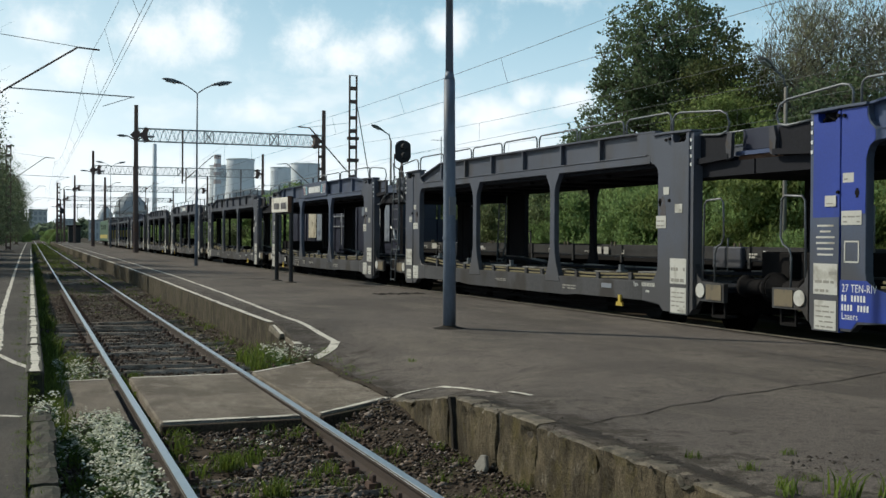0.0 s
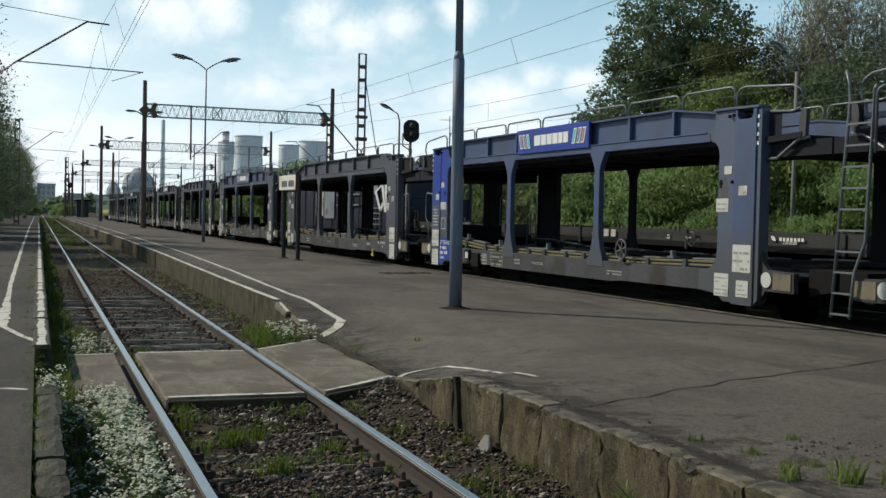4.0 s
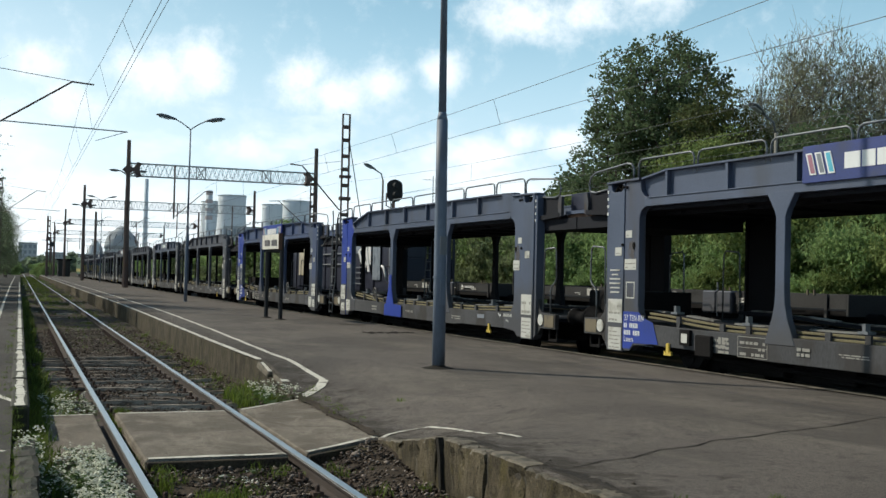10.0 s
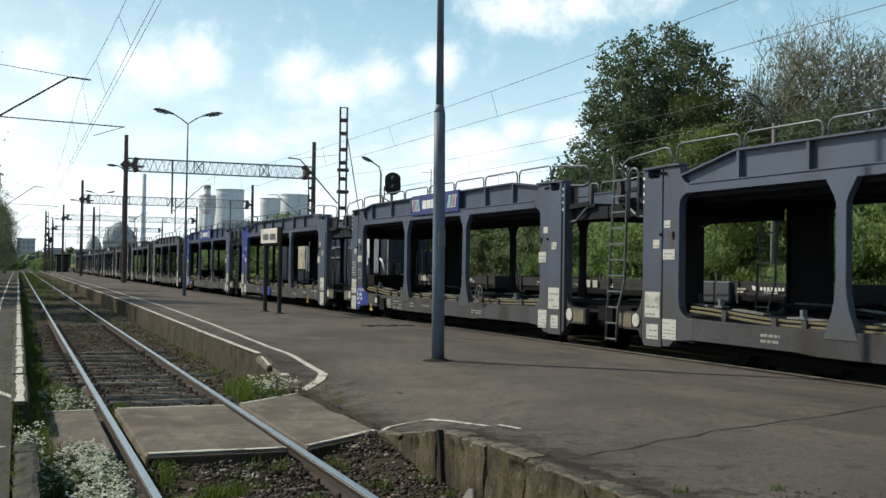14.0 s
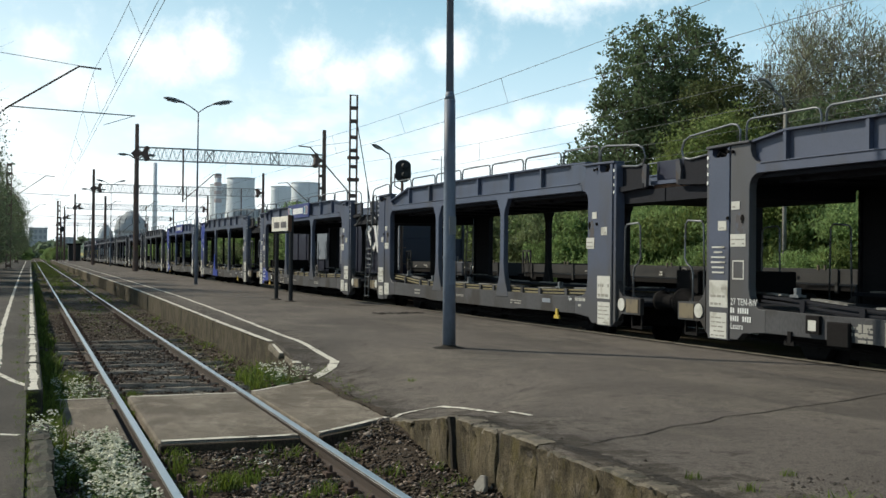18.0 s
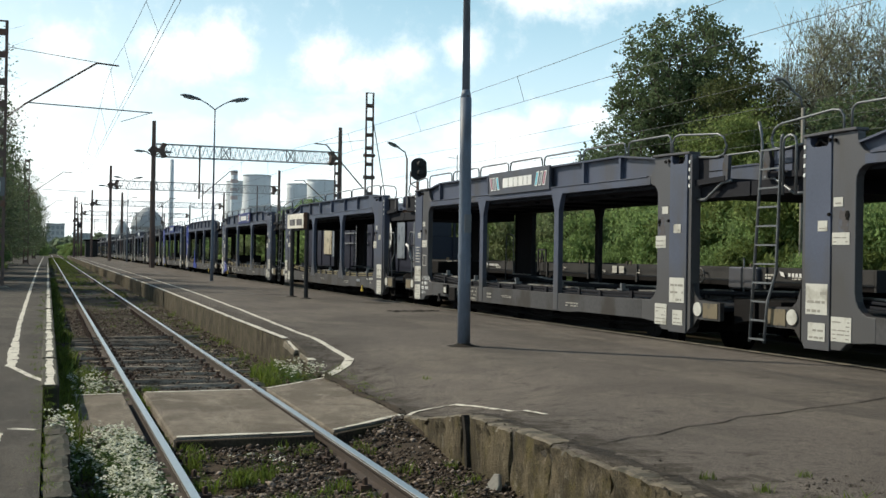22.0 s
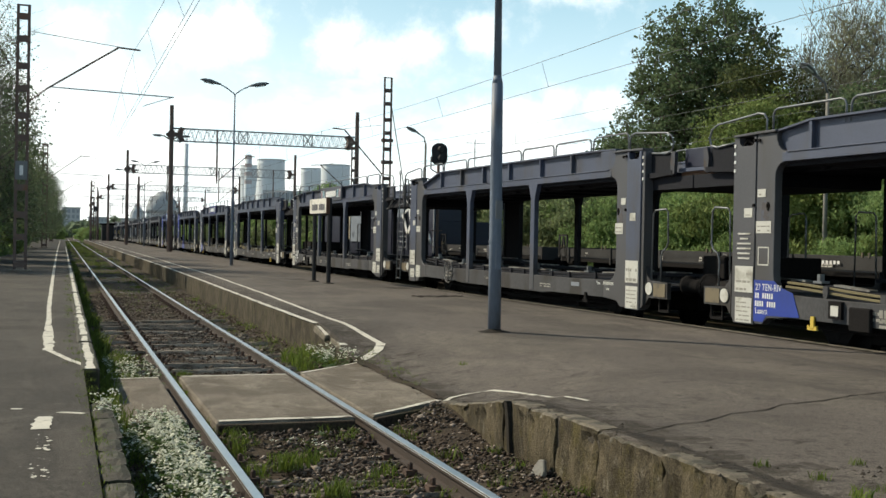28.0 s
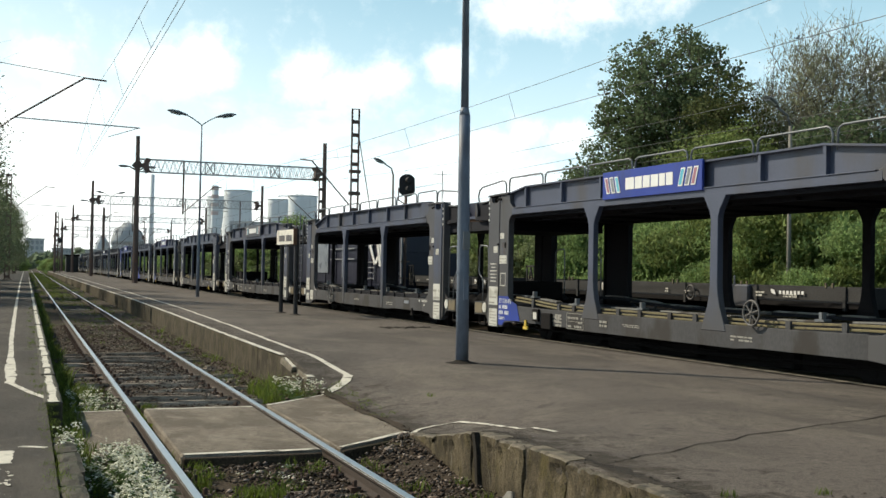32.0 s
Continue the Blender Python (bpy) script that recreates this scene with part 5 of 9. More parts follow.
def weeds():
    sp = []
    for i in range(240):                      # between kerb and near rail
        y = 4 + 60 * random.random() ** 1.6
        sp.append((random.uniform(0.17, 0.42), y, -0.2, 0.12, 26, random.uniform(0.1, 0.28)))
    for i in range(60):
        sp.append((random.uniform(0.2, 0.7), random.uniform(13.6, 17.5), -0.18, 0.16, 40, random.uniform(0.08, 0.2)))
    for i in range(40):
        sp.append((0.17, random.uniform(9.3, 13.8), 0.0 if random.random() < 0.5 else -0.15, 0.07, 40, random.uniform(0.06, 0.2)))
    for i in range(260):                      # between the rails, patchy
        y = 4.5 + 5.3 * random.random()
        x = random.uniform(1.05, 2.4)
        if noise.noise((y * 1.6, x * 1.9, 2)) > 0.16:
            sp.append((x, y, -0.17, 0.09, 26, random.uniform(0.04, 0.11)))
    for x, y, k in ((1.15, 9.8, 5), (1.3, 9.6, 4), (1.2, 9.2, 4), (1.55, 9.0, 5), (1.45, 8.6, 6), (2.25, 9.75, 5), (1.95, 9.85, 3), (1.75, 8.9, 2), (1.1, 8.5, 3), (1.6, 7.6, 4), (2.1, 8.2, 2)):
        for i in range(k):
            sp.append((x + random.gauss(0, 0.07), y + random.gauss(0, 0.1), -0.13, 0.09, 30, random.uniform(0.05, 0.15)))
    for i in range(70):                       # earth and moss behind the stones of the side platform's edge
        sp.append((random.uniform(-0.16, -0.03), 12.2 + 26 * random.random() ** 1.3, Z_L - 0.004, 0.07, 16, random.uniform(0.015, 0.06)))
    for i in range(24):                       # clumps at the foot of the island's wall
        sp.append((random.uniform(3.1, 3.3), random.choice((16.8, 18.3, 21.5, 22.0, 24.8, 27.0, 30.5)) + random.gauss(0, 0.2), -0.15, 0.09, 14, random.uniform(0.08, 0.26)))
    for i in range(30):
        sp.append((random.uniform(1.03, 1.1), random.uniform(10.0, 14.0), -0.13, 0.04, 24, random.uniform(0.05, 0.15)))
    for i in range(30):
        sp.append((random.uniform(1.02, 1.3), random.uniform(13.5, 15.0), -0.18, 0.1, 24, random.uniform(0.06, 0.16)))
    for i in range(34):                       # right of the track
        sp.append((random.uniform(2.65, 3.25), random.uniform(4.5, 9.9), -0.12, 0.1, 26, random.uniform(0.05, 0.12)))
    for i in range(40):                       # tuft in the corner behind the crossing
        sp.append((random.uniform(2.75, 3.36), random.uniform(14.0, 16.3), -0.15 + 0.1 * random.random(), 0.11, 22, random.uniform(0.1, 0.27)))
    for i in range(260):
        sp.append((random.uniform(2.7, 3.3), 16 + 70 * random.random() ** 1.5, -0.2, 0.16, 24, random.uniform(0.06, 0.2)))
    for i in range(120):
        sp.append((random.uniform(0.3, 3.2), 50 + 120 * random.random(), -0.2, 0.35, 30, random.uniform(0.12, 0.4)))
    for x, y, h in ((3.62, 4.62, 0.1), (3.72, 4.78, 0.08), (3.85, 4.5, 0.16), (3.95, 4.85, 0.06), (4.1, 4.4, 0.14), (3.74, 10.88, 0.05), (3.8, 5.2, 0.07), (3.7, 5.6, 0.06), (4.3, 5.5, 0.05)):
        sp.append((x, y, Z_R, 0.03 + 0.4 * h, 38, h * 0.95))
    for i in range(70):                       # weeds over the left slab's edge
        y = random.uniform(9.7, 13.5)
        sp.append((0.17 + abs(random.gauss(0, 0.06)), y, -0.02, 0.1, 30, random.uniform(0.04, 0.17)))
    for i in range(46):                       # in the seam beside the slabs
        sp.append((3.46 + random.gauss(0, 0.04), 10.8 + 3.2 * random.random() ** 0.6, 0.06 + 0.2 * random.random(), 0.05, 12, random.uniform(0.02, 0.05)))
    for i in range(190):
        sp.append((random.uniform(-0.07, 0.04), random.uniform(3, 11.8), Z_L - 0.005, 0.06, 14, random.uniform(0.012, 0.035)))
    for x, y, h in ((3.26, 5.6, 0.34), (3.24, 5.68, 0.2), (3.28, 7.1, 0.1), (3.2, 8.6, 0.1)):
        sp.append((x, y, -0.12, 0.06, 44, h))
    far = []
    for i in range(420):
        y = 27 + 195 * random.random() ** 1.2
        x = random.choice((0.35, 1.0, 1.72, 2.5, 3.1, 1.4, 2.1)) + random.uniform(-0.25, 0.25)
        far.append((x, y, -0.2, 0.4, 30, random.uniform(0.05, 0.1) + 0.0015 * (y - 27)))
    for i in range(110):
        far.append((random.uniform(0.17, 0.36), 14 + 50 * random.random(), -0.12, 0.14, 34, random.uniform(0.12, 0.3)))
    blades("track_weeds", far, "yellow-green weeds between the rails far along the track", M_GRASS, wide=2.0)
    blades("grass", sp, "green weeds and grass along the rails and kerbs", M_GRASS)


def flowers():
    """White flowering weeds beside the rail."""
    heads = []
    for i in range(3000):
        y = 4.6 + 5.9 * random.random()
        x = random.uniform(0.2, 0.86 - 0.1 * smooth(9.5, 10.5, y))
        if noise.noise((x * 2.2, y * 1.4, 5)) + 0.9 * noise.noise((x * 7.5, y * 5.5, 8)) + 0.4 * random.random() > 0.25:
            heads.append((x, y, random.uniform(-0.06, 0.1) - 0.05 * (x > 0.75)))
    for i in range(75):
        heads.append((random.uniform(2.95, 3.5), random.uniform(13.9, 15.2), random.uniform(0.1, 0.24)))
    for i in range(120):
        heads.append((random.uniform(0.25, 0.9), random.uniform(13.7, 16.0), random.uniform(-0.1, 0.04)))
    for i in range(90):
        heads.append((random.uniform(0.0, 0.22), random.uniform(9.0, 10.2), random.uniform(-0.05, 0.34)))
    for i in range(12):
        heads.append((random.uniform(1.5, 2.1), random.uniform(9.2, 9.8), random.uniform(-0.14, -0.06)))
    v, f, sv, sf = [], [], [], []
    for x, y, z in heads:
        for j in range(random.randint(3, 6)):
            r = random.uniform(0.007, 0.0145)
            cx, cy, cz = x + random.gauss(0, 0.018), y + random.gauss(0, 0.018), z + random.gauss(0, 0.012)
            tx, ty = random.uniform(-0.7, 0.7), random.uniform(-0.9, 0.5)
            a0, k = random.uniform(0, 6), len(v)
            for q in range(5):
                a = a0 + q * 1.2566
                dx, dy = r * math.cos(a), r * math.sin(a)
                v.append((cx + dx, cy + dy, cz + dx * tx + dy * ty))
            v.append((cx, cy, cz + 0.006))
            f += [(k + q, k + (q + 1) % 5, k + 5) for q in range(5)]
        k = len(sv)
        lx, ly = random.uniform(-0.05, 0.05), random.uniform(-0.05, 0.05)
        b = (x + lx, y + ly, -0.22)
        sv += [(b[0] - 0.003, b[1], b[2]), (b[0] + 0.003, b[1], b[2]), (x, y, z)]
        sf.append((k, k + 1, k + 2))
        for j in range(4):
            k = len(sv)
            h = random.uniform(0.3, 0.97)
            px, py, pz = b[0] + (x - b[0]) * h, b[1] + (y - b[1]) * h, b[2] + (z - b[2]) * h
            a, w = random.uniform(0, 6.28), random.uniform(0.02, 0.055)
            sv += [(px, py, pz), (px + w * math.cos(a) - 0.4 * w * math.sin(a), py + w * math.sin(a) + 0.4 * w * math.cos(a), pz + 0.015), (px + 1.7 * w * math.cos(a), py + 1.7 * w * math.sin(a), pz)]
            sf.append((k, k + 1, k + 2))
    tagged(new("white_flowers", mesh_np("white_flowers", v, f, M_FLOWER)), "mass of small white flowering weeds beside the rail", "flowers", kind="stuff")
    tagged(new("flower_stems", mesh_np("flower_stems", sv, sf, M_STEM)), "stems and leaves of the white weeds", "weeds", kind="stuff")


def odd_stones():
    for x, y, z, s, sh in ((2.0, 14.05, -0.1, 0.11, 3), (2.55, 18.0, -0.14, 0.1, 5), (3.18, 6.05, -0.12, 0.09, 2), (2.85, 20.0, -0.15, 0.12, 9), (0.55, 19.5, -0.14, 0.1, 4)):
        bm = bmesh.new()
        bmesh.ops.create_icosphere(bm, subdivisions=2, radius=s)
        for q in bm.verts:
            q.co *= 1 + 0.9 * noise.noise(q.co * (1.1 / s) + Vector((sh, 0, 0)))
            q.co.z *= 0.7
        me = bpy.data.meshes.new("field_stone")
        bm.to_mesh(me)
        bm.free()
        me.materials.append(M_SLAB)
        o = tagged(new("field_stone", me), "pale lump of broken concrete on the ballast", "stone", "lumps on the track bed")
        o.matrix_world = pose(x, y, z, 0, 0, sh * 40)


def leaning_shard():
    s = Shape().prism([(0.0, 0.0), (0.13, -0.01), (0.15, 0.1), (0.11, 0.2), (0.05, 0.21), (-0.01, 0.12)], "x", -0.02, 0.02)
    o = solid("concrete_shard", s, M_PALEPOLE, "pale broken shard leaning on the platform wall", "stone", bevel=0.008)
    o.matrix_world = pose(3.2, 7.68, -0.17, 0, 24, 12)


mid_near = lambda y: 1.732
mid_train = lambda y: train_side(y) + 1.55
mid_far = lambda y: train_side(y) + 6.9
ground()
ISLAND = island_platform()
SIDE = side_platform()
track("track_1", mid_near, -12, 300, "single track with worn sleepers on weedy ballast", True, 75)
track("track_2", mid_train, -40, 300, "track of the car carrier train", False, 0)
track("track_3", mid_far, -40, 300, "siding with standing wagons", False, 0)
# strip under the train, its shade painted as near-black ballast
s = Shape()
ys = [-20 + 5 * i for i in range(50)]
s.add([(train_side(y) + e, y, -0.3) for y in ys for e in (-0.15, 3.1)], [(2 * i, 2 * i + 1, 2 * i + 3, 2 * i + 2) for i in range(len(ys) - 1)])
solid("track_bed", s, M_TRAINSHADE, "ballast strip under the train, coloured dark for shade", "track bed", kind="structure")
crossing()
paint_lines(ISLAND, SIDE)
ballast()
weeds()
flowers()
odd_stones()
leaning_shard()

# ---------------- the train ----------------
W = 3.1                           # body width
UNIT = 15.5                       # from gap to gap
RIBS = {True: (3.75, 5.2, 6.65, 8.2, 9.85, 11.3, 12.6), False: (3.08, 4.62, 6.1, 7.6, 9.15, 10.6, 11.95)}


def bars(s, x0, z0, x1, z1, rows, y=-0.003, fill=0.55, seed=1):
    """Lines of print on a sheet, as plain bars."""
    r = random.Random(seed)
    h = (z1 - z0) / rows
    for i in range(rows):
        x = x0
        while x < x1 - 0.02:
            w = min(r.uniform(0.04, 0.16), x1 - x)
            if r.random() < 0.8:
                s.box(x, y - 0.001, z0 + i * h, x + w, y + 0.003, z0 + i * h + h * fill)
            x += w + 0.025


def mirror(shape):
    """The same shape for the far side."""
    s = Shape()
    s.v = [(x, W - y, z) for x, y, z in shape.v]
    s.f = [tuple(reversed(q)) for q in shape.f]
    return s


def rear(shape):
    """The same shape for the other end."""
    s = Shape()
    s.v = [(UNIT - x, y, z) for x, y, z in shape.v]
    s.f = [tuple(reversed(q)) for q in shape.f]
    return s


def post_shape(front):
    x = 1.915 if front else 1.86
    a = [(x, 0.52), (2.1, 0.52), (2.22, 0.62), (2.72, 0.66), (2.72, 0.98)]
    e = 2.35 if front else 2.27
    a += [(e + 0.3 - 0.3 * math.sin(t), 0.98 + 0.3 - 0.3 * math.cos(t)) for t in (0.3, 0.6, 0.9, 1.2, 1.57)]
    a += [(e, 2.7)] + [(e + 0.2 - 0.2 * math.cos(t), 2.72 + 0.2 * math.sin(t)) for t in (0.3, 0.7, 1.1, 1.57)]
    a += [(2.58, 3.06), (2.48, 3.1), (2.41, 3.17), (2.375, 3.26), (2.37, 3.365), (x, 3.365)]
    return Shape().prism(a, "y", 0.0, 0.13)


def post_panel_shape(front):
    """The sliding outer panel, notched at the top."""
    x, e, y = (1.41, 1.905, -0.014) if front else (1.36, 1.855, -0.035)
    p = [(x, 0.5), (e, 0.5), (e, 3.35), (e - 0.05, 3.35), (e - 0.06, 3.25), (e - 0.1, 3.21), (x + 0.14, 3.21), (x + 0.09, 3.25), (x + 0.08, 3.35), (x, 3.35)]
    return Shape().prism(p, "y", y, 0.11)


def post_cap_shape(front):
    x = 1.37 if front else 1.3
    return Shape().prism([(x, 3.352), (2.0, 3.367), (2.385, 3.367), (2.385, 3.405), (2.0, 3.405), (x, 3.39)], "y", -0.045, 0.17)


def post_edge_shape(front):
    if front:
        return Shape().prism([(1.355, 0.6), (1.408, 0.52), (1.408, 3.345), (1.355, 3.345)], "y", -0.006, 0.16)
    return Shape().prism([(1.27, 0.6), (1.357, 0.52), (1.357, 3.345), (1.27, 3.345)], "y", -0.01, 0.16)


def column_shape(x, straight):
    if straight:
        p = [(x - 0.1, 0.64), (x + 0.1, 0.64), (x + 0.1, 2.62), (x + 0.19, 2.84), (x + 0.26, 2.97), (x - 0.26, 2.97), (x - 0.19, 2.84), (x - 0.1, 2.62)]
    else:
        p = [(x - 0.31, 0.86), (x + 0.31, 0.86), (x + 0.25, 1.02), (x + 0.16, 1.22), (x + 0.11, 1.42), (x + 0.095, 1.6), (x + 0.095, 2.6), (x + 0.13, 2.7), (x + 0.25, 2.88), (x + 0.31, 2.97), (x - 0.31, 2.97), (x - 0.25, 2.88), (x - 0.13, 2.7), (x - 0.095, 2.6), (x - 0.095, 1.6), (x - 0.11, 1.42), (x - 0.16, 1.22), (x - 0.25, 1.02)]
    return Shape().prism(p, "y", -0.006, 0.1)


def hoop(x0, x1, z0, z1, y, r=0.017, c=0.1):
    """An upright tube with rounded corners."""
    p = [(x0, y, z0), (x0, y, z1 - c), (x0 + c * 0.3, y, z1 - c * 0.3), (x0 + c, y, z1), (x1 - c, y, z1), (x1 - c * 0.3, y, z1 - c * 0.3), (x1, y, z1 - c), (x1, y, z0)]
    return Shape().tube(p, r, 6)


def deck_z(u):
    return 0.88 + 0.12 * (1 - smooth(2.2, 4.8, u)) + 0.05 * smooth(UNIT - 4.8, UNIT - 2.2, u)


def deck_strip(u0, u1, y0, y1, lift, h, n=24):
    v, f = [], []
    for i in range(n + 1):
        u = u0 + (u1 - u0) * i / n
        z = deck_z(u) + lift
        v += [(u, y0, z), (u, y1, z), (u, y1, z + h), (u, y0, z + h)]
    for i in range(n):
        f += [(4 * i + k, 4 * i + (k + 1) % 4, 4 * i + 4 + (k + 1) % 4, 4 * i + 4 + k) for k in range(4)]
    f += [(0, 1, 2, 3), (4 * n + 3, 4 * n + 2, 4 * n + 1, 4 * n)]
    return Shape().add(v, f)


def stripe(x, z0, z1, w, slant):
    return Shape().prism([(x, z0), (x + w, z0), (x + w + slant, z1), (x + slant, z1)], "y", -0.055, -0.048)


def wheelset_shape():
    s = Shape()
    for y in (0.63, 2.17):
        d = -1 if y < 1 else 1
        s.lathe([(0.44, -0.065 * 1), (0.46, -0.05), (0.46, 0.05), (0.485, 0.06), (0.485, 0.085), (0.4, 0.09), (0.36, 0.04), (0.16, 0.05), (0.15, 0.1)] if d < 0 else [(0.15, -0.1), (0.16, -0.05), (0.36, -0.04), (0.4, -0.09), (0.485, -0.085), (0.485, -0.06), (0.46, -0.05), (0.46, 0.05), (0.44, 0.065)], (0, y - 1.4, 0), 24, "y")
    s.lathe([(0.085, -1.05), (0.085, 1.05)], (0, 0, 0), 12, "y")
    return s


MESHES = {}


def shared(key, make, material, **kw):
    k = (key, material.name)
    if k not in MESHES:
        MESHES[k] = make().mesh(key.split(":")[0], material, **kw)
    return MESHES[k]


def hand_wheel(parent, u, z, y, r):
    h = part("hand_wheel", shared("hand_wheel:%.2f%.2f%.2f" % (u, z, r), lambda: Shape().tube([(u + r * math.cos(a * 0.2618), y, z + r * math.sin(a * 0.2618)) for a in range(24)], 0.016, 6, closed=True).tube([(u, y - 0.02, z), (u, y + 0.35, z)], 0.025, 6), M_WHEELIRON, smooth=True), M_WHEELIRON, parent, "round hand brake wheel")
    for k in range(3):
        a = math.pi * k / 3 + 0.3
        part("spoke", shared("spoke:%.2f%.2f%.2f%d" % (u, z, r, k), lambda: Shape().beam((u - r * math.cos(a), y, z - r * math.sin(a)), (u + r * math.cos(a), y, z + r * math.sin(a)), 0.014, 0.02), M_WHEELIRON), M_WHEELIRON, h)


def lettering(text, height, at):
    """Built-in font as a flat mesh that faces the near side."""
    k = ("lettering", text, at)
    if k not in MESHES:
        c = bpy.data.curves.new("lettering", "FONT")
        c.body, c.size, c.extrude, c.space_character = text, height * 1.35, 0.001, 1.08
        o = bpy.data.objects.new("lettering", c)
        me = bpy.data.meshes.new_from_object(o)
        me.transform(Matrix.Translation(at) @ Matrix.Rotation(radians(90), 4, "X") @ Matrix.Diagonal((0.8, 1, 1, 1)))
        bpy.data.objects.remove(o)
        bpy.data.curves.remove(c)
        me.materials.append(M_LETTER)
        MESHES[k] = me
    return MESHES[k]


def label_plate(parent, x0, z0, x1, z1, y, rows, seed, tone=None):
    tone = tone or M_LABEL
    key = "label_plate:%.2f%.2f%.2f%.2f%.3f" % (x0, z0, x1, z1, y)
    p = part("label_plate", shared(key, lambda: Shape().box(x0, y - 0.006, z0, x1, y, z1), tone), tone, parent, "pale printed label")
    if rows:
        def ink():
            s = Shape()
            bars(s, x0 + 0.03, z0 + 0.03, x1 - 0.03, z1 - 0.02, rows, y - 0.008, 0.3, seed)
            return s
        part("print", shared(key.replace("label_plate", "print"), ink, M_PRINT), M_PRINT, p, kind="stuff")


def wagon(style):
    """One half of a two-part car carrier. ladder_front: which end joins the other half."""
    lf, straight = style["ladder_front"], style.get("straight", False)
    body, girder, front = style["body"], style["girder"], style["front"]
    u = thing("car_carrier_wagon", style["label"], "railway wagon", group="wagons of the train")
    P = lambda name, key, make, material, label="", **kw: part(name, shared(key, make, material, **kw), material, u, label)
    # side frames
    for sd, tf in (("near", lambda s: s), ("far", mirror)):
        for en, te in (("f", lambda s: s), ("r", rear)):
            # the far frames get the dark copy that holds their shade
            body = style["body"] if sd == "near" else M_SHADEGRIME
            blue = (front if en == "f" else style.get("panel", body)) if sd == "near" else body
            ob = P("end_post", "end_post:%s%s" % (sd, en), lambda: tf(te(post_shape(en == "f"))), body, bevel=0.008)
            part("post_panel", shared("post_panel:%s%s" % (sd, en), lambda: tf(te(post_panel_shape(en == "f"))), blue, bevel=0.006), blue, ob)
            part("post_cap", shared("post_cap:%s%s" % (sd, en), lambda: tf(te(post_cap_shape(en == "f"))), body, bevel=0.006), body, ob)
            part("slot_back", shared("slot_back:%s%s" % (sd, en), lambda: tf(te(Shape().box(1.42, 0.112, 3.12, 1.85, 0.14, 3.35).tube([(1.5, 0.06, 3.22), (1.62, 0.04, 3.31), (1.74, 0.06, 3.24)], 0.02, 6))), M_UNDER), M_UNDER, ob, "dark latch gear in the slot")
            if sd == "near":
                for k, (a, z) in enumerate(((1.88, 3.28), (1.98, 3.27), (1.88, 2.3))):
                    part("bolt", shared("bolt:%s%d" % (en, k), lambda: te(Shape().lathe([(0.022, -0.024), (0.026, -0.006), (0.026, 0.01)], (a, -0.016 if en == "f" else -0.036, z), 8, "y")), M_UNDER), M_UNDER, ob)
                part("scuff", shared("scuff:%s" % en, lambda: te(Shape().prism([(2.05, 1.98), (2.12, 1.94), (2.2, 2.0), (2.22, 2.14), (2.21, 2.3), (2.14, 2.38), (2.06, 2.34), (2.03, 2.2)], "y", -0.0015, 0.001)), M_SCUFF), M_SCUFF, ob, "dull rubbed patch")
            if blue is M_BLUE:
                part("post_panel_foot", shared("post_panel_foot:%s%d" % (en, lf), lambda: te(Shape().box(1.415, -0.02, 0.502, 1.9, -0.01, 1.42 if lf else 1.98)), body), body, ob, "grey repainted lower panel")
                part("blue_top", shared("blue_top:%s" % en, lambda: te(Shape().prism([(1.92, 2.02), (2.34, 2.02), (2.345, 2.7), (2.4, 2.86), (2.5, 2.93), (2.5, 3.05), (2.4, 3.14), (2.36, 3.24), (2.36, 3.35), (1.92, 3.35)], "y", -0.006, -0.002)), M_BLUE), M_BLUE, ob, "blue upper part of the post")
            part("post_rim", shared("post_rim:%s%s" % (sd, en), lambda: tf(te(post_edge_shape(en == "f"))), body), body, ob)
        P("sill", "sill:%s" % sd, lambda: tf(Shape().prism([(2.7, 0.66), (5.0, 0.65), (5.4, 0.62), (10.1, 0.62), (10.5, 0.65), (UNIT - 2.7, 0.66), (UNIT - 2.7, 0.99), (UNIT - 4.0, 0.97), (4.0, 0.97), (2.7, 0.99)], "y", 0.004, 0.09)), M_SILL, "dusty side sill", bevel=0.006)
        for x in (5.84, UNIT - 5.93):
            P("column", "column:%s%.1f%d" % (sd, x, straight), lambda: tf(column_shape(x, straight)), girder if sd == "near" else M_SHADEGRIME, bevel=0.008)
        P("lower_flange", "lower_flange:%s" % sd, lambda: tf(Shape().prism([(2.5, 2.925), (UNIT - 2.5, 2.925), (UNIT - 2.5, 3.055), (2.5, 3.055)], "y", -0.005, 0.11).prism([(2.6, 3.055), (UNIT - 2.6, 3.055), (UNIT - 2.6, 3.072), (2.6, 3.072)], "y", -0.022, 0.11)), girder, bevel=0.004)
        # top edge of the girder: (u, z)
        top = [(2.36, 3.2), (3.7, 3.475), (UNIT - 3.45, 3.45), (UNIT - 2.36, 3.43)] if lf else [(2.36, 3.375), (3.1, 3.475), (UNIT - 3.56, 3.475), (UNIT - 2.36, 3.345)]
        g = P("girder_web", "girder_web:%s%d" % (sd, lf), lambda: tf(Shape().prism([(2.36, 3.07), (UNIT - 2.36, 3.07)] + [(a, b) for a, b in reversed(top)], "y", 0.09, 0.115)), girder)
        part("top_flange", shared("top_flange:%s%d" % (sd, lf), lambda: tf(Shape().prism([(a, b - 0.004) for a, b in top] + [(a, b + 0.026) for a, b in reversed(top)], "y", 0.0, 0.14)), girder), girder, g)
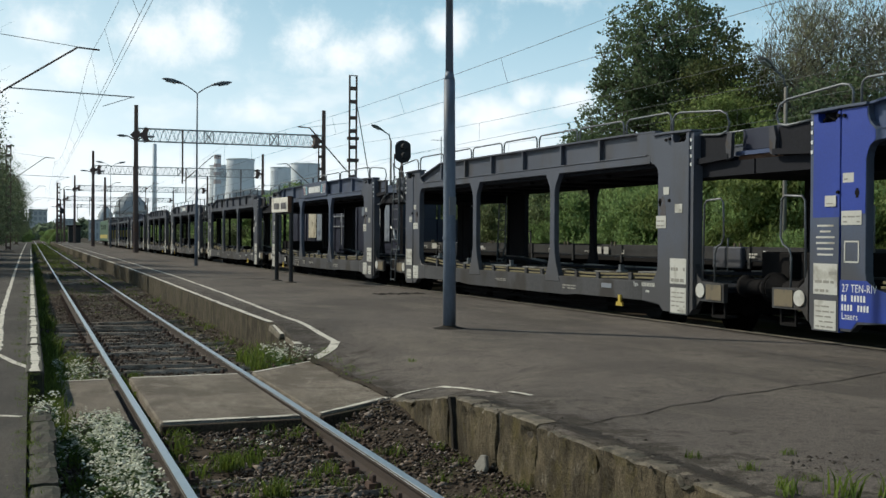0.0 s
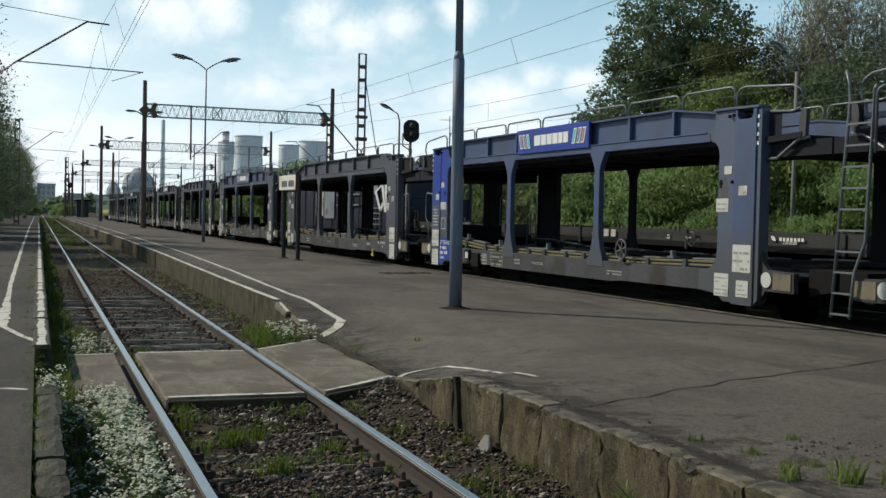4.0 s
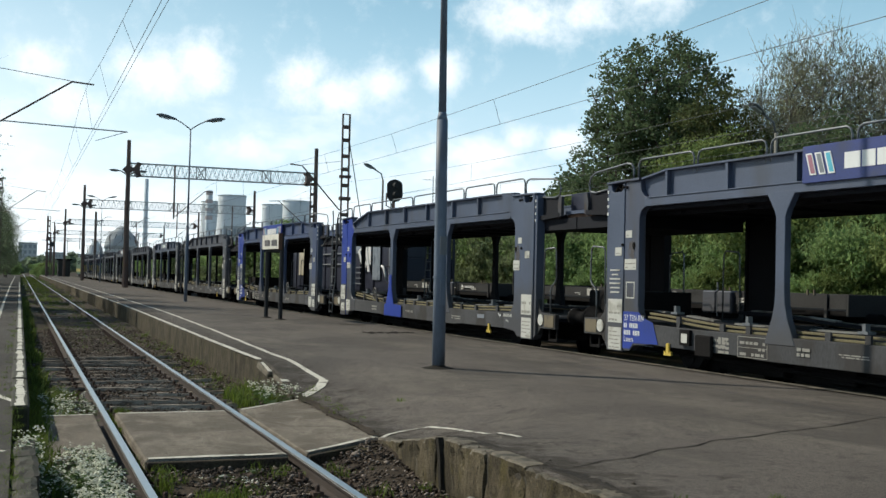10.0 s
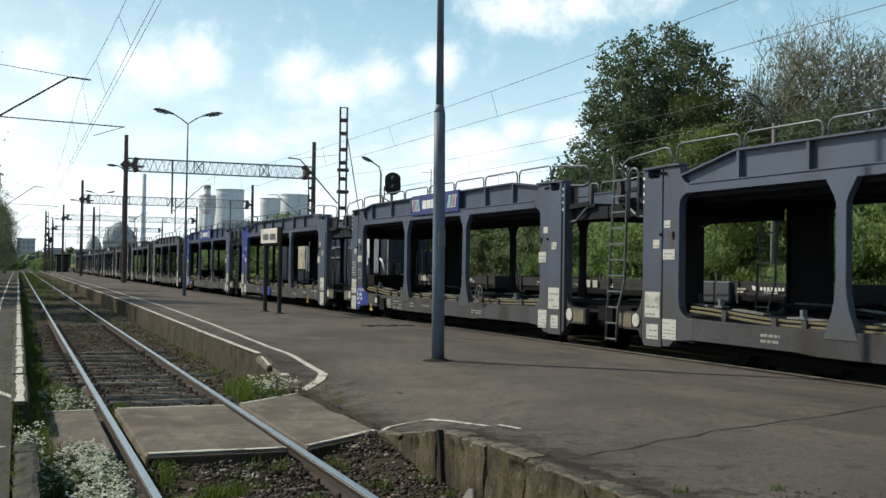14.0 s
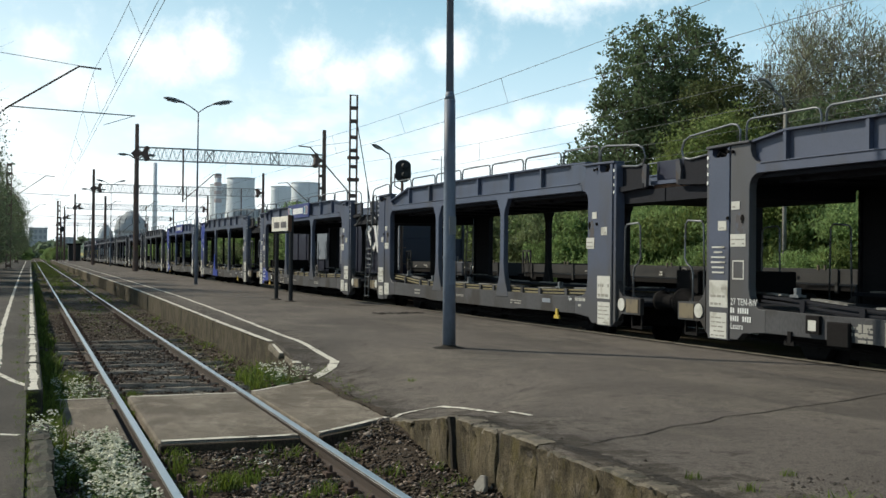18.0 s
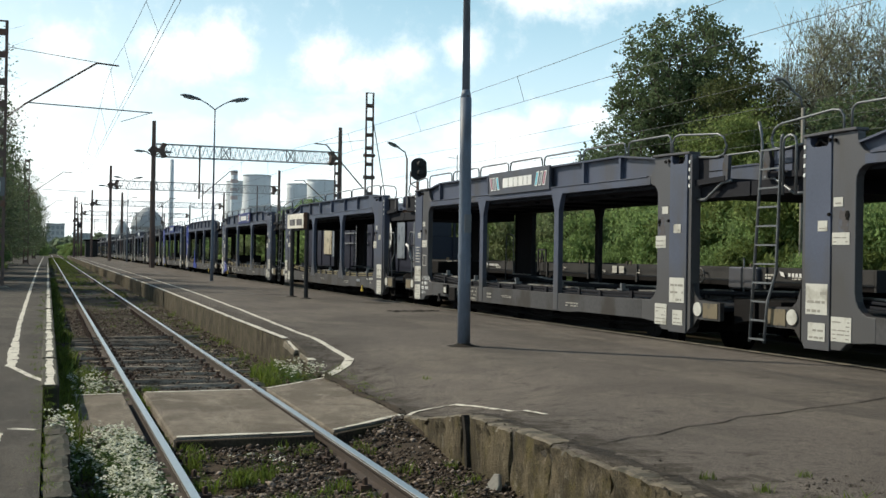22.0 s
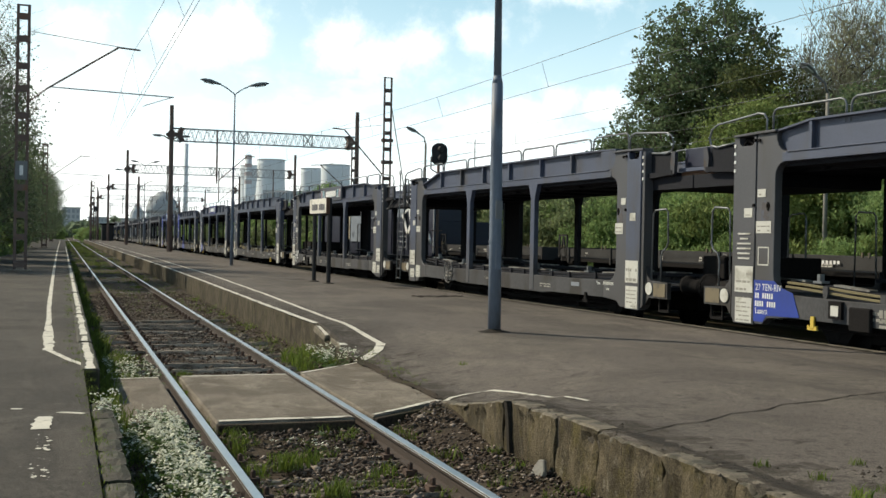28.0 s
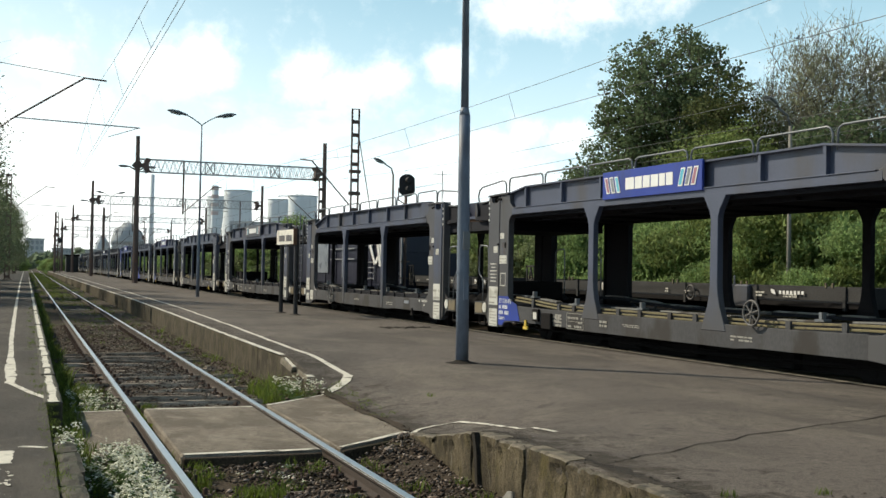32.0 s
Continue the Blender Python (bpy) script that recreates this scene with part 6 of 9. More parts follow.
        if lf:
            part("web_end", shared("web_end:%s" % sd, lambda: tf(Shape().prism([(UNIT - 2.86, 3.072), (UNIT - 2.372, 3.072), (UNIT - 2.372, 3.42), (UNIT - 2.86, 3.43)], "y", 0.001, 0.088)), girder), girder, g, "flush plate beside the end post")
        for x in RIBS[lf]:
            part("rib", shared("rib:%s%.2f" % (sd, x), lambda: tf(Shape().box(x - 0.03, 0.012, 3.07, x + 0.03, 0.09, 3.475)), girder), girder, g)
        # railing along the top
        xs = [2.1, 3.75, 5.45, 7.1, 8.75, 10.4, 12.05, 13.5]
        for a, b in zip(xs[:-1], xs[1:]):
            P("railing_hoop", "railing_hoop:%s%.1f" % (sd, a), lambda: tf(hoop(a + 0.05, b - 0.05, 3.4, 3.73, 0.1)), M_TUBE, smooth=True)
        for en, te in (("f", lambda s: s), ("r", rear)):
            P("railing_hoop", "railing_hoop:%s%s" % (sd, en), lambda: tf(te(Shape().tube([(2.0, 0.1, 3.34), (2.0, 0.1, 3.6), (1.93, 0.1, 3.68), (1.8, 0.1, 3.7), (0.75, 0.1, 3.62), (0.6, 0.1, 3.56), (0.53, 0.1, 3.42), (0.58, 0.1, 3.3), (0.75, 0.1, 3.26), (1.3, 0.1, 3.3)], 0.018, 6))), M_TUBE, smooth=True)
        # lower guides
        P("guide_rail", "guide_rail:%s" % sd, lambda: tf(deck_strip(1.5, UNIT - 1.5, 0.3, 0.42, 0.13, 0.06)), M_DECK)
        for k, (a, b) in enumerate(((1.9, 2.7), (3.3, 4.0), (4.5, 5.3), (6.1, 7.0), (7.7, 9.1), (9.4, 10.0), (10.7, 11.5), (12.2, 13.4))):
            P("wheel_guide", "wheel_guide:%s%d" % (sd, k), lambda: tf(deck_strip(a, b, 0.29, 0.43, 0.192, 0.025, 4)), M_GUIDE, "worn bright guide strip")
        s_rail = M_OCHRE if style.get("ochre", True) else M_DECK
        for k, (lift, y) in enumerate(((0.09, 0.1), (0.15, 0.13))):
            P("stop_rail", "stop_rail:%s%d" % (sd, k), lambda: tf(deck_strip(2.5, UNIT - 2.5, y, y + 0.06, lift, 0.036)), s_rail, "tubular rail for wheel stops", bevel=0.006)
        for x in (3.4, 4.5, 5.1, 6.7, 7.4, 8.3, 9.0, 10.4, 11.2, 12.3):
            P("rail_bracket", "rail_bracket:%s%.1f" % (sd, x), lambda: tf(Shape().prism([(x - 0.05, deck_z(x) + 0.2), (x + 0.05, deck_z(x) + 0.2), (x + 0.05, deck_z(x) + 0.1), (x + 0.03, deck_z(x) + 0.03), (x - 0.03, deck_z(x) + 0.03), (x - 0.05, deck_z(x) + 0.1)], "y", 0.06, 0.095)), M_SILL if style.get("ochre", True) else M_DECK)
    for x in (3.0, 4.8, 7.1, 9.2, 11.6):
        P("wheel_stop", "wheel_stop:%.1f" % x, lambda: Shape().box(x - 0.03, 0.28, deck_z(x) + 0.2, x + 0.03, 0.36, deck_z(x) + 0.33).box(x - 0.09, 0.26, deck_z(x) + 0.2, x + 0.09, 0.4, deck_z(x) + 0.235), M_TUBE)
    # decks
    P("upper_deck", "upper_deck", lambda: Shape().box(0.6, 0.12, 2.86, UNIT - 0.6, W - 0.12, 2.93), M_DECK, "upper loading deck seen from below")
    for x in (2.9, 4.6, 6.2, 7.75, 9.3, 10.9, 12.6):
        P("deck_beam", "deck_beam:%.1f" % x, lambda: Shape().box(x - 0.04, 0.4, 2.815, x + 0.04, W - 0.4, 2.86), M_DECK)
    # girders added to fill the dark strip of shade under the upper deck
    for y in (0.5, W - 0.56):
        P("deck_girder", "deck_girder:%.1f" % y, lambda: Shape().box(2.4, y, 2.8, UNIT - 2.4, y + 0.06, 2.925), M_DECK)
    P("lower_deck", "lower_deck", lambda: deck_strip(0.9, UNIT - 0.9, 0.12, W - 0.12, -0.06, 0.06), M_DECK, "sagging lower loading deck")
    # ends
    for en, te in (("f", lambda s: s), ("r", rear)):
        lad = lf if en == "f" else not lf
        for sd, tf in (("near", lambda s: s), ("far", mirror)):
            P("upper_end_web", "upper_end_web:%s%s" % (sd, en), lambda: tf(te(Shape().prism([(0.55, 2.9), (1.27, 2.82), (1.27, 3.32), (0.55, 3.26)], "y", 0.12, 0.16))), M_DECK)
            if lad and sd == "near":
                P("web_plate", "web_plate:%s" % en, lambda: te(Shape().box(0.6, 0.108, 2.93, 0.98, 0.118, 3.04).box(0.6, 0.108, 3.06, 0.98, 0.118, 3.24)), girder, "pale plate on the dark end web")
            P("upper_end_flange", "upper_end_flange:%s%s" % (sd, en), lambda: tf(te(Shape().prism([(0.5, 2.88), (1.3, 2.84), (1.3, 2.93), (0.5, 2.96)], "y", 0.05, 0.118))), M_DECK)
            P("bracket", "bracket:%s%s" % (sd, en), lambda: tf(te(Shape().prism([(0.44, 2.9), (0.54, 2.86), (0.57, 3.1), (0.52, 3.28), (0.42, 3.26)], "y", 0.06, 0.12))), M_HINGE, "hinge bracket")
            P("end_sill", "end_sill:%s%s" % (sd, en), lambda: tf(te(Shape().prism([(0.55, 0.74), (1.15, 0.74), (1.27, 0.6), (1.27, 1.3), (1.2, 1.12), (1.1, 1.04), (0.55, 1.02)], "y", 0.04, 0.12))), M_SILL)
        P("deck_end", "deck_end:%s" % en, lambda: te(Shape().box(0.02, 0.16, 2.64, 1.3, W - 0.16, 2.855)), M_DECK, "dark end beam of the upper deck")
        part("end_plate", shared("end_plate:%s" % en, lambda: te(Shape().box(0.6, 0.026, 0.77, 0.98, 0.038, 1.0)), M_TAN), M_TAN, u, "tan plate with faded print")
        part("disc_sign", shared("disc_sign:%s" % en, lambda: te(Shape().lathe([(0.11, -0.008), (0.11, 0.006)], (1.12, 0.026, 0.9), 20, "y")), M_LABEL), M_LABEL, u, "round white sign")
        if lad:
            for y in (0.1, W - 0.1):
                P("diagonal_tube", "diagonal_tube:%s%.1f" % (en, y), lambda: te(Shape().tube([(1.27, y, 2.62), (1.05, y, 2.62), (0.62, y, 2.86), (0.4, y, 2.88)], 0.025, 6)), M_TUBE, smooth=True)
            P("articulation_box", "articulation_box:%s" % en, lambda: te(Shape().prism([(0.05, 0.8), (0.55, 0.7), (0.55, 1.08), (0.05, 1.08)], "y", 0.3, W - 0.3)), M_UNDER)
        else:
            for y in (0.55, W - 0.55):
                b = P("buffer", "buffer:%s%.1f" % (en, y), lambda: te(Shape().lathe([(0.1, 0.25), (0.12, 0.3), (0.12, 0.62), (0.17, 0.64), (0.17, 0.7)], (0, y, 0.98), 14, "x")), M_UNDER, smooth=True)
                part("buffer_head", shared("buffer_head:%s%.1f" % (en, y), lambda: te(Shape().lathe([(0.21, 0.015), (0.23, 0.05), (0.2, 0.09), (0.1, 0.25)], (0, y, 0.98), 18, "x")), M_UNDER), M_UNDER, b)
            P("coupling", "coupling:%s" % en, lambda: te(Shape().tube([(0.75, W / 2, 0.95), (0.2, W / 2, 0.9), (0.0, W / 2, 0.78)], 0.05, 8)), M_UNDER)
            P("handrail", "handrail_near:%s" % en, lambda: te(Shape().tube([(1.16, 0.1, 1.02), (1.13, 0.1, 2.22), (1.07, 0.1, 2.28), (0.72, 0.1, 2.3), (0.66, 0.1, 2.24), (0.64, 0.1, 1.72), (0.7, 0.1, 1.62), (0.82, 0.1, 1.56), (0.86, 0.1, 1.46), (0.86, 0.1, 1.02)], 0.017, 6)), M_TUBE, smooth=True)
            P("handrail", "handrail_far:%s" % en, lambda: mirror(te(Shape().tube([(1.16, 0.1, 1.02), (1.13, 0.1, 2.22), (1.07, 0.1, 2.28), (0.72, 0.1, 2.3), (0.66, 0.1, 2.24), (0.64, 0.1, 1.02)], 0.017, 6))), M_TUBE, smooth=True)
            P("step", "step:%s" % en, lambda: te(Shape().box(0.62, 0.12, 0.5, 0.95, 0.35, 0.54).box(0.62, 0.12, 0.54, 0.65, 0.15, 0.78).box(0.92, 0.12, 0.54, 0.95, 0.15, 0.78)), M_UNDER)
            P("gangway_box", "gangway_box:%s" % en, lambda: te(Shape().box(0.12, 0.9, 1.1, 0.78, 2.2, 1.5)), M_UNDER, bevel=0.02)
            if en == "f":
                P("bridge_plate", "bridge_plate", lambda: Shape().box(-0.44, 0.28, 3.0, 0.44, W - 0.28, 3.32), M_NAVY, "dark folded bridge plate", bevel=0.01)
                P("bridge_rail", "bridge_rail", lambda: Shape().box(-0.5, 0.2, 2.93, 0.5, 0.4, 2.99), girder)
                P("bridge_beam", "bridge_beam", lambda: Shape().box(-0.5, 0.26, 2.86, 0.5, 0.4, 2.925), M_RUST, "rusty cross beam")
    if lf:
        for y in (-0.03, W + 0.03):
            l = P("ladder", "ladder:%.1f" % y, lambda: Shape().tube([(0.27, y, 0.5), (0.5, y, 3.3), (0.48, y, 3.5), (0.42, y, 3.68)], 0.022, 6).tube([(0.6, y, 0.5), (0.66, y, 1.1), (0.84, y, 1.5), (0.92, y, 3.4), (0.95, y, 3.44)], 0.022, 6), M_TUBE, "steel rung ladder", smooth=True)
            for k in range(11):
                z = 0.55 + k * 0.27
                a, b = 0.27 + 0.23 * (z - 0.5) / 2.8, (0.62 + 0.06 * (z - 0.5) / 0.6 if z < 1.1 else 0.7 + 0.16 * (z - 1.1) / 0.5 if z < 1.5 else 0.84 + 0.08 * (z - 1.5) / 1.9)
                part("rung", shared("rung:%.1f%d" % (y, k), lambda: Shape().box(a, y - 0.02, z - 0.012, b, y + 0.02, z + 0.012), M_TUBE), M_TUBE, l)
        P("ladder_hoop", "ladder_hoop", lambda: hoop(0.95, 1.22, 2.6, 3.42, -0.02, 0.02), M_TUBE, smooth=True)
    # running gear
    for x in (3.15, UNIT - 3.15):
        w = P("wheelset", "wheelset", wheelset_shape, M_UNDER, "near-black wheelset")
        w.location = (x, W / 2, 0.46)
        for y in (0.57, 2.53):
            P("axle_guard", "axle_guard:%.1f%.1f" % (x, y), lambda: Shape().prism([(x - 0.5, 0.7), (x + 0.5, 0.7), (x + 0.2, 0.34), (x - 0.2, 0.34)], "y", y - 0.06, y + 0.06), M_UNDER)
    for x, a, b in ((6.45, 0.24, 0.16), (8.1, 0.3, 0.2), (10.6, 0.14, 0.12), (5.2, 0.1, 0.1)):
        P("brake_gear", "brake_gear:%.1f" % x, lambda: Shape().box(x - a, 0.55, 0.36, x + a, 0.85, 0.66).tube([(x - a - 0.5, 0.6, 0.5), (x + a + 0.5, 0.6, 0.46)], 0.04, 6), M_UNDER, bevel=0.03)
    # plate added to close the view below the sill, where shadow lies
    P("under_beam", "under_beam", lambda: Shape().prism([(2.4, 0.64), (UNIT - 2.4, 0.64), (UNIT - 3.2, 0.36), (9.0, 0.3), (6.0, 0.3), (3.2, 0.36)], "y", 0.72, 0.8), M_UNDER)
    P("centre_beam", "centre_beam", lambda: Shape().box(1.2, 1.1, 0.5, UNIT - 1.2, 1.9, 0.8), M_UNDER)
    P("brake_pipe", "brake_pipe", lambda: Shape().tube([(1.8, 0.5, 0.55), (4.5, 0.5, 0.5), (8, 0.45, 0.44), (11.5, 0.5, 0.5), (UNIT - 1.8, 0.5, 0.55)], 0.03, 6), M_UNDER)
    # labels on the posts
    if lf:
        spots = [(1.45, 0.86, 1.78, 0.62, 2), (1.4, 1.38, 1.82, 0.97, 3), (1.62, 2.22, 1.8, 2.08, 2)]
        inner = [(1.93, 0.96, 2.3, 0.64, 5), (1.93, 2.06, 2.25, 1.9, 2), (1.95, 2.52, 2.12, 2.4, 1)]
        tail_p = [(UNIT - 1.82, 0.92, UNIT - 1.4, 0.52, 5), (UNIT - 1.84, 1.38, UNIT - 1.4, 0.98, 2), (UNIT - 1.72, 2.24, UNIT - 1.52, 2.1, 1)]
        tail_i = [(UNIT - 2.3, 2.06, UNIT - 2.02, 1.86, 2), (UNIT - 2.1, 2.52, UNIT - 1.94, 2.4, 1)]
    else:
        spots = [(1.42, 0.9, 1.82, 0.52, 5), (1.4, 1.38, 1.84, 0.98, 3), (1.6, 2.26, 1.8, 2.12, 2)]
        inner = [(1.93, 2.06, 2.28, 1.88, 2), (1.95, 2.54, 2.14, 2.42, 1)]
        tail_p = [(UNIT - 1.82, 1.38, UNIT - 1.4, 0.98, 3), (UNIT - 1.72, 0.86, UNIT - 1.44, 0.62, 3), (UNIT - 1.72, 2.24, UNIT - 1.52, 2.1, 1)]
        tail_i = [(UNIT - 2.3, 0.94, UNIT - 1.95, 0.6, 5), (UNIT - 2.3, 2.06, UNIT - 2.0, 1.86, 2), (UNIT - 2.12, 2.54, UNIT - 1.94, 2.42, 1)]
    for i, (a, b, c, d, r) in enumerate(spots):
        label_plate(u, a + 0.05, d, c + 0.05, b, -0.016 if front is not M_BLUE else -0.022, r, i + 3)
    for i, (a, b, c, d, r) in enumerate(tail_p):
        label_plate(u, a, d, c, b, -0.037, r, i + 3 + len(spots))
    for i, (a, b, c, d, r) in enumerate(inner + tail_i):
        label_plate(u, a, d, c, b, -0.002, r, i + 13)
    for k, z in enumerate((3.2, 3.08, 2.95, 2.82)):
        for x in (1.37, UNIT - 1.35):
            part("reflector", shared("reflector:%d%.1f" % (k, x), lambda: Shape().box(x, -0.022, z, x + 0.035, -0.008, z + 0.05), M_LETTER), M_LETTER, u, "white reflector patch")
    for x in (2.2, UNIT - 2.2):
        part("latch_plate", shared("latch_plate:%.1f" % x, lambda: Shape().box(x - 0.02, -0.012, 2.22, x + 0.02, 0.0, 2.34).box(x - 0.035, -0.012, 2.26, x + 0.035, 0.0, 2.31), M_UNDER), M_UNDER, u, "dark latch")
    # sill details
    for i, (a, b, z0, z1) in enumerate(style.get("marks", ((6.9, 7.5, 0.78, 0.84), (10.0, 10.5, 0.74, 0.84), (4.3, 4.7, 0.74, 0.9)))):
        def ink():
            s = Shape()
            bars(s, a, z0, b, z1, 2, 0.001, 0.5, i + 40)
            return s
        part("print", shared("print:%.1f%.2f" % (a, z0), ink, M_PRINT), M_PRINT, u, "faded white print", kind="stuff")
    if lf:
        part("blue_plate", shared("blue_plate", lambda: Shape().box(UNIT - 4.05, -0.004, 0.82, UNIT - 3.7, 0.004, 0.9), M_PALE), M_LABEL, u, "small pale blue plate")
        def typ():
            s = Shape()
            for k in range(8):
                s.box(UNIT - 2.72 + k * 0.05, -0.005, 0.9, UNIT - 2.69 + k * 0.05, -0.002, 0.96)
            for k in range(3):
                s.box(UNIT - 2.6 + k * 0.04, -0.005, 0.8, UNIT - 2.575 + k * 0.04, -0.002, 0.84)
            return s
        part("type_print", shared("type_print", typ, M_LABEL), M_LABEL, u, "small white print", kind="stuff")
        part("type_word", lettering("Type", 0.062, (UNIT - 2.98, -0.004, 0.9)), M_LETTER, u, "white painted word")
    hk = UNIT - 3.4 if lf else 3.25
    k = part("tow_hook", shared("tow_hook:%.1f" % hk, lambda: Shape().box(hk - 0.035, -0.03, 0.55, hk + 0.035, 0.0, 0.72).prism([(hk - 0.1, 0.53), (hk + 0.1, 0.53), (hk + 0.09, 0.6), (hk + 0.03, 0.56), (hk - 0.03, 0.56), (hk - 0.09, 0.6)], "y", -0.03, 0.0), M_YELLOW if style.get("hook", True) else M_UNDER), M_YELLOW, u, "yellow tow hook")
    if not lf:
        x0 = 1.9
        if style.get("patch"):
            part("number_panel", shared("number_panel", lambda: Shape().prism([(1.9, 0.56), (2.12, 0.56), (2.22, 0.66), (2.95, 0.68), (2.8, 1.02), (2.5, 1.1), (2.38, 1.18), (1.9, 1.18)], "y", -0.006, -0.002), style["patch"]), style["patch"], u, "blue painted number panel")
        def num():
            s = Shape()
            r = random.Random(9)
            for i, (z, widths) in enumerate(((0.91, (0.11, 0.26)), (0.79, (0.22, 0.2)))):
                x = x0 + 0.05
                for w in widths:
                    q = 0.0
                    while q < w - 0.02:
                        s.box(x + q, -0.011, z, x + q + 0.03, -0.008, z + 0.08)
                        q += 0.052
                    x += w + 0.06
            return s
        part("number_print", shared("number_print", num, M_LETTER), M_LETTER, u, "white painted wagon number", kind="stuff")
        for k, (txt, z, h) in enumerate((("27 TEN-RIV", 1.03, 0.105), ("Laaers", 0.68, 0.095))):
            part("number_print", lettering(txt, h, (x0 + 0.05, -0.009, z)), M_LETTER, u, "white painted lettering")
        def head():
            s = Shape()
            for i in range(6):
                w = (0.3, 0.2, 0.34, 0.34, 0.3, 0.28)[i]
                s.box(1.66 - w / 2, -0.026, 1.86 - i * 0.075, 1.66 + w / 2, -0.021, 1.885 - i * 0.075)
            return s
        part("address_print", shared("address_print", head, M_LABEL), M_LABEL, u, "small white lines of print", kind="stuff")
        part("frame_mark", shared("frame_mark", lambda: Shape().box(1.98, -0.005, 1.4, 2.24, -0.001, 1.42).box(1.98, -0.005, 1.66, 2.24, -0.001, 1.68).box(1.98, -0.005, 1.4, 2.0, -0.001, 1.68).box(2.22, -0.005, 1.4, 2.24, -0.001, 1.68), M_LABEL), M_LABEL, u, "white outlined square")
        part("document_box", shared("document_box", lambda: Shape().box(3.6, -0.05, 0.72, 3.85, 0.0, 0.96), M_UNDER), M_UNDER, u, "small dark box with a paper")
        part("tool_box", shared("tool_box", lambda: Shape().box(4.0, -0.06, 0.58, 4.4, 0.0, 0.9), M_UNDER, bevel=0.015), M_UNDER, u, "dark lidded box under the sill")
        def table():
            s = Shape()
            for a, b, c, d in ((4.95, 0.64, 5.6, 0.65), (4.95, 0.93, 5.6, 0.94), (4.95, 0.64, 4.96, 0.94), (5.59, 0.64, 5.6, 0.94), (4.95, 0.78, 5.6, 0.788)):
                s.box(a, 0.0, b, c, 0.003, d)
            bars(s, 5.0, 0.67, 5.55, 0.91, 3, 0.001, 0.5, 77)
            bars(s, 4.5, 0.66, 4.75, 0.92, 4, 0.001, 0.6, 78)
            bars(s, 6.2, 0.74, 6.45, 0.88, 2, -0.008, 0.6, 79)
            return s
        part("load_table", shared("load_table", table, M_PRINT), M_PRINT, u, "worn white load table", kind="stuff")
        part("paper", shared("paper", lambda: Shape().box(3.65, -0.055, 0.76, 3.8, -0.052, 0.9), M_LABEL), M_LABEL, u, "white paper")
    # company board on the girder
    if style.get("board"):
        b = part("company_board", shared("company_board", lambda: Shape().box(6.3, -0.045, 3.03, 9.3, 0.0, 3.52), style["board"], bevel=0.006), style["board"], u, "board with white block shapes and slanted stripes")
        x = 7.08
        for i, w in enumerate((0.27, 0.22, 0.21, 0.22, 0.17, 0.19)):
            part("white_block", shared("white_block:%d" % i, lambda: Shape().box(x, -0.052, 3.17, x + w, -0.047, 3.375), M_LETTER), M_LETTER, b)
            x += w + 0.03
        for i, (x, m) in enumerate(((6.46, M_RED), (6.63, M_PALE), (6.8, M_CYAN), (8.66, M_CYAN), (8.84, M_PALE), (9.01, M_RED))):
            lean = -0.09 if i < 3 else 0.09
            o = part("slanted_stripe", shared("slanted_stripe:%d" % i, lambda: stripe(x, 3.13, 3.42, 0.12, lean), M_LETTER), M_LETTER, b, "white-rimmed slanted stripe")
            part("stripe_core", shared("stripe_core:%d" % i, lambda: Shape().prism([(x + 0.022, 3.15), (x + 0.098, 3.15), (x + 0.098 + lean * 0.86, 3.4), (x + 0.022 + lean * 0.86, 3.4)], "y", -0.0575, -0.054), m), m, o)
    if style.get("flash"):
        part("blue_flash", shared("blue_flash", lambda: Shape().prism([(5.42, 0.64), (6.72, 0.63), (6.72, 0.93), (6.12, 0.95), (5.95, 1.4), (5.935, 1.72), (5.745, 1.72), (5.73, 1.4), (5.56, 0.96), (5.42, 0.92)], "y", -0.032, -0.023), M_BLUE), M_BLUE, u, "bright blue repainted patch")
    if style.get("wheel"):
        a, z, r = style["wheel"]
        hand_wheel(u, a, z, -0.08, r)
    return u


def style(kind, body, girder, front, **kw):
    lab = kw.pop("label")
    return dict(ladder_front=kind == "Q", body=body, girder=girder, front=front, label=lab, **kw)


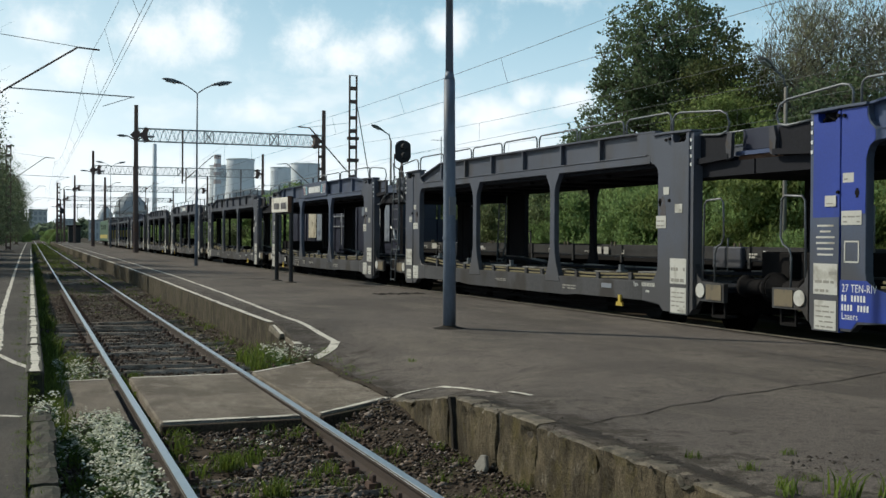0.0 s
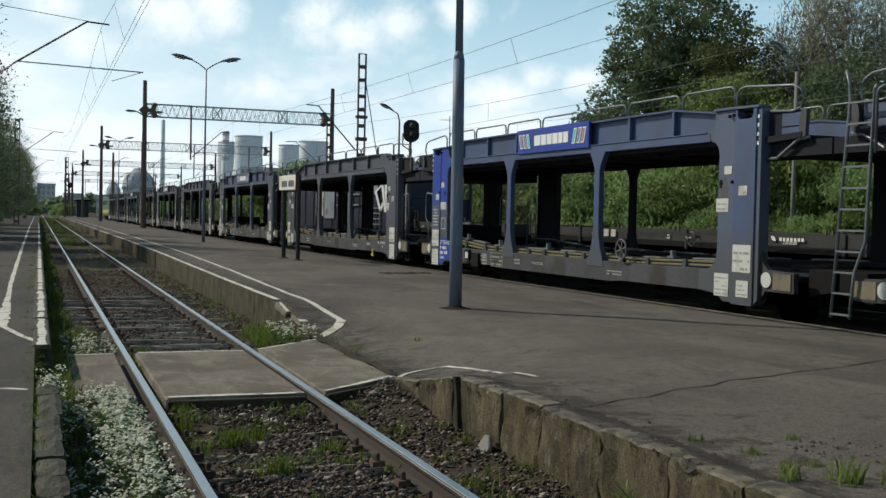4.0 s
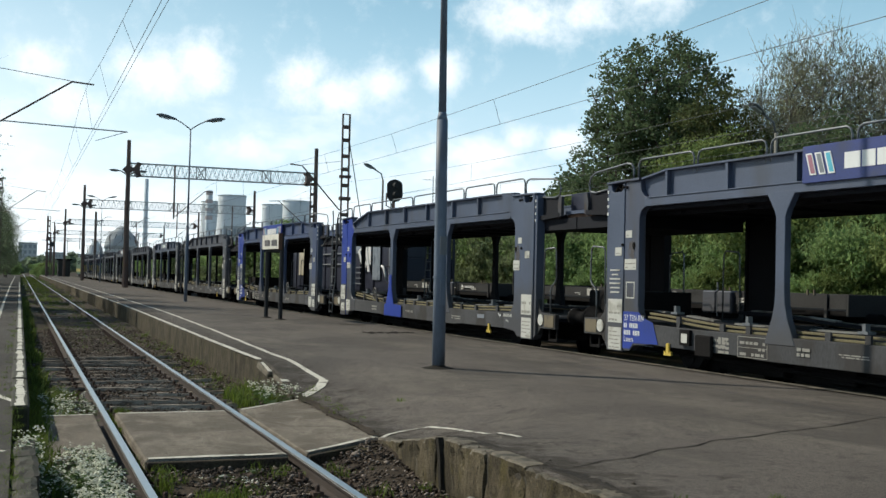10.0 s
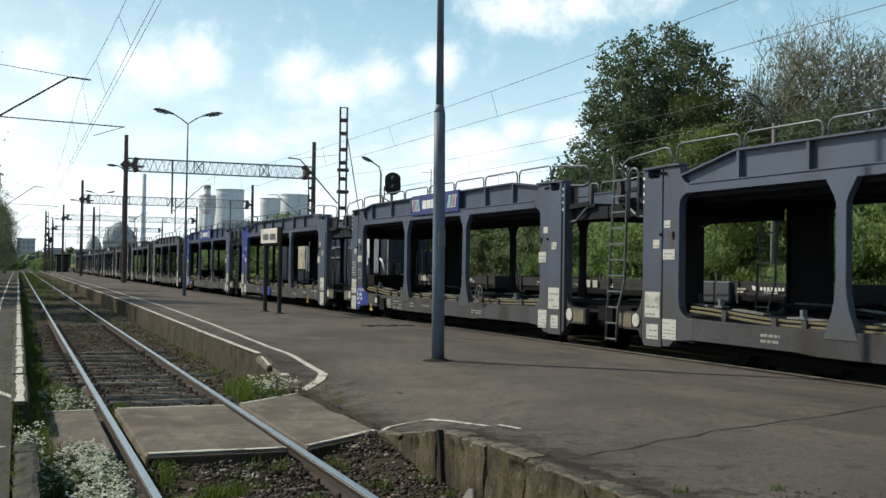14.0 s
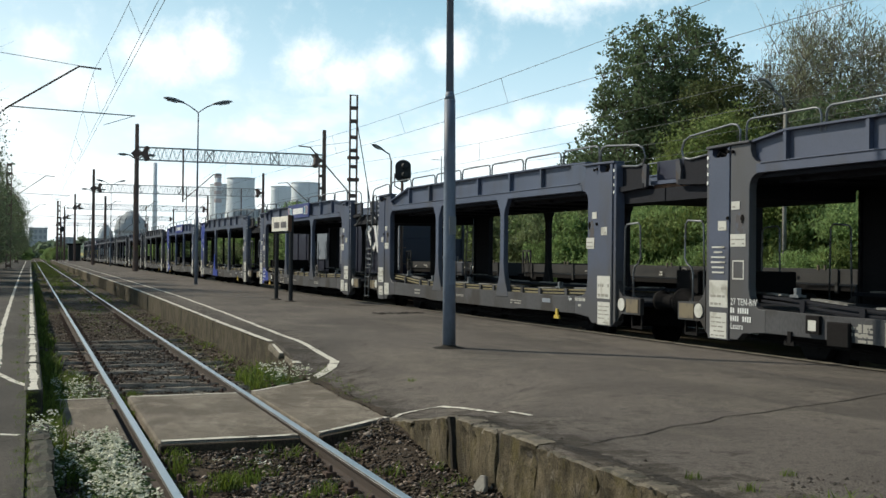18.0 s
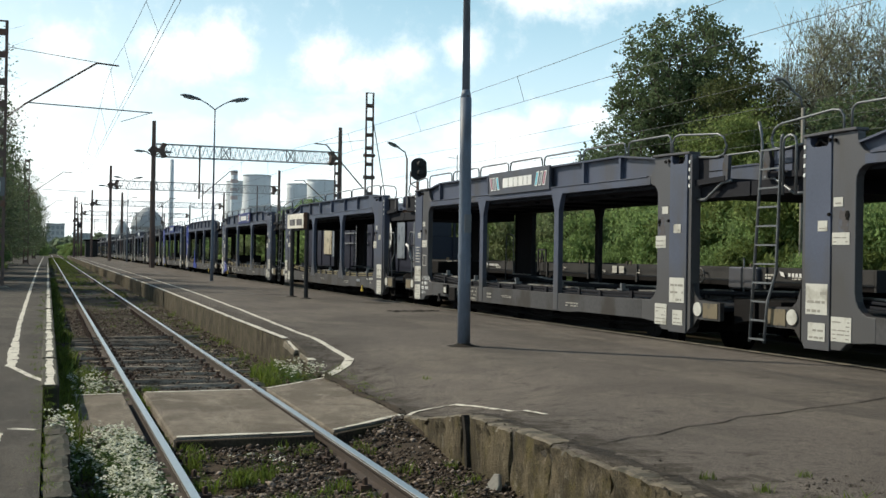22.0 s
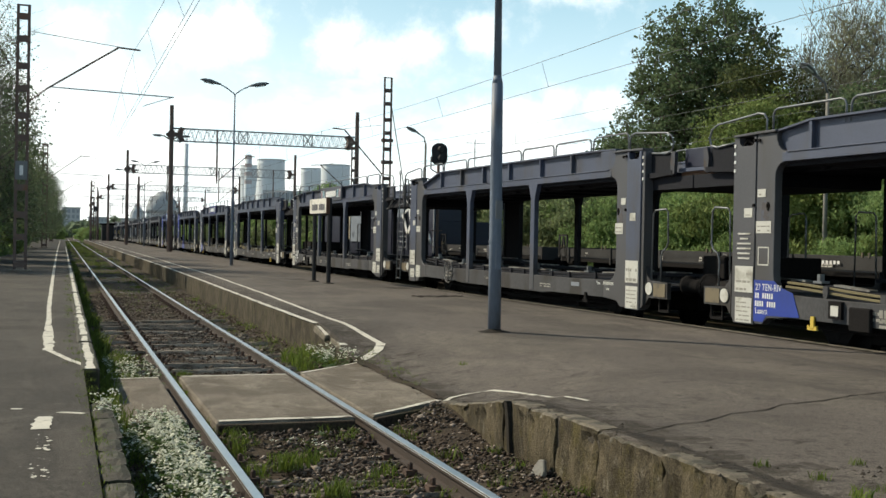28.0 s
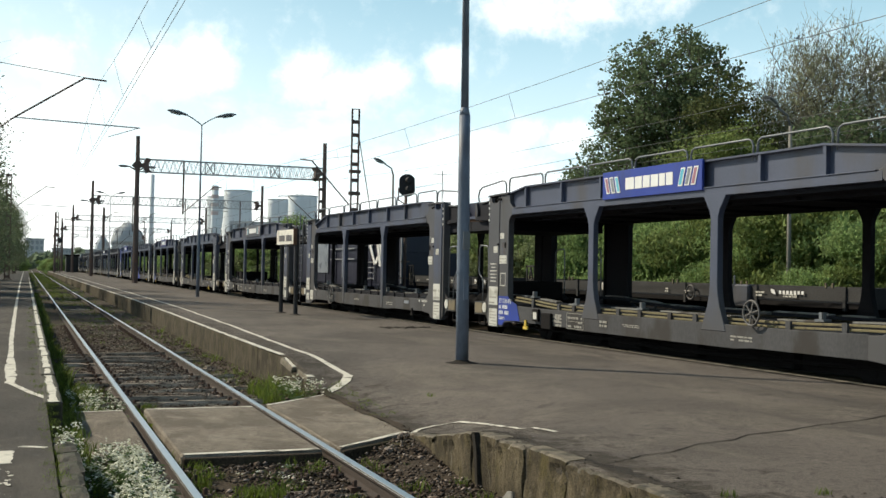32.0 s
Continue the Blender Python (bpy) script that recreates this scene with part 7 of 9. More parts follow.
STYLES = [
    # place of the front gap at the start, style
    (137.32, style("P", M_PAINT, M_PAINT, M_PAINT, label="grey steel two-deck car carrier wagon, empty")),
    (121.82, style("Q", M_PAINT, M_PAINT, M_PAINT, label="grey steel two-deck car carrier wagon, empty")),
    (106.32, style("P", M_PAINT, M_PAINT_B, M_PAINT, board=M_PAINT_B, label="grey two-deck car carrier wagon with a company board")),
    (90.82, style("Q", M_PAINT, M_PAINT, M_PAINT, label="grey steel two-deck car carrier wagon, empty")),
    (75.32, style("P", M_PAINT, M_PAINT, M_PAINT, board=M_PAINT, label="grey two-deck car carrier wagon with a company board")),
    (59.82, style("Q", M_PAINT, M_PAINT, M_PAINT, label="grey steel two-deck car carrier wagon, empty")),
    (44.32, style("P", M_PAINT, M_PAINT_B, M_PAINT, board=M_PAINT_B, patch=M_PAINT_B, label="grey two-deck car carrier wagon with a company board")),
    (28.82, style("Q", M_PAINT, M_PAINT, M_PAINT, label="dark grey two-deck car carrier wagon, empty decks")),
    (13.32, style("P", M_PAINT_B, M_PAINT_S, M_BLUE, panel=M_PAINT_S, board=M_BLUE, patch=M_BLUE, wheel=(10.6, 1.2, 0.17), label="blue and grey two-deck car carrier wagon, bright blue end post")),
    (-2.18, style("Q", M_PAINT_B, M_PAINT_B, M_BLUE, flash=True, wheel=(4.75, 1.2, 0.15), label="slate blue two-deck car carrier wagon, bright blue end post")),
    (-17.68, style("P", M_PAINT_D, M_PAINT_B, M_PAINT_B, panel=M_PAINT_B, board=M_BLUE_OLD, patch=M_BLUE, wheel=(10.58, 1.18, 0.18), label="slate blue two-deck car carrier wagon with a blue board")),
    (-33.18, style("Q", M_PAINT_D, M_PAINT_B, M_PAINT_D, label="slate blue two-deck car carrier wagon, empty decks")),
    (-48.68, style("P", M_PAINT_N, M_PAINT_D, M_PAINT_D, panel=M_PAINT_D, board=M_PAINT, straight=True, ochre=False, hook=False, label="grey two-deck car carrier wagon with white block shapes")),
    (-64.18, style("Q", M_PAINT_N, M_PAINT_D, M_PAINT_D, panel=M_PAINT_D, straight=True, ochre=False, hook=False, wheel=(4.7, 0.88, 0.29), label="grey two-deck car carrier wagon with a large brake wheel")),
    (-79.68, style("P", M_PAINT_N, M_PAINT_D, M_PAINT_N, board=M_BLUE, patch=M_BLUE, wheel=(10.58, 1.17, 0.18), label="grey two-deck car carrier wagon with a blue board")),
    (-95.18, style("Q", M_PAINT_N, M_PAINT_N, M_PAINT_N, label="grey two-deck car carrier wagon, empty decks")),
]
UNITS = [(s, wagon(st)) for s, st in STYLES]


def locomotive():
    u = thing("locomotive", "green and yellow electric locomotive hauling the wagons", "locomotive")
    green = mat("green_loco_paint", (0.05, 0.11, 0.06), 0.5, var=0.12)
    yel = mat("yellow_loco_paint", (0.45, 0.36, 0.08), 0.5, var=0.12)
    part("body", Shape().prism([(0.5, 0.95), (15.9, 0.95), (16.4, 1.6), (16.2, 2.4), (15.7, 3.5), (0.7, 3.5), (0.2, 2.4), (0.0, 1.6)], "y", 0.05, 2.85), green, u, bevel=0.06)
    part("cab_front", Shape().prism([(16.42, 1.2), (16.5, 1.2), (16.5, 2.3), (16.42, 2.3)], "y", 0.2, 2.7), yel, u, "yellow cab front")
    part("cab_front", Shape().box(-0.06, 0.2, 1.2, 0.06, 2.7, 2.35), yel, u, "yellow cab front")
    part("side_band", Shape().box(0.6, 0.03, 1.3, 15.8, 0.06, 1.75), yel, u)
    part("roof", Shape().prism([(0.9, 3.5), (15.5, 3.5), (14.8, 3.85), (1.6, 3.85)], "y", 0.5, 2.4), M_UNDER, u)
    part("pantograph", Shape().tube([(4, 1.4, 3.85), (5.3, 1.4, 4.7), (4.2, 1.4, 5.45)], 0.04, 6).tube([(4.2, 0.5, 5.45), (4.2, 2.3, 5.45)], 0.04, 6), M_RUST, u)
    for x in (15.75, 0.35):
        part("windscreen", Shape().box(x, 0.4, 2.55, x + 0.3, 2.5, 3.2), M_GLASS_DARK, u, "dark cab windows")
    for x in (4, 6.5, 9, 11.5):
        part("side_window", Shape().box(x, 0.02, 2.4, x + 0.8, 0.06, 3.0), M_GLASS_DARK, u)
    for x in (2.6, 5.4, 11.2, 14.0):
        part("wheelset", wheelset_shape(), M_UNDER, u).location = (x, 1.45, 0.5)
    part("bogie", Shape().box(1.6, 0.3, 0.4, 6.4, 2.6, 0.9).box(10.2, 0.3, 0.4, 15.0, 2.6, 0.9), M_UNDER, u, bevel=0.05)
    return u


LOCO = locomotive()


def rolled(t):
    for (a, p), (b, q) in zip(ROLLED[:-1], ROLLED[1:]):
        if t <= b + 1e-6:
            i = ROLLED.index((a, p))
            h = b - a
            va = (q - ROLLED[i - 1][1]) / (b - ROLLED[i - 1][0]) if i else (q - p) / h
            vb = (ROLLED[i + 2][1] - p) / (ROLLED[i + 2][0] - a) if i + 2 < len(ROLLED) else (q - p) / h
            s = (t - a) / h
            return (2 * s ** 3 - 3 * s * s + 1) * p + (s ** 3 - 2 * s * s + s) * h * va + (3 * s * s - 2 * s ** 3) * q + (s ** 3 - s * s) * h * vb
    return ROLLED[-1][1]


def on_track(s):
    """The point of the near side at the distance s along the track."""
    y = s
    if s < 75:
        for k in range(6):
            y = s + 0.5 * 0.00052 ** 2 * (75 - y) ** 3 / 3
    return Vector((train_side(y), y, 0))


def unit_pose(s, length=UNIT):
    a, b = on_track(s), on_track(s - length)
    d = b - a
    return Matrix.Translation(a) @ Matrix.Rotation(math.atan2(d.y, d.x), 4, "Z")


def motions():
    times = [0.0]
    while times[-1] < 31.9:
        times.append(round(times[-1] + 1.0, 2))
    for s, u in UNITS:
        walk(u, [(t, unit_pose(s + rolled(t))) for t in times])
    walk(LOCO, [(t, unit_pose(137.32 + 16.6 + rolled(t), 16.5)) for t in times])
    # the wheels of the wagons that pass close by
    fine = [round(0.16 * i, 3) for i in range(200)] + [32.0]
    for s, u in UNITS[7:15]:
        for w in u.children:
            if w.name.startswith("wheelset"):
                x = w.location.x
                walk(w, [(t, pose(x, W / 2, 0.46) @ Matrix.Rotation(-rolled(t) / 0.46, 4, "Y")) for t in fine])
    fly = lambda t: pose(11.02 + 15.9 * (t - 31), 40.52 - 6.2 * (t - 31), 10.28 + 0.5 * (t - 31), 0, 0, -21.3)
    walk(BIRD, [(0.0, pose(-110, 90, 9, 0, 0, -21.3)), (26.0, pose(-90, 80, 8, 0, 0, -21.3)), (28.0, fly(28.0)), (30.0, fly(30.0)), (31.0, fly(31.0)), (32.0, fly(32.0))])

# ---------------- masts, lamps, signals ----------------
def polar(az, dist):
    return dist * math.sin(radians(az)), dist * math.cos(radians(az))


def lamp_head(parent, p, d, size=1.0):
    """A street lamp's head at p, pointing along d in the ground plane."""
    d = Vector((d[0], d[1], d[2] if len(d) > 2 else 0.12)).normalized()
    sd = Vector((d.y, -d.x, 0)).normalized()
    up = sd.cross(d)
    rings = []
    for t, w, h in ((0.0, 0.05, 0.05), (0.15, 0.09, 0.08), (0.45, 0.16, 0.12), (0.72, 0.17, 0.1), (0.86, 0.1, 0.05), (0.92, 0.02, 0.01)):
        c = Vector(p) + d * t * size
        rings.append([c + sd * w * size * math.cos(a) + up * h * size * (max(0, math.sin(a)) - 0.35 * max(0, -math.sin(a))) for a in [k * math.pi / 5 for k in range(10)]])
    v = [q for r in rings for q in r]
    f = [(i * 10 + k, i * 10 + (k + 1) % 10, (i + 1) * 10 + (k + 1) % 10, (i + 1) * 10 + k) for i in range(5) for k in range(10)] + [tuple(range(10)), tuple(59 - k for k in range(10))]
    h = part("lamp_head", Shape().add(v, f), M_LAMP, parent, smooth=True)
    c0, c1 = Vector(p) + d * 0.3 * size - up * 0.045 * size, Vector(p) + d * 0.75 * size - up * 0.045 * size
    part("lamp_cover", Shape().beam(c0, c1, 0.2 * size, 0.05 * size), M_LENS, h, bevel=0.015)


def platform_lamp(x, y, z, height, lean=(0, 0), heads=True, thick=1.0):
    t = thing("platform_lamp", "tall blue-grey platform lamp with two arms", "street lamp", (x, y, z), "lamps on the platforms")
    top = (lean[0], lean[1], height)
    q = lambda k: (lean[0] * k, lean[1] * k, height * k)
    part("pole", Shape().tube([q(0), q(0.16), q(0.32), q(0.433)], 0.093 * thick, 16, 0.08 * thick).tube([q(0.431), q(0.447)], 0.08 * thick, 16, 0.056 * thick), M_POLE, t, smooth=True)
    part("upper_pole", Shape().tube([q(0.44), q(0.7), q(1)], 0.057 * thick, 14, 0.036 * thick), M_POLE, t, smooth=True)
    part("foot", Shape().lathe([(0.105 * thick, -0.02), (0.104 * thick, 0.03), (0.097 * thick, 0.04)], (0, 0, 0), 14), M_POLE, t)
    part("service_door", Shape().box(-0.035, -0.105 * thick, 0.9, 0.035, -0.085 * thick, 1.25), M_POLE, t)
    for s in (-1, 1):
        a = (top[0] + s * 0.16, top[1], height + 0.14)
        b = (top[0] + s * 0.6, top[1], height + 0.4)
        part("arm", Shape().tube([top, (top[0] + s * 0.05, top[1], height + 0.06), a, (top[0] + s * 0.36, top[1], height + 0.28), b], 0.026, 8), M_LAMP, t, smooth=True)
        lamp_head(t, b, (s, 0, 0.2), 1.0)
    return t


def tall_pole():
    """The near lamp pole."""
    t = platform_lamp(5.62, 14.72, Z_R, 8.2, (-0.06, 0.0), thick=1.0)
    t["label"] = "blue-grey lamp pole with a sticker, standing on the asphalt"
    part("sticker", Shape().box(-0.05, -0.101, 1.62, 0.05, -0.086, 1.88), M_LAMP, t, "grey weathered sticker")
    part("dirt_collar", Shape().lathe([(0.24, 0.003), (0.17, 0.014), (0.11, 0.03), (0.08, 0.06)], (0, 0, 0), 14), M_CRACK, t, "dirt heaped round the foot")
    part("collar", Shape().tube([(-0.01, 0, 1.28), (-0.01, 0, 1.31)], 0.1, 16), M_POLE, t)


def lattice_mast(x, y, z, height, w, label, name="catenary_mast"):
    """Two channels joined by riveted plates."""
    t = thing(name, label, "catenary mast", (x, y, z), "catenary masts")
    for s in (-1, 1):
        part("leg", Shape().prism([(-0.05, -0.035), (0.05, -0.035), (0.05, 0.035), (-0.05, 0.035)], "z", 0, height), M_MAST, t).location = (s * (w / 2 - 0.05), 0, 0)
    k, zz = 0, 0.25
    while zz < height:
        part("batten", Shape().box(-w / 2 + 0.02, -0.05, zz - 0.11, w / 2 - 0.02, -0.036, zz + 0.11).box(-w / 2 + 0.02, 0.036, zz - 0.11, w / 2 - 0.02, 0.05, zz + 0.11), M_MAST, t)
        zz += 0.78 if k % 2 else 0.95
        k += 1
    part("cap", Shape().box(-w / 2, -0.06, height - 0.03, w / 2, 0.06, height + 0.01), M_MAST, t)
    part("footing", Shape().box(-w / 2 - 0.15, -0.25, -0.3, w / 2 + 0.15, 0.25, 0.06), M_SLAB, t, "concrete footing", bevel=0.03)
    return t


def insulator(parent, a, b):
    a, b = Vector(a), Vector(b)
    s = Shape().tube([a, b], 0.02, 6)
    d = (b - a) / 6
    for i in range(1, 6):
        s.tube([a + d * (i - 0.15), a + d * (i + 0.15)], 0.06, 8)
    part("insulator", s, M_INSUL, parent)


def cantilever(parent, z0, reach, side, rise=2.07, regz=0.5):
    """A bracket that carries the wires; in the mast's space."""
    s = side
    part("strut", Shape().tube([(s * 0.75, 0, z0 + 0.45), (s * (reach - 0.75), 0, z0 + rise)], 0.035, 8), M_MAST, parent, "slanting tube of the bracket")
    insulator(parent, (s * 0.22, 0, z0 + 0.0), (s * 0.78, 0, z0 + 0.46))
    part("top_arm", Shape().tube([(s * (reach - 0.76), 0, z0 + rise), (s * reach, 0, z0 + rise - 0.05)], 0.032, 8), M_MAST, parent)
    part("tie_wire", Shape().tube([(s * 0.2, 0, z0 + rise + 0.35), (s * (reach - 0.76), 0, z0 + rise + 0.02)], 0.012, 5), M_WIRE, parent)
    part("registration_tube", Shape().tube([(s * 0.85, 0, z0 + regz), (s * (reach + 1.2), 0, z0 + regz - 0.12)], 0.022, 6), M_TRUSS, parent)
    part("steady_arm", Shape().tube([(s * (reach + 1.15), 0, z0 + regz - 0.12), (s * (reach + 0.1), 0, z0 + regz - 0.5)], 0.013, 5), M_TRUSS, parent)


def left_masts():
    t = lattice_mast(-1.64, 41.3, Z_L, 9.3, 0.46, "brown riveted lattice mast on the side platform")
    cantilever(t, 5.95, 3.95, 1, 2.1, 0.55)
    p = part("number_plate", Shape().box(-0.2, -0.07, 3.2, 0.2, -0.055, 3.85), M_LAMP, t, "pale number plate on the mast")
    part("plate_mark", Shape().box(-0.06, -0.075, 3.35, 0.06, -0.071, 3.7), M_LETTER, p, "plain bar")
    for y in (101, 160, 222):
        t = lattice_mast(-1.75, y, Z_L, 9.0, 0.46, "brown riveted lattice mast beyond the trees")
        cantilever(t, 5.95, 3.7, 1, 2.1, 0.55)


def h_mast(x, y, z, height, label, lamps=True):
    t = thing("portal_mast", label, "catenary mast", (x, y, z), "masts of the wire portals")
    part("column", Shape().tube([(0, 0, 0), (0, 0, height)], 0.23, 8, 0.15), M_MAST, t)
    for s in (-1, 1):
        part("foot_brace", Shape().beam((0, s * 0.3, -0.2), (0, s * 0.12, 1.6), 0.22, 0.16), M_MAST, t)
    if lamps:
        part("gusset", Shape().prism([(-0.42, height - 2.2), (0, height - 2.65), (0.42, height - 2.2), (0, height - 1.75)], "y", -0.18, 0.18), M_MAST, t, "diamond-shaped bracket")
        for s in (-1, 1):
            part("lamp_arm", Shape().tube([(0, 0, height - 2.65), (s * 0.5, 0, height - 2.35)], 0.05, 6), M_MAST, t)
            lamp_head(t, (s * 0.5, 0, height - 2.35), (s, 0, 0.05), 1.0)
    return t


def portal(y, xl, xr, z0, zt, top, drops, arms=True):
    """A truss across the tracks between two masts."""
    a = h_mast(xl, y, Z_R if xl < 9 else -0.2, top, "brown steel mast of a wire portal")
    b = h_mast(xr, y, -0.2, top + 0.85, "brown steel mast of a wire portal", False)
    t = thing("wire_portal", "galvanised lattice truss across the tracks", "gantry", (xl, y, 0), "wire portals")
    ln = xr - xl
    hw = 0.3
    for s in (-1, 1):
        for z in (z0, zt):
            part("chord", Shape().beam((0.1, s * hw, z), (ln - 0.1, s * hw, z), 0.06, 0.06), M_TRUSS, t)
        n = max(8, int(ln / 0.31))
        d = Shape()
        for i in range(n):
            x0, x1 = 0.2 + (ln - 0.4) * i / n, 0.2 + (ln - 0.4) * (i + 1) / n
            d.beam((x0, s * hw, z0 if i % 2 else zt), (x1, s * hw, zt if i % 2 else z0), 0.028, 0.028)
            if s > 0:
                d.beam((x0, s * hw, zt if i % 2 else z0), (x1, s * hw, z0 if i % 2 else zt), 0.02, 0.02)
        part("lattice", d, M_TRUSS, t, kind="stuff")
    for e in [ln * k for k in ((0.37, 0.72) if ln < 16 else (0.25, 0.5, 0.75))]:
        part("splice_frame", Shape().beam((e - 0.3, -hw, z0), (e + 0.3, -hw, zt), 0.07, 0.07).beam((e - 0.3, -hw, zt), (e + 0.3, -hw, z0), 0.07, 0.07).beam((e - 0.34, -hw, z0), (e - 0.34, -hw, zt), 0.07, 0.07).beam((e + 0.34, -hw, z0), (e + 0.34, -hw, zt), 0.07, 0.07), M_TRUSS, t, "crossed frame at a splice")
    zm = (z0 + zt) / 2
    for e, q in ((0.0, 1), (ln, -1)):
        part("end_plate", Shape().prism([(e + q * u, v) for u, v in ((0.12, zm - 0.1), (0.42, zm - 0.14), (0.62, z0 - 0.1), (1.0, z0 + 0.0), (0.8, zm - 0.2), (0.8, zm + 0.2), (1.0, zt - 0.0), (0.62, zt + 0.1), (0.42, zm + 0.14), (0.12, zm + 0.1))][::q], "y", -0.33, 0.33), M_MAST, t, "bow-shaped end plate")
    for dx in drops:
        part("drop_post", Shape().beam((dx, 0, zt), (dx, 0, z0 - 3.1), 0.12, 0.12), M_MAST, t)
        if arms:
            part("drop_strut", Shape().tube([(dx + 0.1, 0, z0 - 2.9), (dx + 2.3, 0, z0 - 0.9), (dx + 2.9, 0, z0 - 0.95)], 0.035, 6), M_MAST, t)
            part("drop_arm", Shape().tube([(dx + 0.3, 0, z0 - 2.6), (dx + 3.4, 0, z0 - 2.75)], 0.022, 6), M_TRUSS, t)


def right_masts():
    # portals, from near to far
    portal(85, 7.36, 21.7, 8.72, 9.66, 11.0, (3.4,))
    portal(133, 6.75, 26.4, 8.75, 9.7, 11.0, (4.5, 10.5, 17.0))
    portal(185, 6.6, 27.5, 8.75, 9.6, 10.8, (4.5, 11.0))
    portal(240, 6.5, 28.5, 8.75, 9.6, 10.8, (5, 11.0))
    portal(300, 6.4, 29.0, 8.75, 9.6, 10.8, (5, 12))
    t = lattice_mast(17.8, 62.8, -0.2, 11.4, 0.52, "tall brown riveted lattice mast beyond the train")
    part("stay_wire", Shape().tube([(0.25, 0, 9.6), (0.8, -1.5, 4.0), (1.1, -2.2, 0.3)], 0.03, 5), M_WIRE, t)
    part("strut", Shape().tube([(-0.3, 0, 5.7), (-2.6, 0, 8.2), (-3.3, 0, 8.25)], 0.04, 6), M_MAST, t)
    part("tie_wire", Shape().tube([(-0.2, 0, 8.6), (-2.6, 0, 8.25)], 0.012, 5), M_WIRE, t)
    part("clamp", Shape().box(-0.34, -0.12, 7.6, 0.34, 0.12, 7.78), M_MAST, t)
    part("clamp", Shape().box(-0.34, -0.12, 6.3, 0.34, 0.12, 6.5), M_MAST, t)
    lattice_mast(3.9, 173, -0.2, 9.6, 0.5, "far riveted lattice mast behind the signal")
    t = lattice_mast(21.2, 84, -0.2, 9.0, 0.4, "brown lattice mast between the sidings")
    cantilever(t, 5.4, 3.4, -1, 2.1, 0.5)
    for x, y, h in ((2.9, 190, 10), (4.4, 205, 9), (5.1, 260, 9.5), (7.9, 150, 9)):
        t = h_mast(x + 1.2, y, 0.2, h, "far brown mast beside the tracks", False)
        part("arm", Shape().tube([(0, 0, h - 1.5), (1.4, 0, h - 0.6), (2.0, 0, h - 0.65)], 0.04, 6), M_MAST, t)


def wires():
    def line(name, label, f, y0, y1, r, drop=None, step=9.0):
        t = thing(name, label, "overhead wire")
        for key, fn in f.items():
            part(key, Shape().tube([fn(y0 + (y1 - y0) * i / 60) for i in range(61)], r, 5), M_WIRE, t)
        if drop:
            y = y0 + 3
            while y < min(y1, 150):
                a, b = f["messenger"](y), f["contact"](y)
                part("dropper", Shape().tube([a, b], 0.006, 4), M_WIRE, t)
                y += step
    sag = lambda y, span, off, deep: deep * (4 * (((y - off) / span) % 1) * (1 - ((y - off) / span) % 1))
    zig = lambda y, off: 0.2 * math.sin((y - off) * math.pi / 60)
    line("overhead_line", "contact and carrying wire over the near track", {
        "contact": lambda y: (2.22, y, 6.5), "contact_wire": lambda y: (2.33, y, 6.5), "messenger": lambda y: (1.95, y, 8.05 - sag(y, 60, 41, 1.15))}, -8, 300, 0.0062, True, 7.5)
    line("overhead_line", "contact and carrying wire over the train", {
        "contact": lambda y: (mid_train(y) + zig(y, 0), y, 5.52), "messenger": lambda y: (mid_train(y), y, 6.85 - sag(y, 64, 62, 0.75))}, -8, 300, 0.0062, True, 7.5)
    line("overhead_line", "contact and carrying wire over the siding", {
        "contact": lambda y: (mid_far(y) + 0.6, y, 5.5), "messenger": lambda y: (mid_far(y) + 0.6, y, 6.9 - sag(y, 64, 62, 0.8))}, -8, 300, 0.007, True, 9)
    line("overhead_line", "wires over the far siding", {
        "contact": lambda y: (mid_far(y) + 6, y, 5.5), "messenger": lambda y: (mid_far(y) + 6, y, 6.8 - sag(y, 64, 62, 0.8))}, -8, 300, 0.007, True, 9)


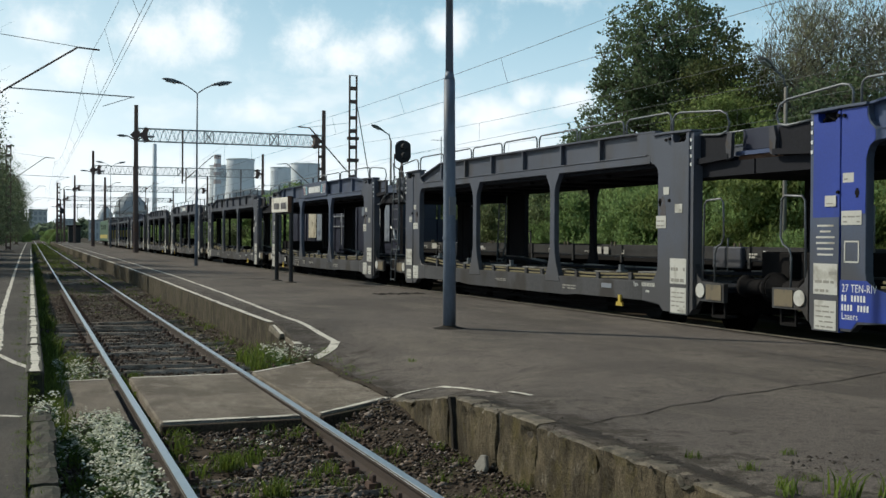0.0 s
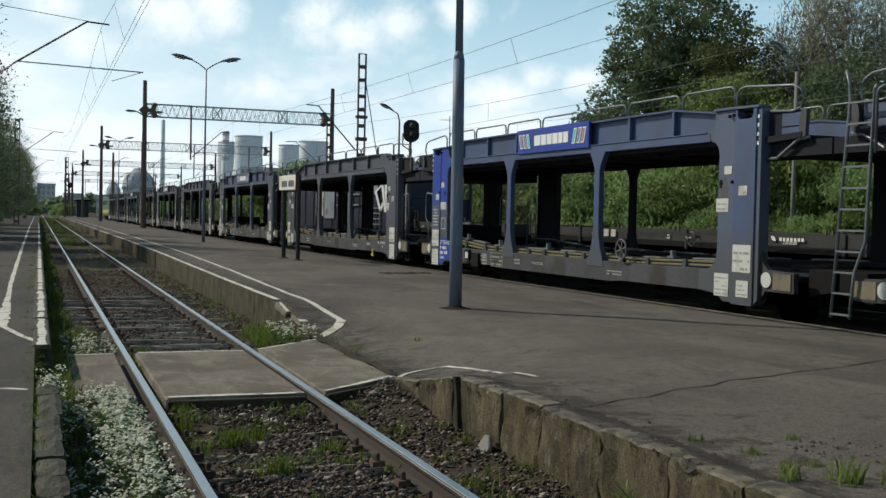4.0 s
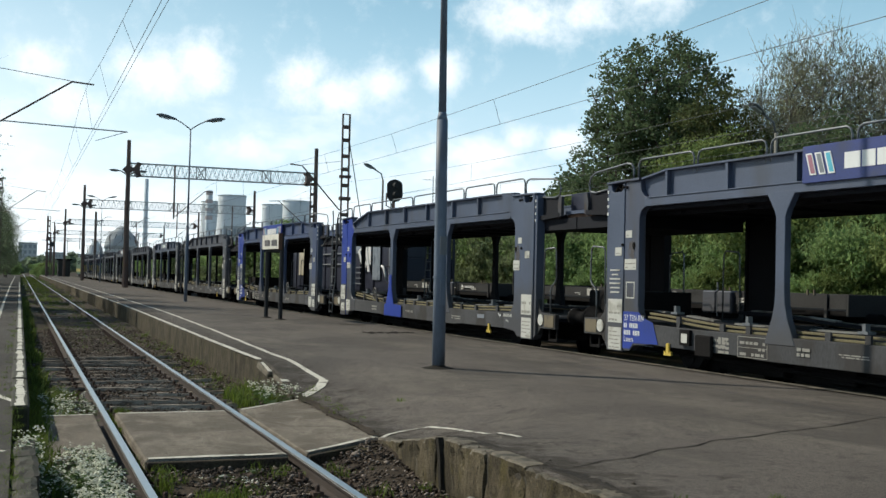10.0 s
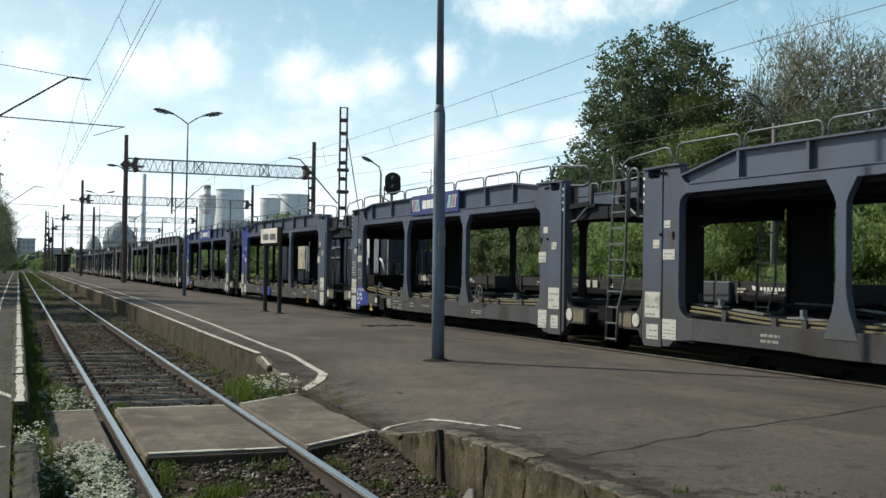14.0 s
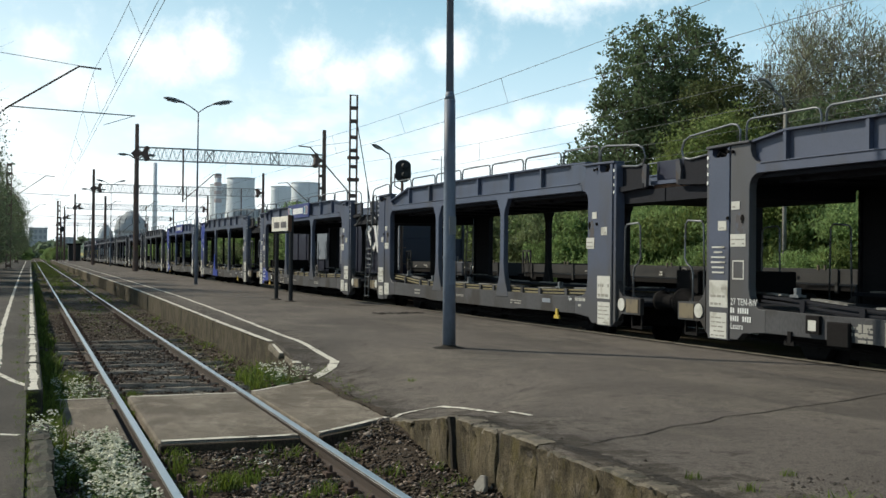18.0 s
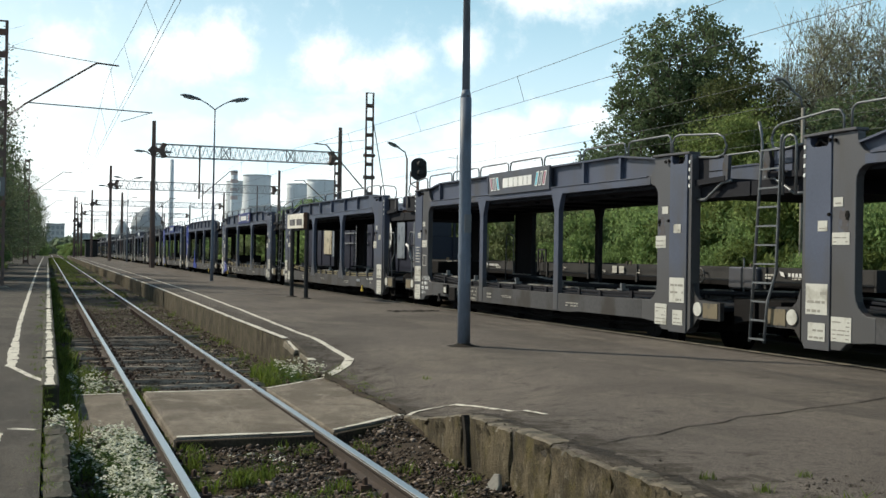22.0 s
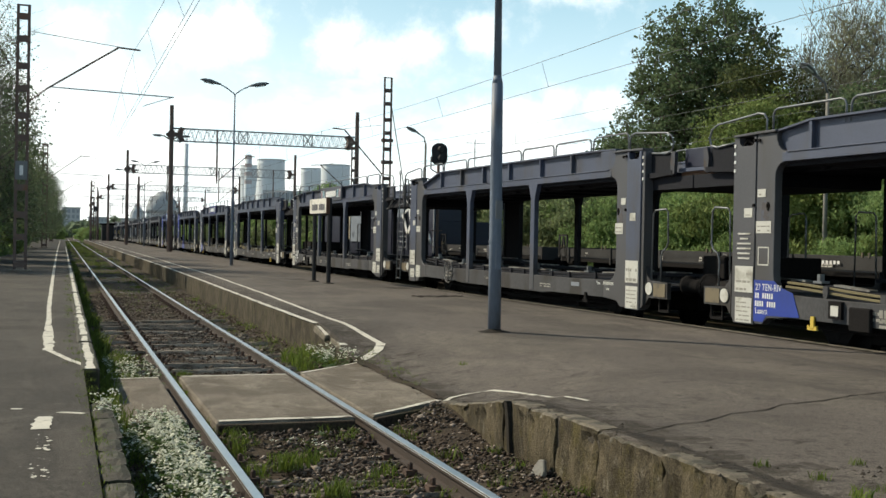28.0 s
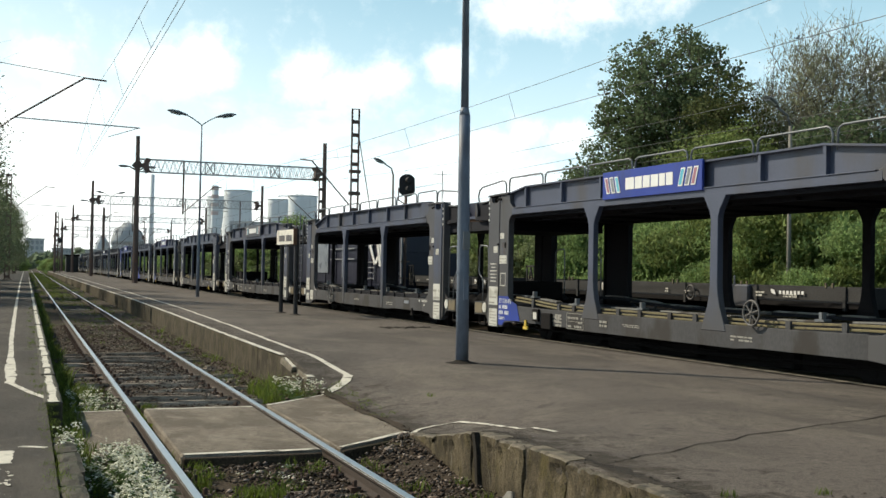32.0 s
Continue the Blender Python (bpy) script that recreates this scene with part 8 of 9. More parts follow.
def signal():
    x, y = 12.62, 38.0
    t = thing("light_signal", "railway light signal with a black oval backboard", "signal", (x, y, -0.2))
    part("post", Shape().tube([(0, 0, 0), (0, 0, 5.0)], 0.055, 10), M_MAST, t, smooth=True)
    n = 20
    el = [(0.29 * math.cos(2 * math.pi * k / n), 0.24 * math.sin(2 * math.pi * k / n) + (0.17 if math.sin(2 * math.pi * k / n) > 0 else -0.17)) for k in range(n)]
    b = part("backboard", Shape().prism(el, "y", -0.05, 0.0), M_BLACK, t).matrix_basis = pose(0, -0.1, 4.98, 0, 0, -16)
    for z in (5.16, 4.84):
        part("lamp_hood", Shape().lathe([(0.1, -0.2), (0.11, -0.02), (0.06, 0.0)], (0, -0.16, z), 12, "y"), M_BLACK, t)
        part("lens", Shape().lathe([(0.075, -0.02), (0.07, 0.0)], (0, -0.2, z), 12, "y"), M_GLASS_DARK, t)
    part("lamp_case", Shape().box(-0.16, -0.08, 4.65, 0.16, 0.14, 5.3), M_BLACK, t, bevel=0.04)
    part("bracket", Shape().tube([(-0.02, 0, 4.3), (-0.25, 0.1, 4.45), (-0.25, 0.1, 4.9)], 0.025, 6), M_MAST, t)
    part("step_iron", Shape().box(-0.2, 0.05, 1.0, 0.2, 0.07, 1.03).box(-0.2, 0.05, 1.6, 0.2, 0.07, 1.63).box(-0.2, 0.05, 2.2, 0.2, 0.07, 2.23), M_MAST, t)
    t = thing("light_signal", "far signal beside the near track", "signal", (4.3, 170, -0.2))
    part("post", Shape().tube([(0, 0, 0), (0, 0, 5.0)], 0.07, 8), M_MAST, t)
    part("backboard", Shape().prism(el, "y", -0.05, 0.0), M_BLACK, t).location = (0, -0.1, 5.4)
    # yard lamps beyond the train
    for x, y, h, s in ((17.2, 53.6, 7.0, -1), (20.2, 26.1, 6.45, -1)):
        t = thing("yard_lamp", "concrete yard lamp post with one arm", "street lamp", (x, y, 0.2), "yard lamps")
        part("pole", Shape().tube([(0, 0, -0.4), (0, 0, h - 0.6)], 0.075, 10, 0.05), M_PALEPOLE, t, smooth=True)
        part("arm", Shape().tube([(0, 0, h - 0.65), (s * 0.1, 0, h - 0.3), (s * 0.45, 0, h - 0.1)], 0.035, 8), M_LAMP, t, smooth=True)
        lamp_head(t, (s * 0.4, 0, h - 0.12), (s, -0.4, 0.35), 0.9)


def name_board():
    t = thing("station_sign", "pale station name board on two dark posts", "sign", (6.8, 31.2, Z_R))
    for x, y in ((-0.04, 0.72), (0.06, -0.72)):
        part("post", Shape().tube([(x, y, -0.05), (x, y, 2.42)], 0.062, 8), M_BLACK, t)
        part("concrete_foot", Shape().lathe([(0.17, -0.02), (0.15, 0.02), (0.07, 0.035)], (x, y, 0.0), 10), M_RIM, t, "dark crumbled foot")
    part("board", Shape().beam((-0.13, 0.92, 2.2), (-0.02, -0.82, 2.2), 0.06, 0.42), M_BOARD, t, bevel=0.01)
    s = Shape()
    for i, (y, w, h) in enumerate(((0.62, 0.1, 0.17), (0.48, 0.11, 0.17), (0.34, 0.1, 0.17), (0.2, 0.11, 0.17), (-0.1, 0.1, 0.17), (-0.24, 0.09, 0.17), (-0.37, 0.11, 0.17), (-0.52, 0.1, 0.17))):
        x = -0.13 + 0.11 * (0.95 - y) / 1.8 - 0.04
        s.beam((x, y, 2.17), (x + 0.006, y - w, 2.17), 0.012, h)
    part("lettering_bar", s, M_FADED, t, "faded dark bars", kind="stuff")
    part("edge_frame", Shape().beam((-0.02, -0.83, 2.2), (-0.018, -0.87, 2.2), 0.1, 0.46), M_RUST, t)
    part("crosspiece", Shape().beam((-0.03, 0.72, 1.95), (0.05, -0.72, 1.95), 0.03, 0.04), M_BLACK, t)


def waiting_hut():
    t = thing("platform_hut", "small dark hut at the platform's far end", "hut", (6.9, 196, Z_R))
    part("wall", Shape().box(-0.9, -2, 0, 1.0, 2, 2.7), M_WAGDARK, t)
    part("roof", Shape().box(-1.2, -2.4, 2.7, 1.3, 2.4, 2.95), M_UNDER, t)
    part("door", Shape().box(-0.5, -2.03, 0, 0.5, -1.99, 2.1), M_WAGDARK, t)


t = thing("roof_aerial", "thin television aerial beyond the train", "aerial", (24.4, 65.6, -0.3))
part("mast", Shape().tube([(0, 0, 0), (0, 0, 8.4)], 0.03, 6), M_TRUSS, t)
part("boom", Shape().tube([(-0.7, -0.2, 8.13), (0.75, 0.25, 8.16)], 0.015, 5), M_TRUSS, t)
for k in range(6):
    part("rod", Shape().tube([(-0.6 + 0.24 * k, -0.45, 8.14), (-0.6 + 0.24 * k, 0.35, 8.16)], 0.008, 4), M_TRUSS, t)
tall_pole()
platform_lamp(6.75, 48.6, Z_R, 7.45, (0.02, 0), thick=0.8)
platform_lamp(7.75, 118.5, Z_R, 8.3, (0.0, 0), thick=0.8)
left_masts()
right_masts()
wires()
signal()
name_board()
waiting_hut()


# ---------------- standing wagons on the siding ----------------
def flat_wagon(y0, length, x):
    t = thing("flat_wagon", "dark empty flat wagon with low sides and white marks", "railway wagon", (x, y0, 0), "standing flat wagons")
    part("side_wall", Shape().box(-1.4, 0.35, 1.24, -1.34, length - 0.35, 1.5), M_WAGDARK, t)
    part("side_wall", Shape().box(1.34, 0.35, 1.24, 1.4, length - 0.35, 1.5), M_WAGDARK, t)
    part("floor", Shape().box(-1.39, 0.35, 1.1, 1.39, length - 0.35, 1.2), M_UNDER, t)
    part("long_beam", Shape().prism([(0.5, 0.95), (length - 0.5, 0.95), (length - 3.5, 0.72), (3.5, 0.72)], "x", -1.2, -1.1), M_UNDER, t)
    # sill made deep and black to stand for shadow and gear below
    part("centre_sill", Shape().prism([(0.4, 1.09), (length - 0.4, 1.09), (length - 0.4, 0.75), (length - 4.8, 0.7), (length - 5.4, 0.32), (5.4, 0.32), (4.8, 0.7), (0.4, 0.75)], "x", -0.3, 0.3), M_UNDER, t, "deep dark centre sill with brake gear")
    part("end_wall", Shape().box(-1.4, 0.3, 1.1, 1.4, 0.36, 1.52), M_WAGDARK, t)
    part("end_wall", Shape().box(-1.4, length - 0.36, 1.1, 1.4, length - 0.3, 1.52), M_WAGDARK, t)
    n = int(length / 2.3)
    for i in range(n):
        y = 0.9 + (length - 1.8) * i / (n - 1)
        part("stanchion", Shape().box(-1.44, y - 0.04, 1.05, -1.4, y + 0.04, 1.53), M_WAGDARK, t)
        for a in (0.35, 0.55):
            part("stop_peg", Shape().box(-1.42, y + a, 1.5, -1.38, y + a + 0.04, 1.6), M_TAN, t)
    part("cabinet_rod", Shape().tube([(-1.46, 4.45, 0.95), (-1.46, 4.45, 1.72)], 0.02, 6), M_TUBE, t)
    r = random.Random(int(length * 10))
    for k in range(7):
        y, w = 1.2 + (length - 2.4) * (k + r.uniform(0.1, 0.8)) / 7, r.uniform(0.1, 0.45)
        s = Shape()
        bars(s, 0, 1.28, w, 1.28 + r.choice((0.08, 0.13)), 2, 0, 0.6, k)
        s.v = [(-1.447 - 0.001 * abs(b), y + a, c) for a, b, c in s.v]
        part("print", s, M_LABEL, t, "faded white print", kind="stuff")
    for y in (length * 0.63, length * 0.655):
        part("white_mark", Shape().box(-1.452, y, 1.27, -1.448, y + 0.26, 1.46), M_LABEL, t, "white mark")
    f = length - 0.42
    for a in (-0.28, 0.28):
        part("frame_post", Shape().box(-1.4, f + a - 0.03, 1.2, -1.36, f + a + 0.03, 1.92), M_BLACK, t)
    part("frame_bar", Shape().box(-1.4, f - 0.31, 1.88, -1.36, f + 0.31, 1.93), M_BLACK, t)
    for a in (-0.2, 0.2):
        part("frame_brace", Shape().beam((-1.38, f + a, 1.25), (-1.38, f, 1.86), 0.04, 0.05), M_BLACK, t)
    for y in (3.0,):
        e = part("emblem", Shape().prism([(y, 1.33), (y + 0.13, 1.355), (y + 0.18, 1.45), (y + 0.05, 1.43)], "x", -1.45, -1.448), M_LETTER, t, "white emblem and bars")
        s = Shape()
        for k in range(7):
            s.box(-1.45, y - 0.19 - k * 0.12, 1.345, -1.448, y - 0.115 - k * 0.12, 1.415)
        part("name_bar", s, M_LETTER, t, "plain white bars", kind="stuff")
    for y in (2.2, 4.0, length - 4.0, length - 2.2):
        part("wheelset", wheelset_shape().mesh("wheelset", M_UNDER), M_UNDER, t).matrix_basis = pose(0, y, 0.46, 0, 0, 90)
    for y in (3.1, length - 3.1):
        part("bogie", Shape().prism([(y - 1.5, 0.55), (y + 1.5, 0.55), (y + 1.1, 0.95), (y - 1.1, 0.95)], "x", -1.1, -0.95), M_UNDER, t)
    for y in (0.0, length - 0.3):
        for s in (-0.88, 0.88):
            part("buffer", Shape().lathe([(0.12, 0.0), (0.12, 0.3)], (s, y, 1.05), 12, "y"), M_UNDER, t)
    w = part("brake_wheel", Shape().tube([(-1.5, 6.15 + 0.17 * math.cos(a * 0.3927), 1.3 + 0.17 * math.sin(a * 0.3927)) for a in range(16)], 0.02, 5, closed=True), M_WHEELIRON, t, "hand brake wheel", smooth=True)
    part("cabinet", Shape().box(-1.5, 3.9, 1.02, -1.2, 4.42, 1.52).box(-1.5, 4.48, 1.02, -1.2, 5.0, 1.52), M_PAINT, t, "grey twin brake cabinet", bevel=0.03)


def box_wagon(y0, length):
    """Navy covered wagon; its front bay is a low-walled vestibule under the roof."""
    x, bay, w = mid_far(y0 + length / 2), 3.7, 1.42
    t = thing("covered_wagon", "navy blue covered wagon with a white angular emblem", "railway wagon", (x, y0, 0), "standing covered wagons")
    part("body", Shape().box(-w, bay, 0.85, w, length - 0.2, 3.7), M_NAVY, t, bevel=0.04)
    part("roof", Shape().prism([(-w, 3.7), (-1.0, 3.95), (0, 4.05), (1.0, 3.95), (w, 3.7)], "y", 0.2, length - 0.2), M_NAVY, t)
    v = part("vestibule", Shape().box(-w, 0.2, 0.85, -w + 0.08, bay - 0.004, 3.7).box(w - 0.08, 0.2, 0.85, w, bay - 0.004, 2.45).box(-w + 0.084, 0.2, 0.85, w - 0.084, 0.28, 2.45).box(-w + 0.084, 0.2, 2.454, 0.2, 0.28, 3.696), M_NAVY, t, "half-open front bay", bevel=0.01)
    for px in (0.3, w - 0.05):
        part("corner_post", Shape().box(px - 0.05, 0.1, 0.9, px + 0.05, 0.19, 3.69), M_NAVY, v)
    n = int(length / 1.9)
    for i in range(n + 1):
        y = 0.3 + (length - 0.6) * i / n
        part("side_post", Shape().box(-w - 0.05, y - 0.05, 0.9, -w, y + 0.05, 3.68), M_NAVY, t)
    # pale fittings on the side, from the front end on
    part("end_pillar", Shape().box(-w - 0.09, -0.02, 1.15, -w - 0.05, 0.1, 3.15), M_STEELPALE, t, "grey pillar")
    part("handrail", Shape().tube([(-w - 0.1, 0.3, 1.5), (-w - 0.13, 0.42, 1.8), (-w - 0.13, 0.62, 2.02), (-w - 0.1, 0.98, 2.1)], 0.05, 8), M_LETTER, t, "white curved handrail", smooth=True)
    part("side_panel", Shape().box(-w - 0.08, 1.3, 1.5, -w - 0.055, 2.35, 3.12), M_PALEBLUE, t, "pale blue panel", bevel=0.01)
    part("white_strip", Shape().box(-w - 0.09, 2.6, 2.15, -w - 0.055, 3.02, 3.1), M_LETTER, t, "white strip")
    e = 2.75
    for a, b, c, d in ((0.0, 1.85, 0.55, 3.1), (0.45, 3.1, 1.55, 2.75), (1.5, 2.75, 0.75, 1.9), (0.75, 1.9, 0.35, 2.3)):
        part("emblem", Shape().prism([(e + a - 0.13, b), (e + a + 0.17, b), (e + c + 0.17, d), (e + c - 0.13, d)], "x", -w - 0.125, -w - 0.1), M_LETTER, t, "white angular emblem")
    part("side_panel", Shape().box(-w - 0.08, 4.15, 2.65, -w - 0.055, 5.45, 3.2), M_PALEBLUE, t, "pale blue panel", bevel=0.01)
    lad = part("ladder", Shape().box(-w - 0.1, 3.7, 1.2, -w - 0.06, 3.76, 2.2), M_STEELPALE, t, "grey side ladder")
    part("stile", Shape().box(-w - 0.1, 4.9, 1.2, -w - 0.06, 4.96, 2.2), M_STEELPALE, lad)
    for k in range(4):
        part("rung", Shape().box(-w - 0.095, 3.764, 1.3 + 0.24 * k, -w - 0.065, 4.896, 1.34 + 0.24 * k), M_STEELPALE, lad)
    for z in (2.19, 2.69):
        part("rail", Shape().box(-w - 0.1, 6.9, z - 0.03, -w - 0.06, 11.3, z + 0.03), M_STEELPALE, t, "pale rail")
    part("rail_post", Shape().box(-w - 0.12, 8.7, 1.3, -w - 0.104, 8.95, 3.1), M_STEELPALE, t, "pale post")
    part("side_panel", Shape().box(-w - 0.08, 11.75, 1.5, -w - 0.055, 13.85, 3.18), M_PALEBLUE, t, "pale blue panel", bevel=0.01)
    part("door_panel", Shape().box(-w - 0.1, 13.95, 1.62, -w - 0.055, 15.6, 3.15), M_CREAM, t, "cream panel", bevel=0.01)
    for y in (2.2, 4.0, length - 4.0, length - 2.2):
        part("wheelset", wheelset_shape().mesh("wheelset", M_UNDER), M_UNDER, t).matrix_basis = pose(0, y, 0.46, 0, 0, 90)
    part("underframe", Shape().box(-1.2, 0.4, 0.6, 1.2, length - 0.4, 0.846), M_UNDER, t)


for y, ln in ((-15.4, 15.8), (0.6, 15.8), (16.6, 15.8), (32.6, 10.6)):
    flat_wagon(y, ln, mid_far(y + 0.5 * ln))
box_wagon(43.0, 20.8)

# ---------------- trees and distance ----------------
def leaves(name, blobs, n, size, material, parent=None, fill=0.35, drop=0.0, longer=1.0):
    """Leaf clusters over uneven blobs. blobs: (centre, radii, share)."""
    tot = sum(b[2] for b in blobs)
    vs, fs, k = [], [], 0
    for c, r, share in blobs:
        m = int(n * share / tot)
        d = rng.normal(size=(m, 3))
        d /= np.linalg.norm(d, axis=1)[:, None]
        # twigs: leaves gather in clumps, so that gaps stay
        cl = max(6, m // 26)
        cd = rng.normal(size=(cl, 3))
        cd /= np.linalg.norm(cd, axis=1)[:, None]
        cr = (fill + (1 - fill) * rng.random(cl) ** 0.6)[:, None]
        centre = cd * cr * np.array(r) + np.array(c)
        pick = rng.integers(0, cl, m)
        p = centre[pick] + rng.normal(size=(m, 3)) * (0.16 * np.mean(r)) * np.array([1, 1, 0.75])
        s = size * rng.uniform(0.55, 1.3, m)[:, None]
        a = rng.normal(size=(m, 3))
        a /= np.linalg.norm(a, axis=1)[:, None]
        a[:, 2] = a[:, 2] * (1 - drop) - drop
        b = np.cross(a, rng.normal(size=(m, 3)))
        b /= np.linalg.norm(b, axis=1)[:, None] + 1e-9
        q = np.stack([p - b * s * 0.5, p + a * s * 0.55 * longer, p + b * s * 0.5, p - a * s * 0.55 * longer], 1)
        vs.append(q.reshape(-1, 3))
        fs.append((k + 4 * np.arange(m))[:, None] + np.array([[0, 1, 2, 3]]))
        k += 4 * m
    me = mesh_np(name, np.concatenate(vs), np.concatenate(fs), material)
    ob = new(name, me)
    ob.parent = parent
    return ob


def grown_tree(x, y, z, label, domes, tips, per_tip, size, leaf, seed, trunk=0.3, spread=0.3, flat=0.7, longer=1.0, twigs=0, bole=1.5, rise=0.0, narrow=1.0, shell=0.42):
    """A tree whose boughs grow towards twig ends spread through its crown. domes: (centre, radii, share) of the crown."""
    r = random.Random(seed)
    t = thing("tree", label, "tree", (x, y, z), "trees round the station")
    tot = sum(d[2] for d in domes)
    ends = []
    for c, rad, share in domes:
        got = 0
        while got < tips * share / tot:
            d = Vector((r.gauss(0, 1), r.gauss(0, 1), r.gauss(0, 1))).normalized() * (r.random() ** shell)
            d *= 1 + 0.22 * noise.noise(d.normalized() * 2.3 + Vector((seed, 0, 0)))
            p = Vector((c[0] + d.x * rad[0], c[1] + d.y * rad[1], c[2] + d.z * rad[2]))
            if p.z > 0.8:
                ends.append(p)
                got += 1
    top = max(e.z for e in ends)
    nodes = [Vector((0.05 * math.sin(q * 3), 0.06 * math.cos(q * 2), q)) for q in [bole * 0.33 * k for k in range(4)]]
    q = bole + 0.4
    while q < top * 0.62:
        nodes.append(Vector((0.25 * math.sin(q * 0.9 + seed), 0.25 * math.cos(q * 0.7 + seed), q)))
        q += 0.45
    up = list(range(-1, len(nodes) - 1))
    path = [n.z for n in nodes]
    pos = np.array([tuple(n) for n in nodes])
    ends.sort(key=lambda e: (e - Vector((0, 0, bole + 1))).length)
    tip_nodes = []
    for e in ends:
        ev = np.array(tuple(e))
        d = np.linalg.norm(pos - ev, axis=1)
        cost = d + 0.25 * np.array(path) + 1.6 * np.maximum(0, pos[:, 2] - ev[2] + 0.15) + (pos[:, 2] < bole) * 5
        b = int(np.argmin(cost))
        a = nodes[b]
        m = (a + e) / 2 + Vector((r.uniform(-0.1, 0.1), r.uniform(-0.1, 0.1), 0.1)) * (e - a).length
        for p in (m, e):
            up.append(b)
            path.append(path[b] + (p - nodes[b]).length)
            nodes.append(p)
            b = len(nodes) - 1
        pos = np.vstack([pos, tuple(m), tuple(e)])
        tip_nodes.append(b)
    load = [0.0] * len(nodes)
    for i in tip_nodes:
        load[i] += 1.0
    for i in range(len(nodes) - 1, 0, -1):
        load[up[i]] += load[i]
    rad = [trunk * max(0.045, (l / len(ends)) ** 0.5) for l in load]
    s = Shape()
    for i in range(1, len(nodes)):
        j = up[i]
        s.tube([nodes[j], nodes[i]], min(rad[j], rad[i] * 1.35), 8 if rad[i] > 0.05 else 4, rad[i])
    tw = Shape()
    for i in tip_nodes:
        for k in range(twigs):
            d = Vector((r.gauss(0, 1), r.gauss(0, 1), r.gauss(0.25 + 1.4 * rise, 0.8))) * spread * 1.3
            tw.tube([nodes[i], nodes[i] + d * 0.5 + Vector((0, 0, 0.05)), nodes[i] + d], trunk * 0.04, 3, trunk * 0.016)
    part("trunk", s, M_BARK, t, "branching trunk")
    if twigs:
        part("twig", tw, M_TWIG, t, "brush of thin pale twigs", kind="stuff")
    n = len(ends) * per_tip
    c = np.array([tuple(e) for e in ends])[rng.integers(0, len(ends), n)]
    g = rng.normal(size=(n, 3))
    g *= np.minimum(1.0, 1.9 / (np.linalg.norm(g, axis=1) + 1e-9))[:, None]
    p = c + g * spread * np.array([1, 1, flat])
    a = rng.normal(size=(n, 3)) + rise * (np.array([0, 0, 1.6]) + g * 0.8)
    a /= np.linalg.norm(a, axis=1)[:, None]
    b = np.cross(a, rng.normal(size=(n, 3)))
    b *= narrow / (np.linalg.norm(b, axis=1)[:, None] + 1e-9)
    w = size * rng.uniform(0.55, 1.3, n)[:, None]
    v = np.stack([p - b * w * 0.5, p + a * w * 0.55 * longer, p + b * w * 0.5, p - a * w * 0.55 * longer], 1).reshape(-1, 3)
    o = new("crown", mesh_np("crown", v, (4 * np.arange(n))[:, None] + np.array([[0, 1, 2, 3]]), leaf))
    o.parent = t
    return t


def shrub(x, y, z, w, h, seed, n, size, leaf, label, group):
    r = random.Random(seed)
    t = thing("shrub", label, "shrub", (x, y, z), group)
    s = Shape()
    for i in range(5):
        a = r.uniform(0, 6.28)
        s.tube([(0.1 * math.cos(a), 0.1 * math.sin(a), -0.3), (w * 0.25 * math.cos(a), w * 0.25 * math.sin(a), h * 0.5), (w * 0.42 * math.cos(a), w * 0.42 * math.sin(a), h * r.uniform(0.6, 0.8))], 0.022, 5, 0.008)
    part("stem", s, M_BARK, t)
    blobs = [((r.uniform(-0.4, 0.4) * w, r.uniform(-0.4, 0.4) * w, h * r.uniform(0.12, 0.86)), (w * r.uniform(0.16, 0.3), w * r.uniform(0.16, 0.3), h * r.uniform(0.12, 0.24)), 1.0) for i in range(16)]
    leaves("foliage", blobs, n, size, leaf, t, 0.3, -0.55, 1.7)
    return t


dome = lambda x, y, z, rx, rz, share: ((x, y, z), (rx, rx, rz), share)
grown_tree(28.4, 45.9, 0.4, "large dark green broad-leaved tree behind the train", [dome(0.25, 0, 9.4, 3.45, 3.75, 28), dome(0.1, 0, 7.0, 4.05, 3.3, 22), dome(-3.0, 1.85, 4.6, 1.6, 1.9, 3)], 1400, 36, 0.13, M_LEAF_D, 3, 0.42, 0.21, shell=0.34)
grown_tree(33.3, 40.3, 0.4, "half-bare grey-green willow behind the train", [dome(0, 0, 7.6, 3.4, 5.0, 20), dome(0.2, -0.2, 5.0, 3.4, 3.6, 12), dome(-1.6, 1.4, 6.4, 2.2, 3.2, 6)], 1000, 46, 0.085, M_LEAF_S, 8, 0.3, 0.42, 1.2, 2.6, 5, rise=1.0, narrow=0.55)
grown_tree(37.2, 36.6, 0.4, "half-bare grey-green willow behind the train", [dome(0, 0, 7.8, 3.8, 5.0, 20), dome(0.4, -0.4, 5.2, 3.6, 3.4, 10)], 760, 44, 0.085, M_LEAF_S, 15, 0.3, 0.45, 1.2, 2.6, 5, rise=1.0, narrow=0.55)
grown_tree(33.4, 29.5, 0.4, "half-bare grey-green willow behind the train", [dome(0, 0, 6.6, 3.4, 4.2, 20)], 560, 50, 0.085, M_LEAF_S, 21, 0.28, 0.45, 1.2, 2.6, 5, rise=1.0, narrow=0.55)
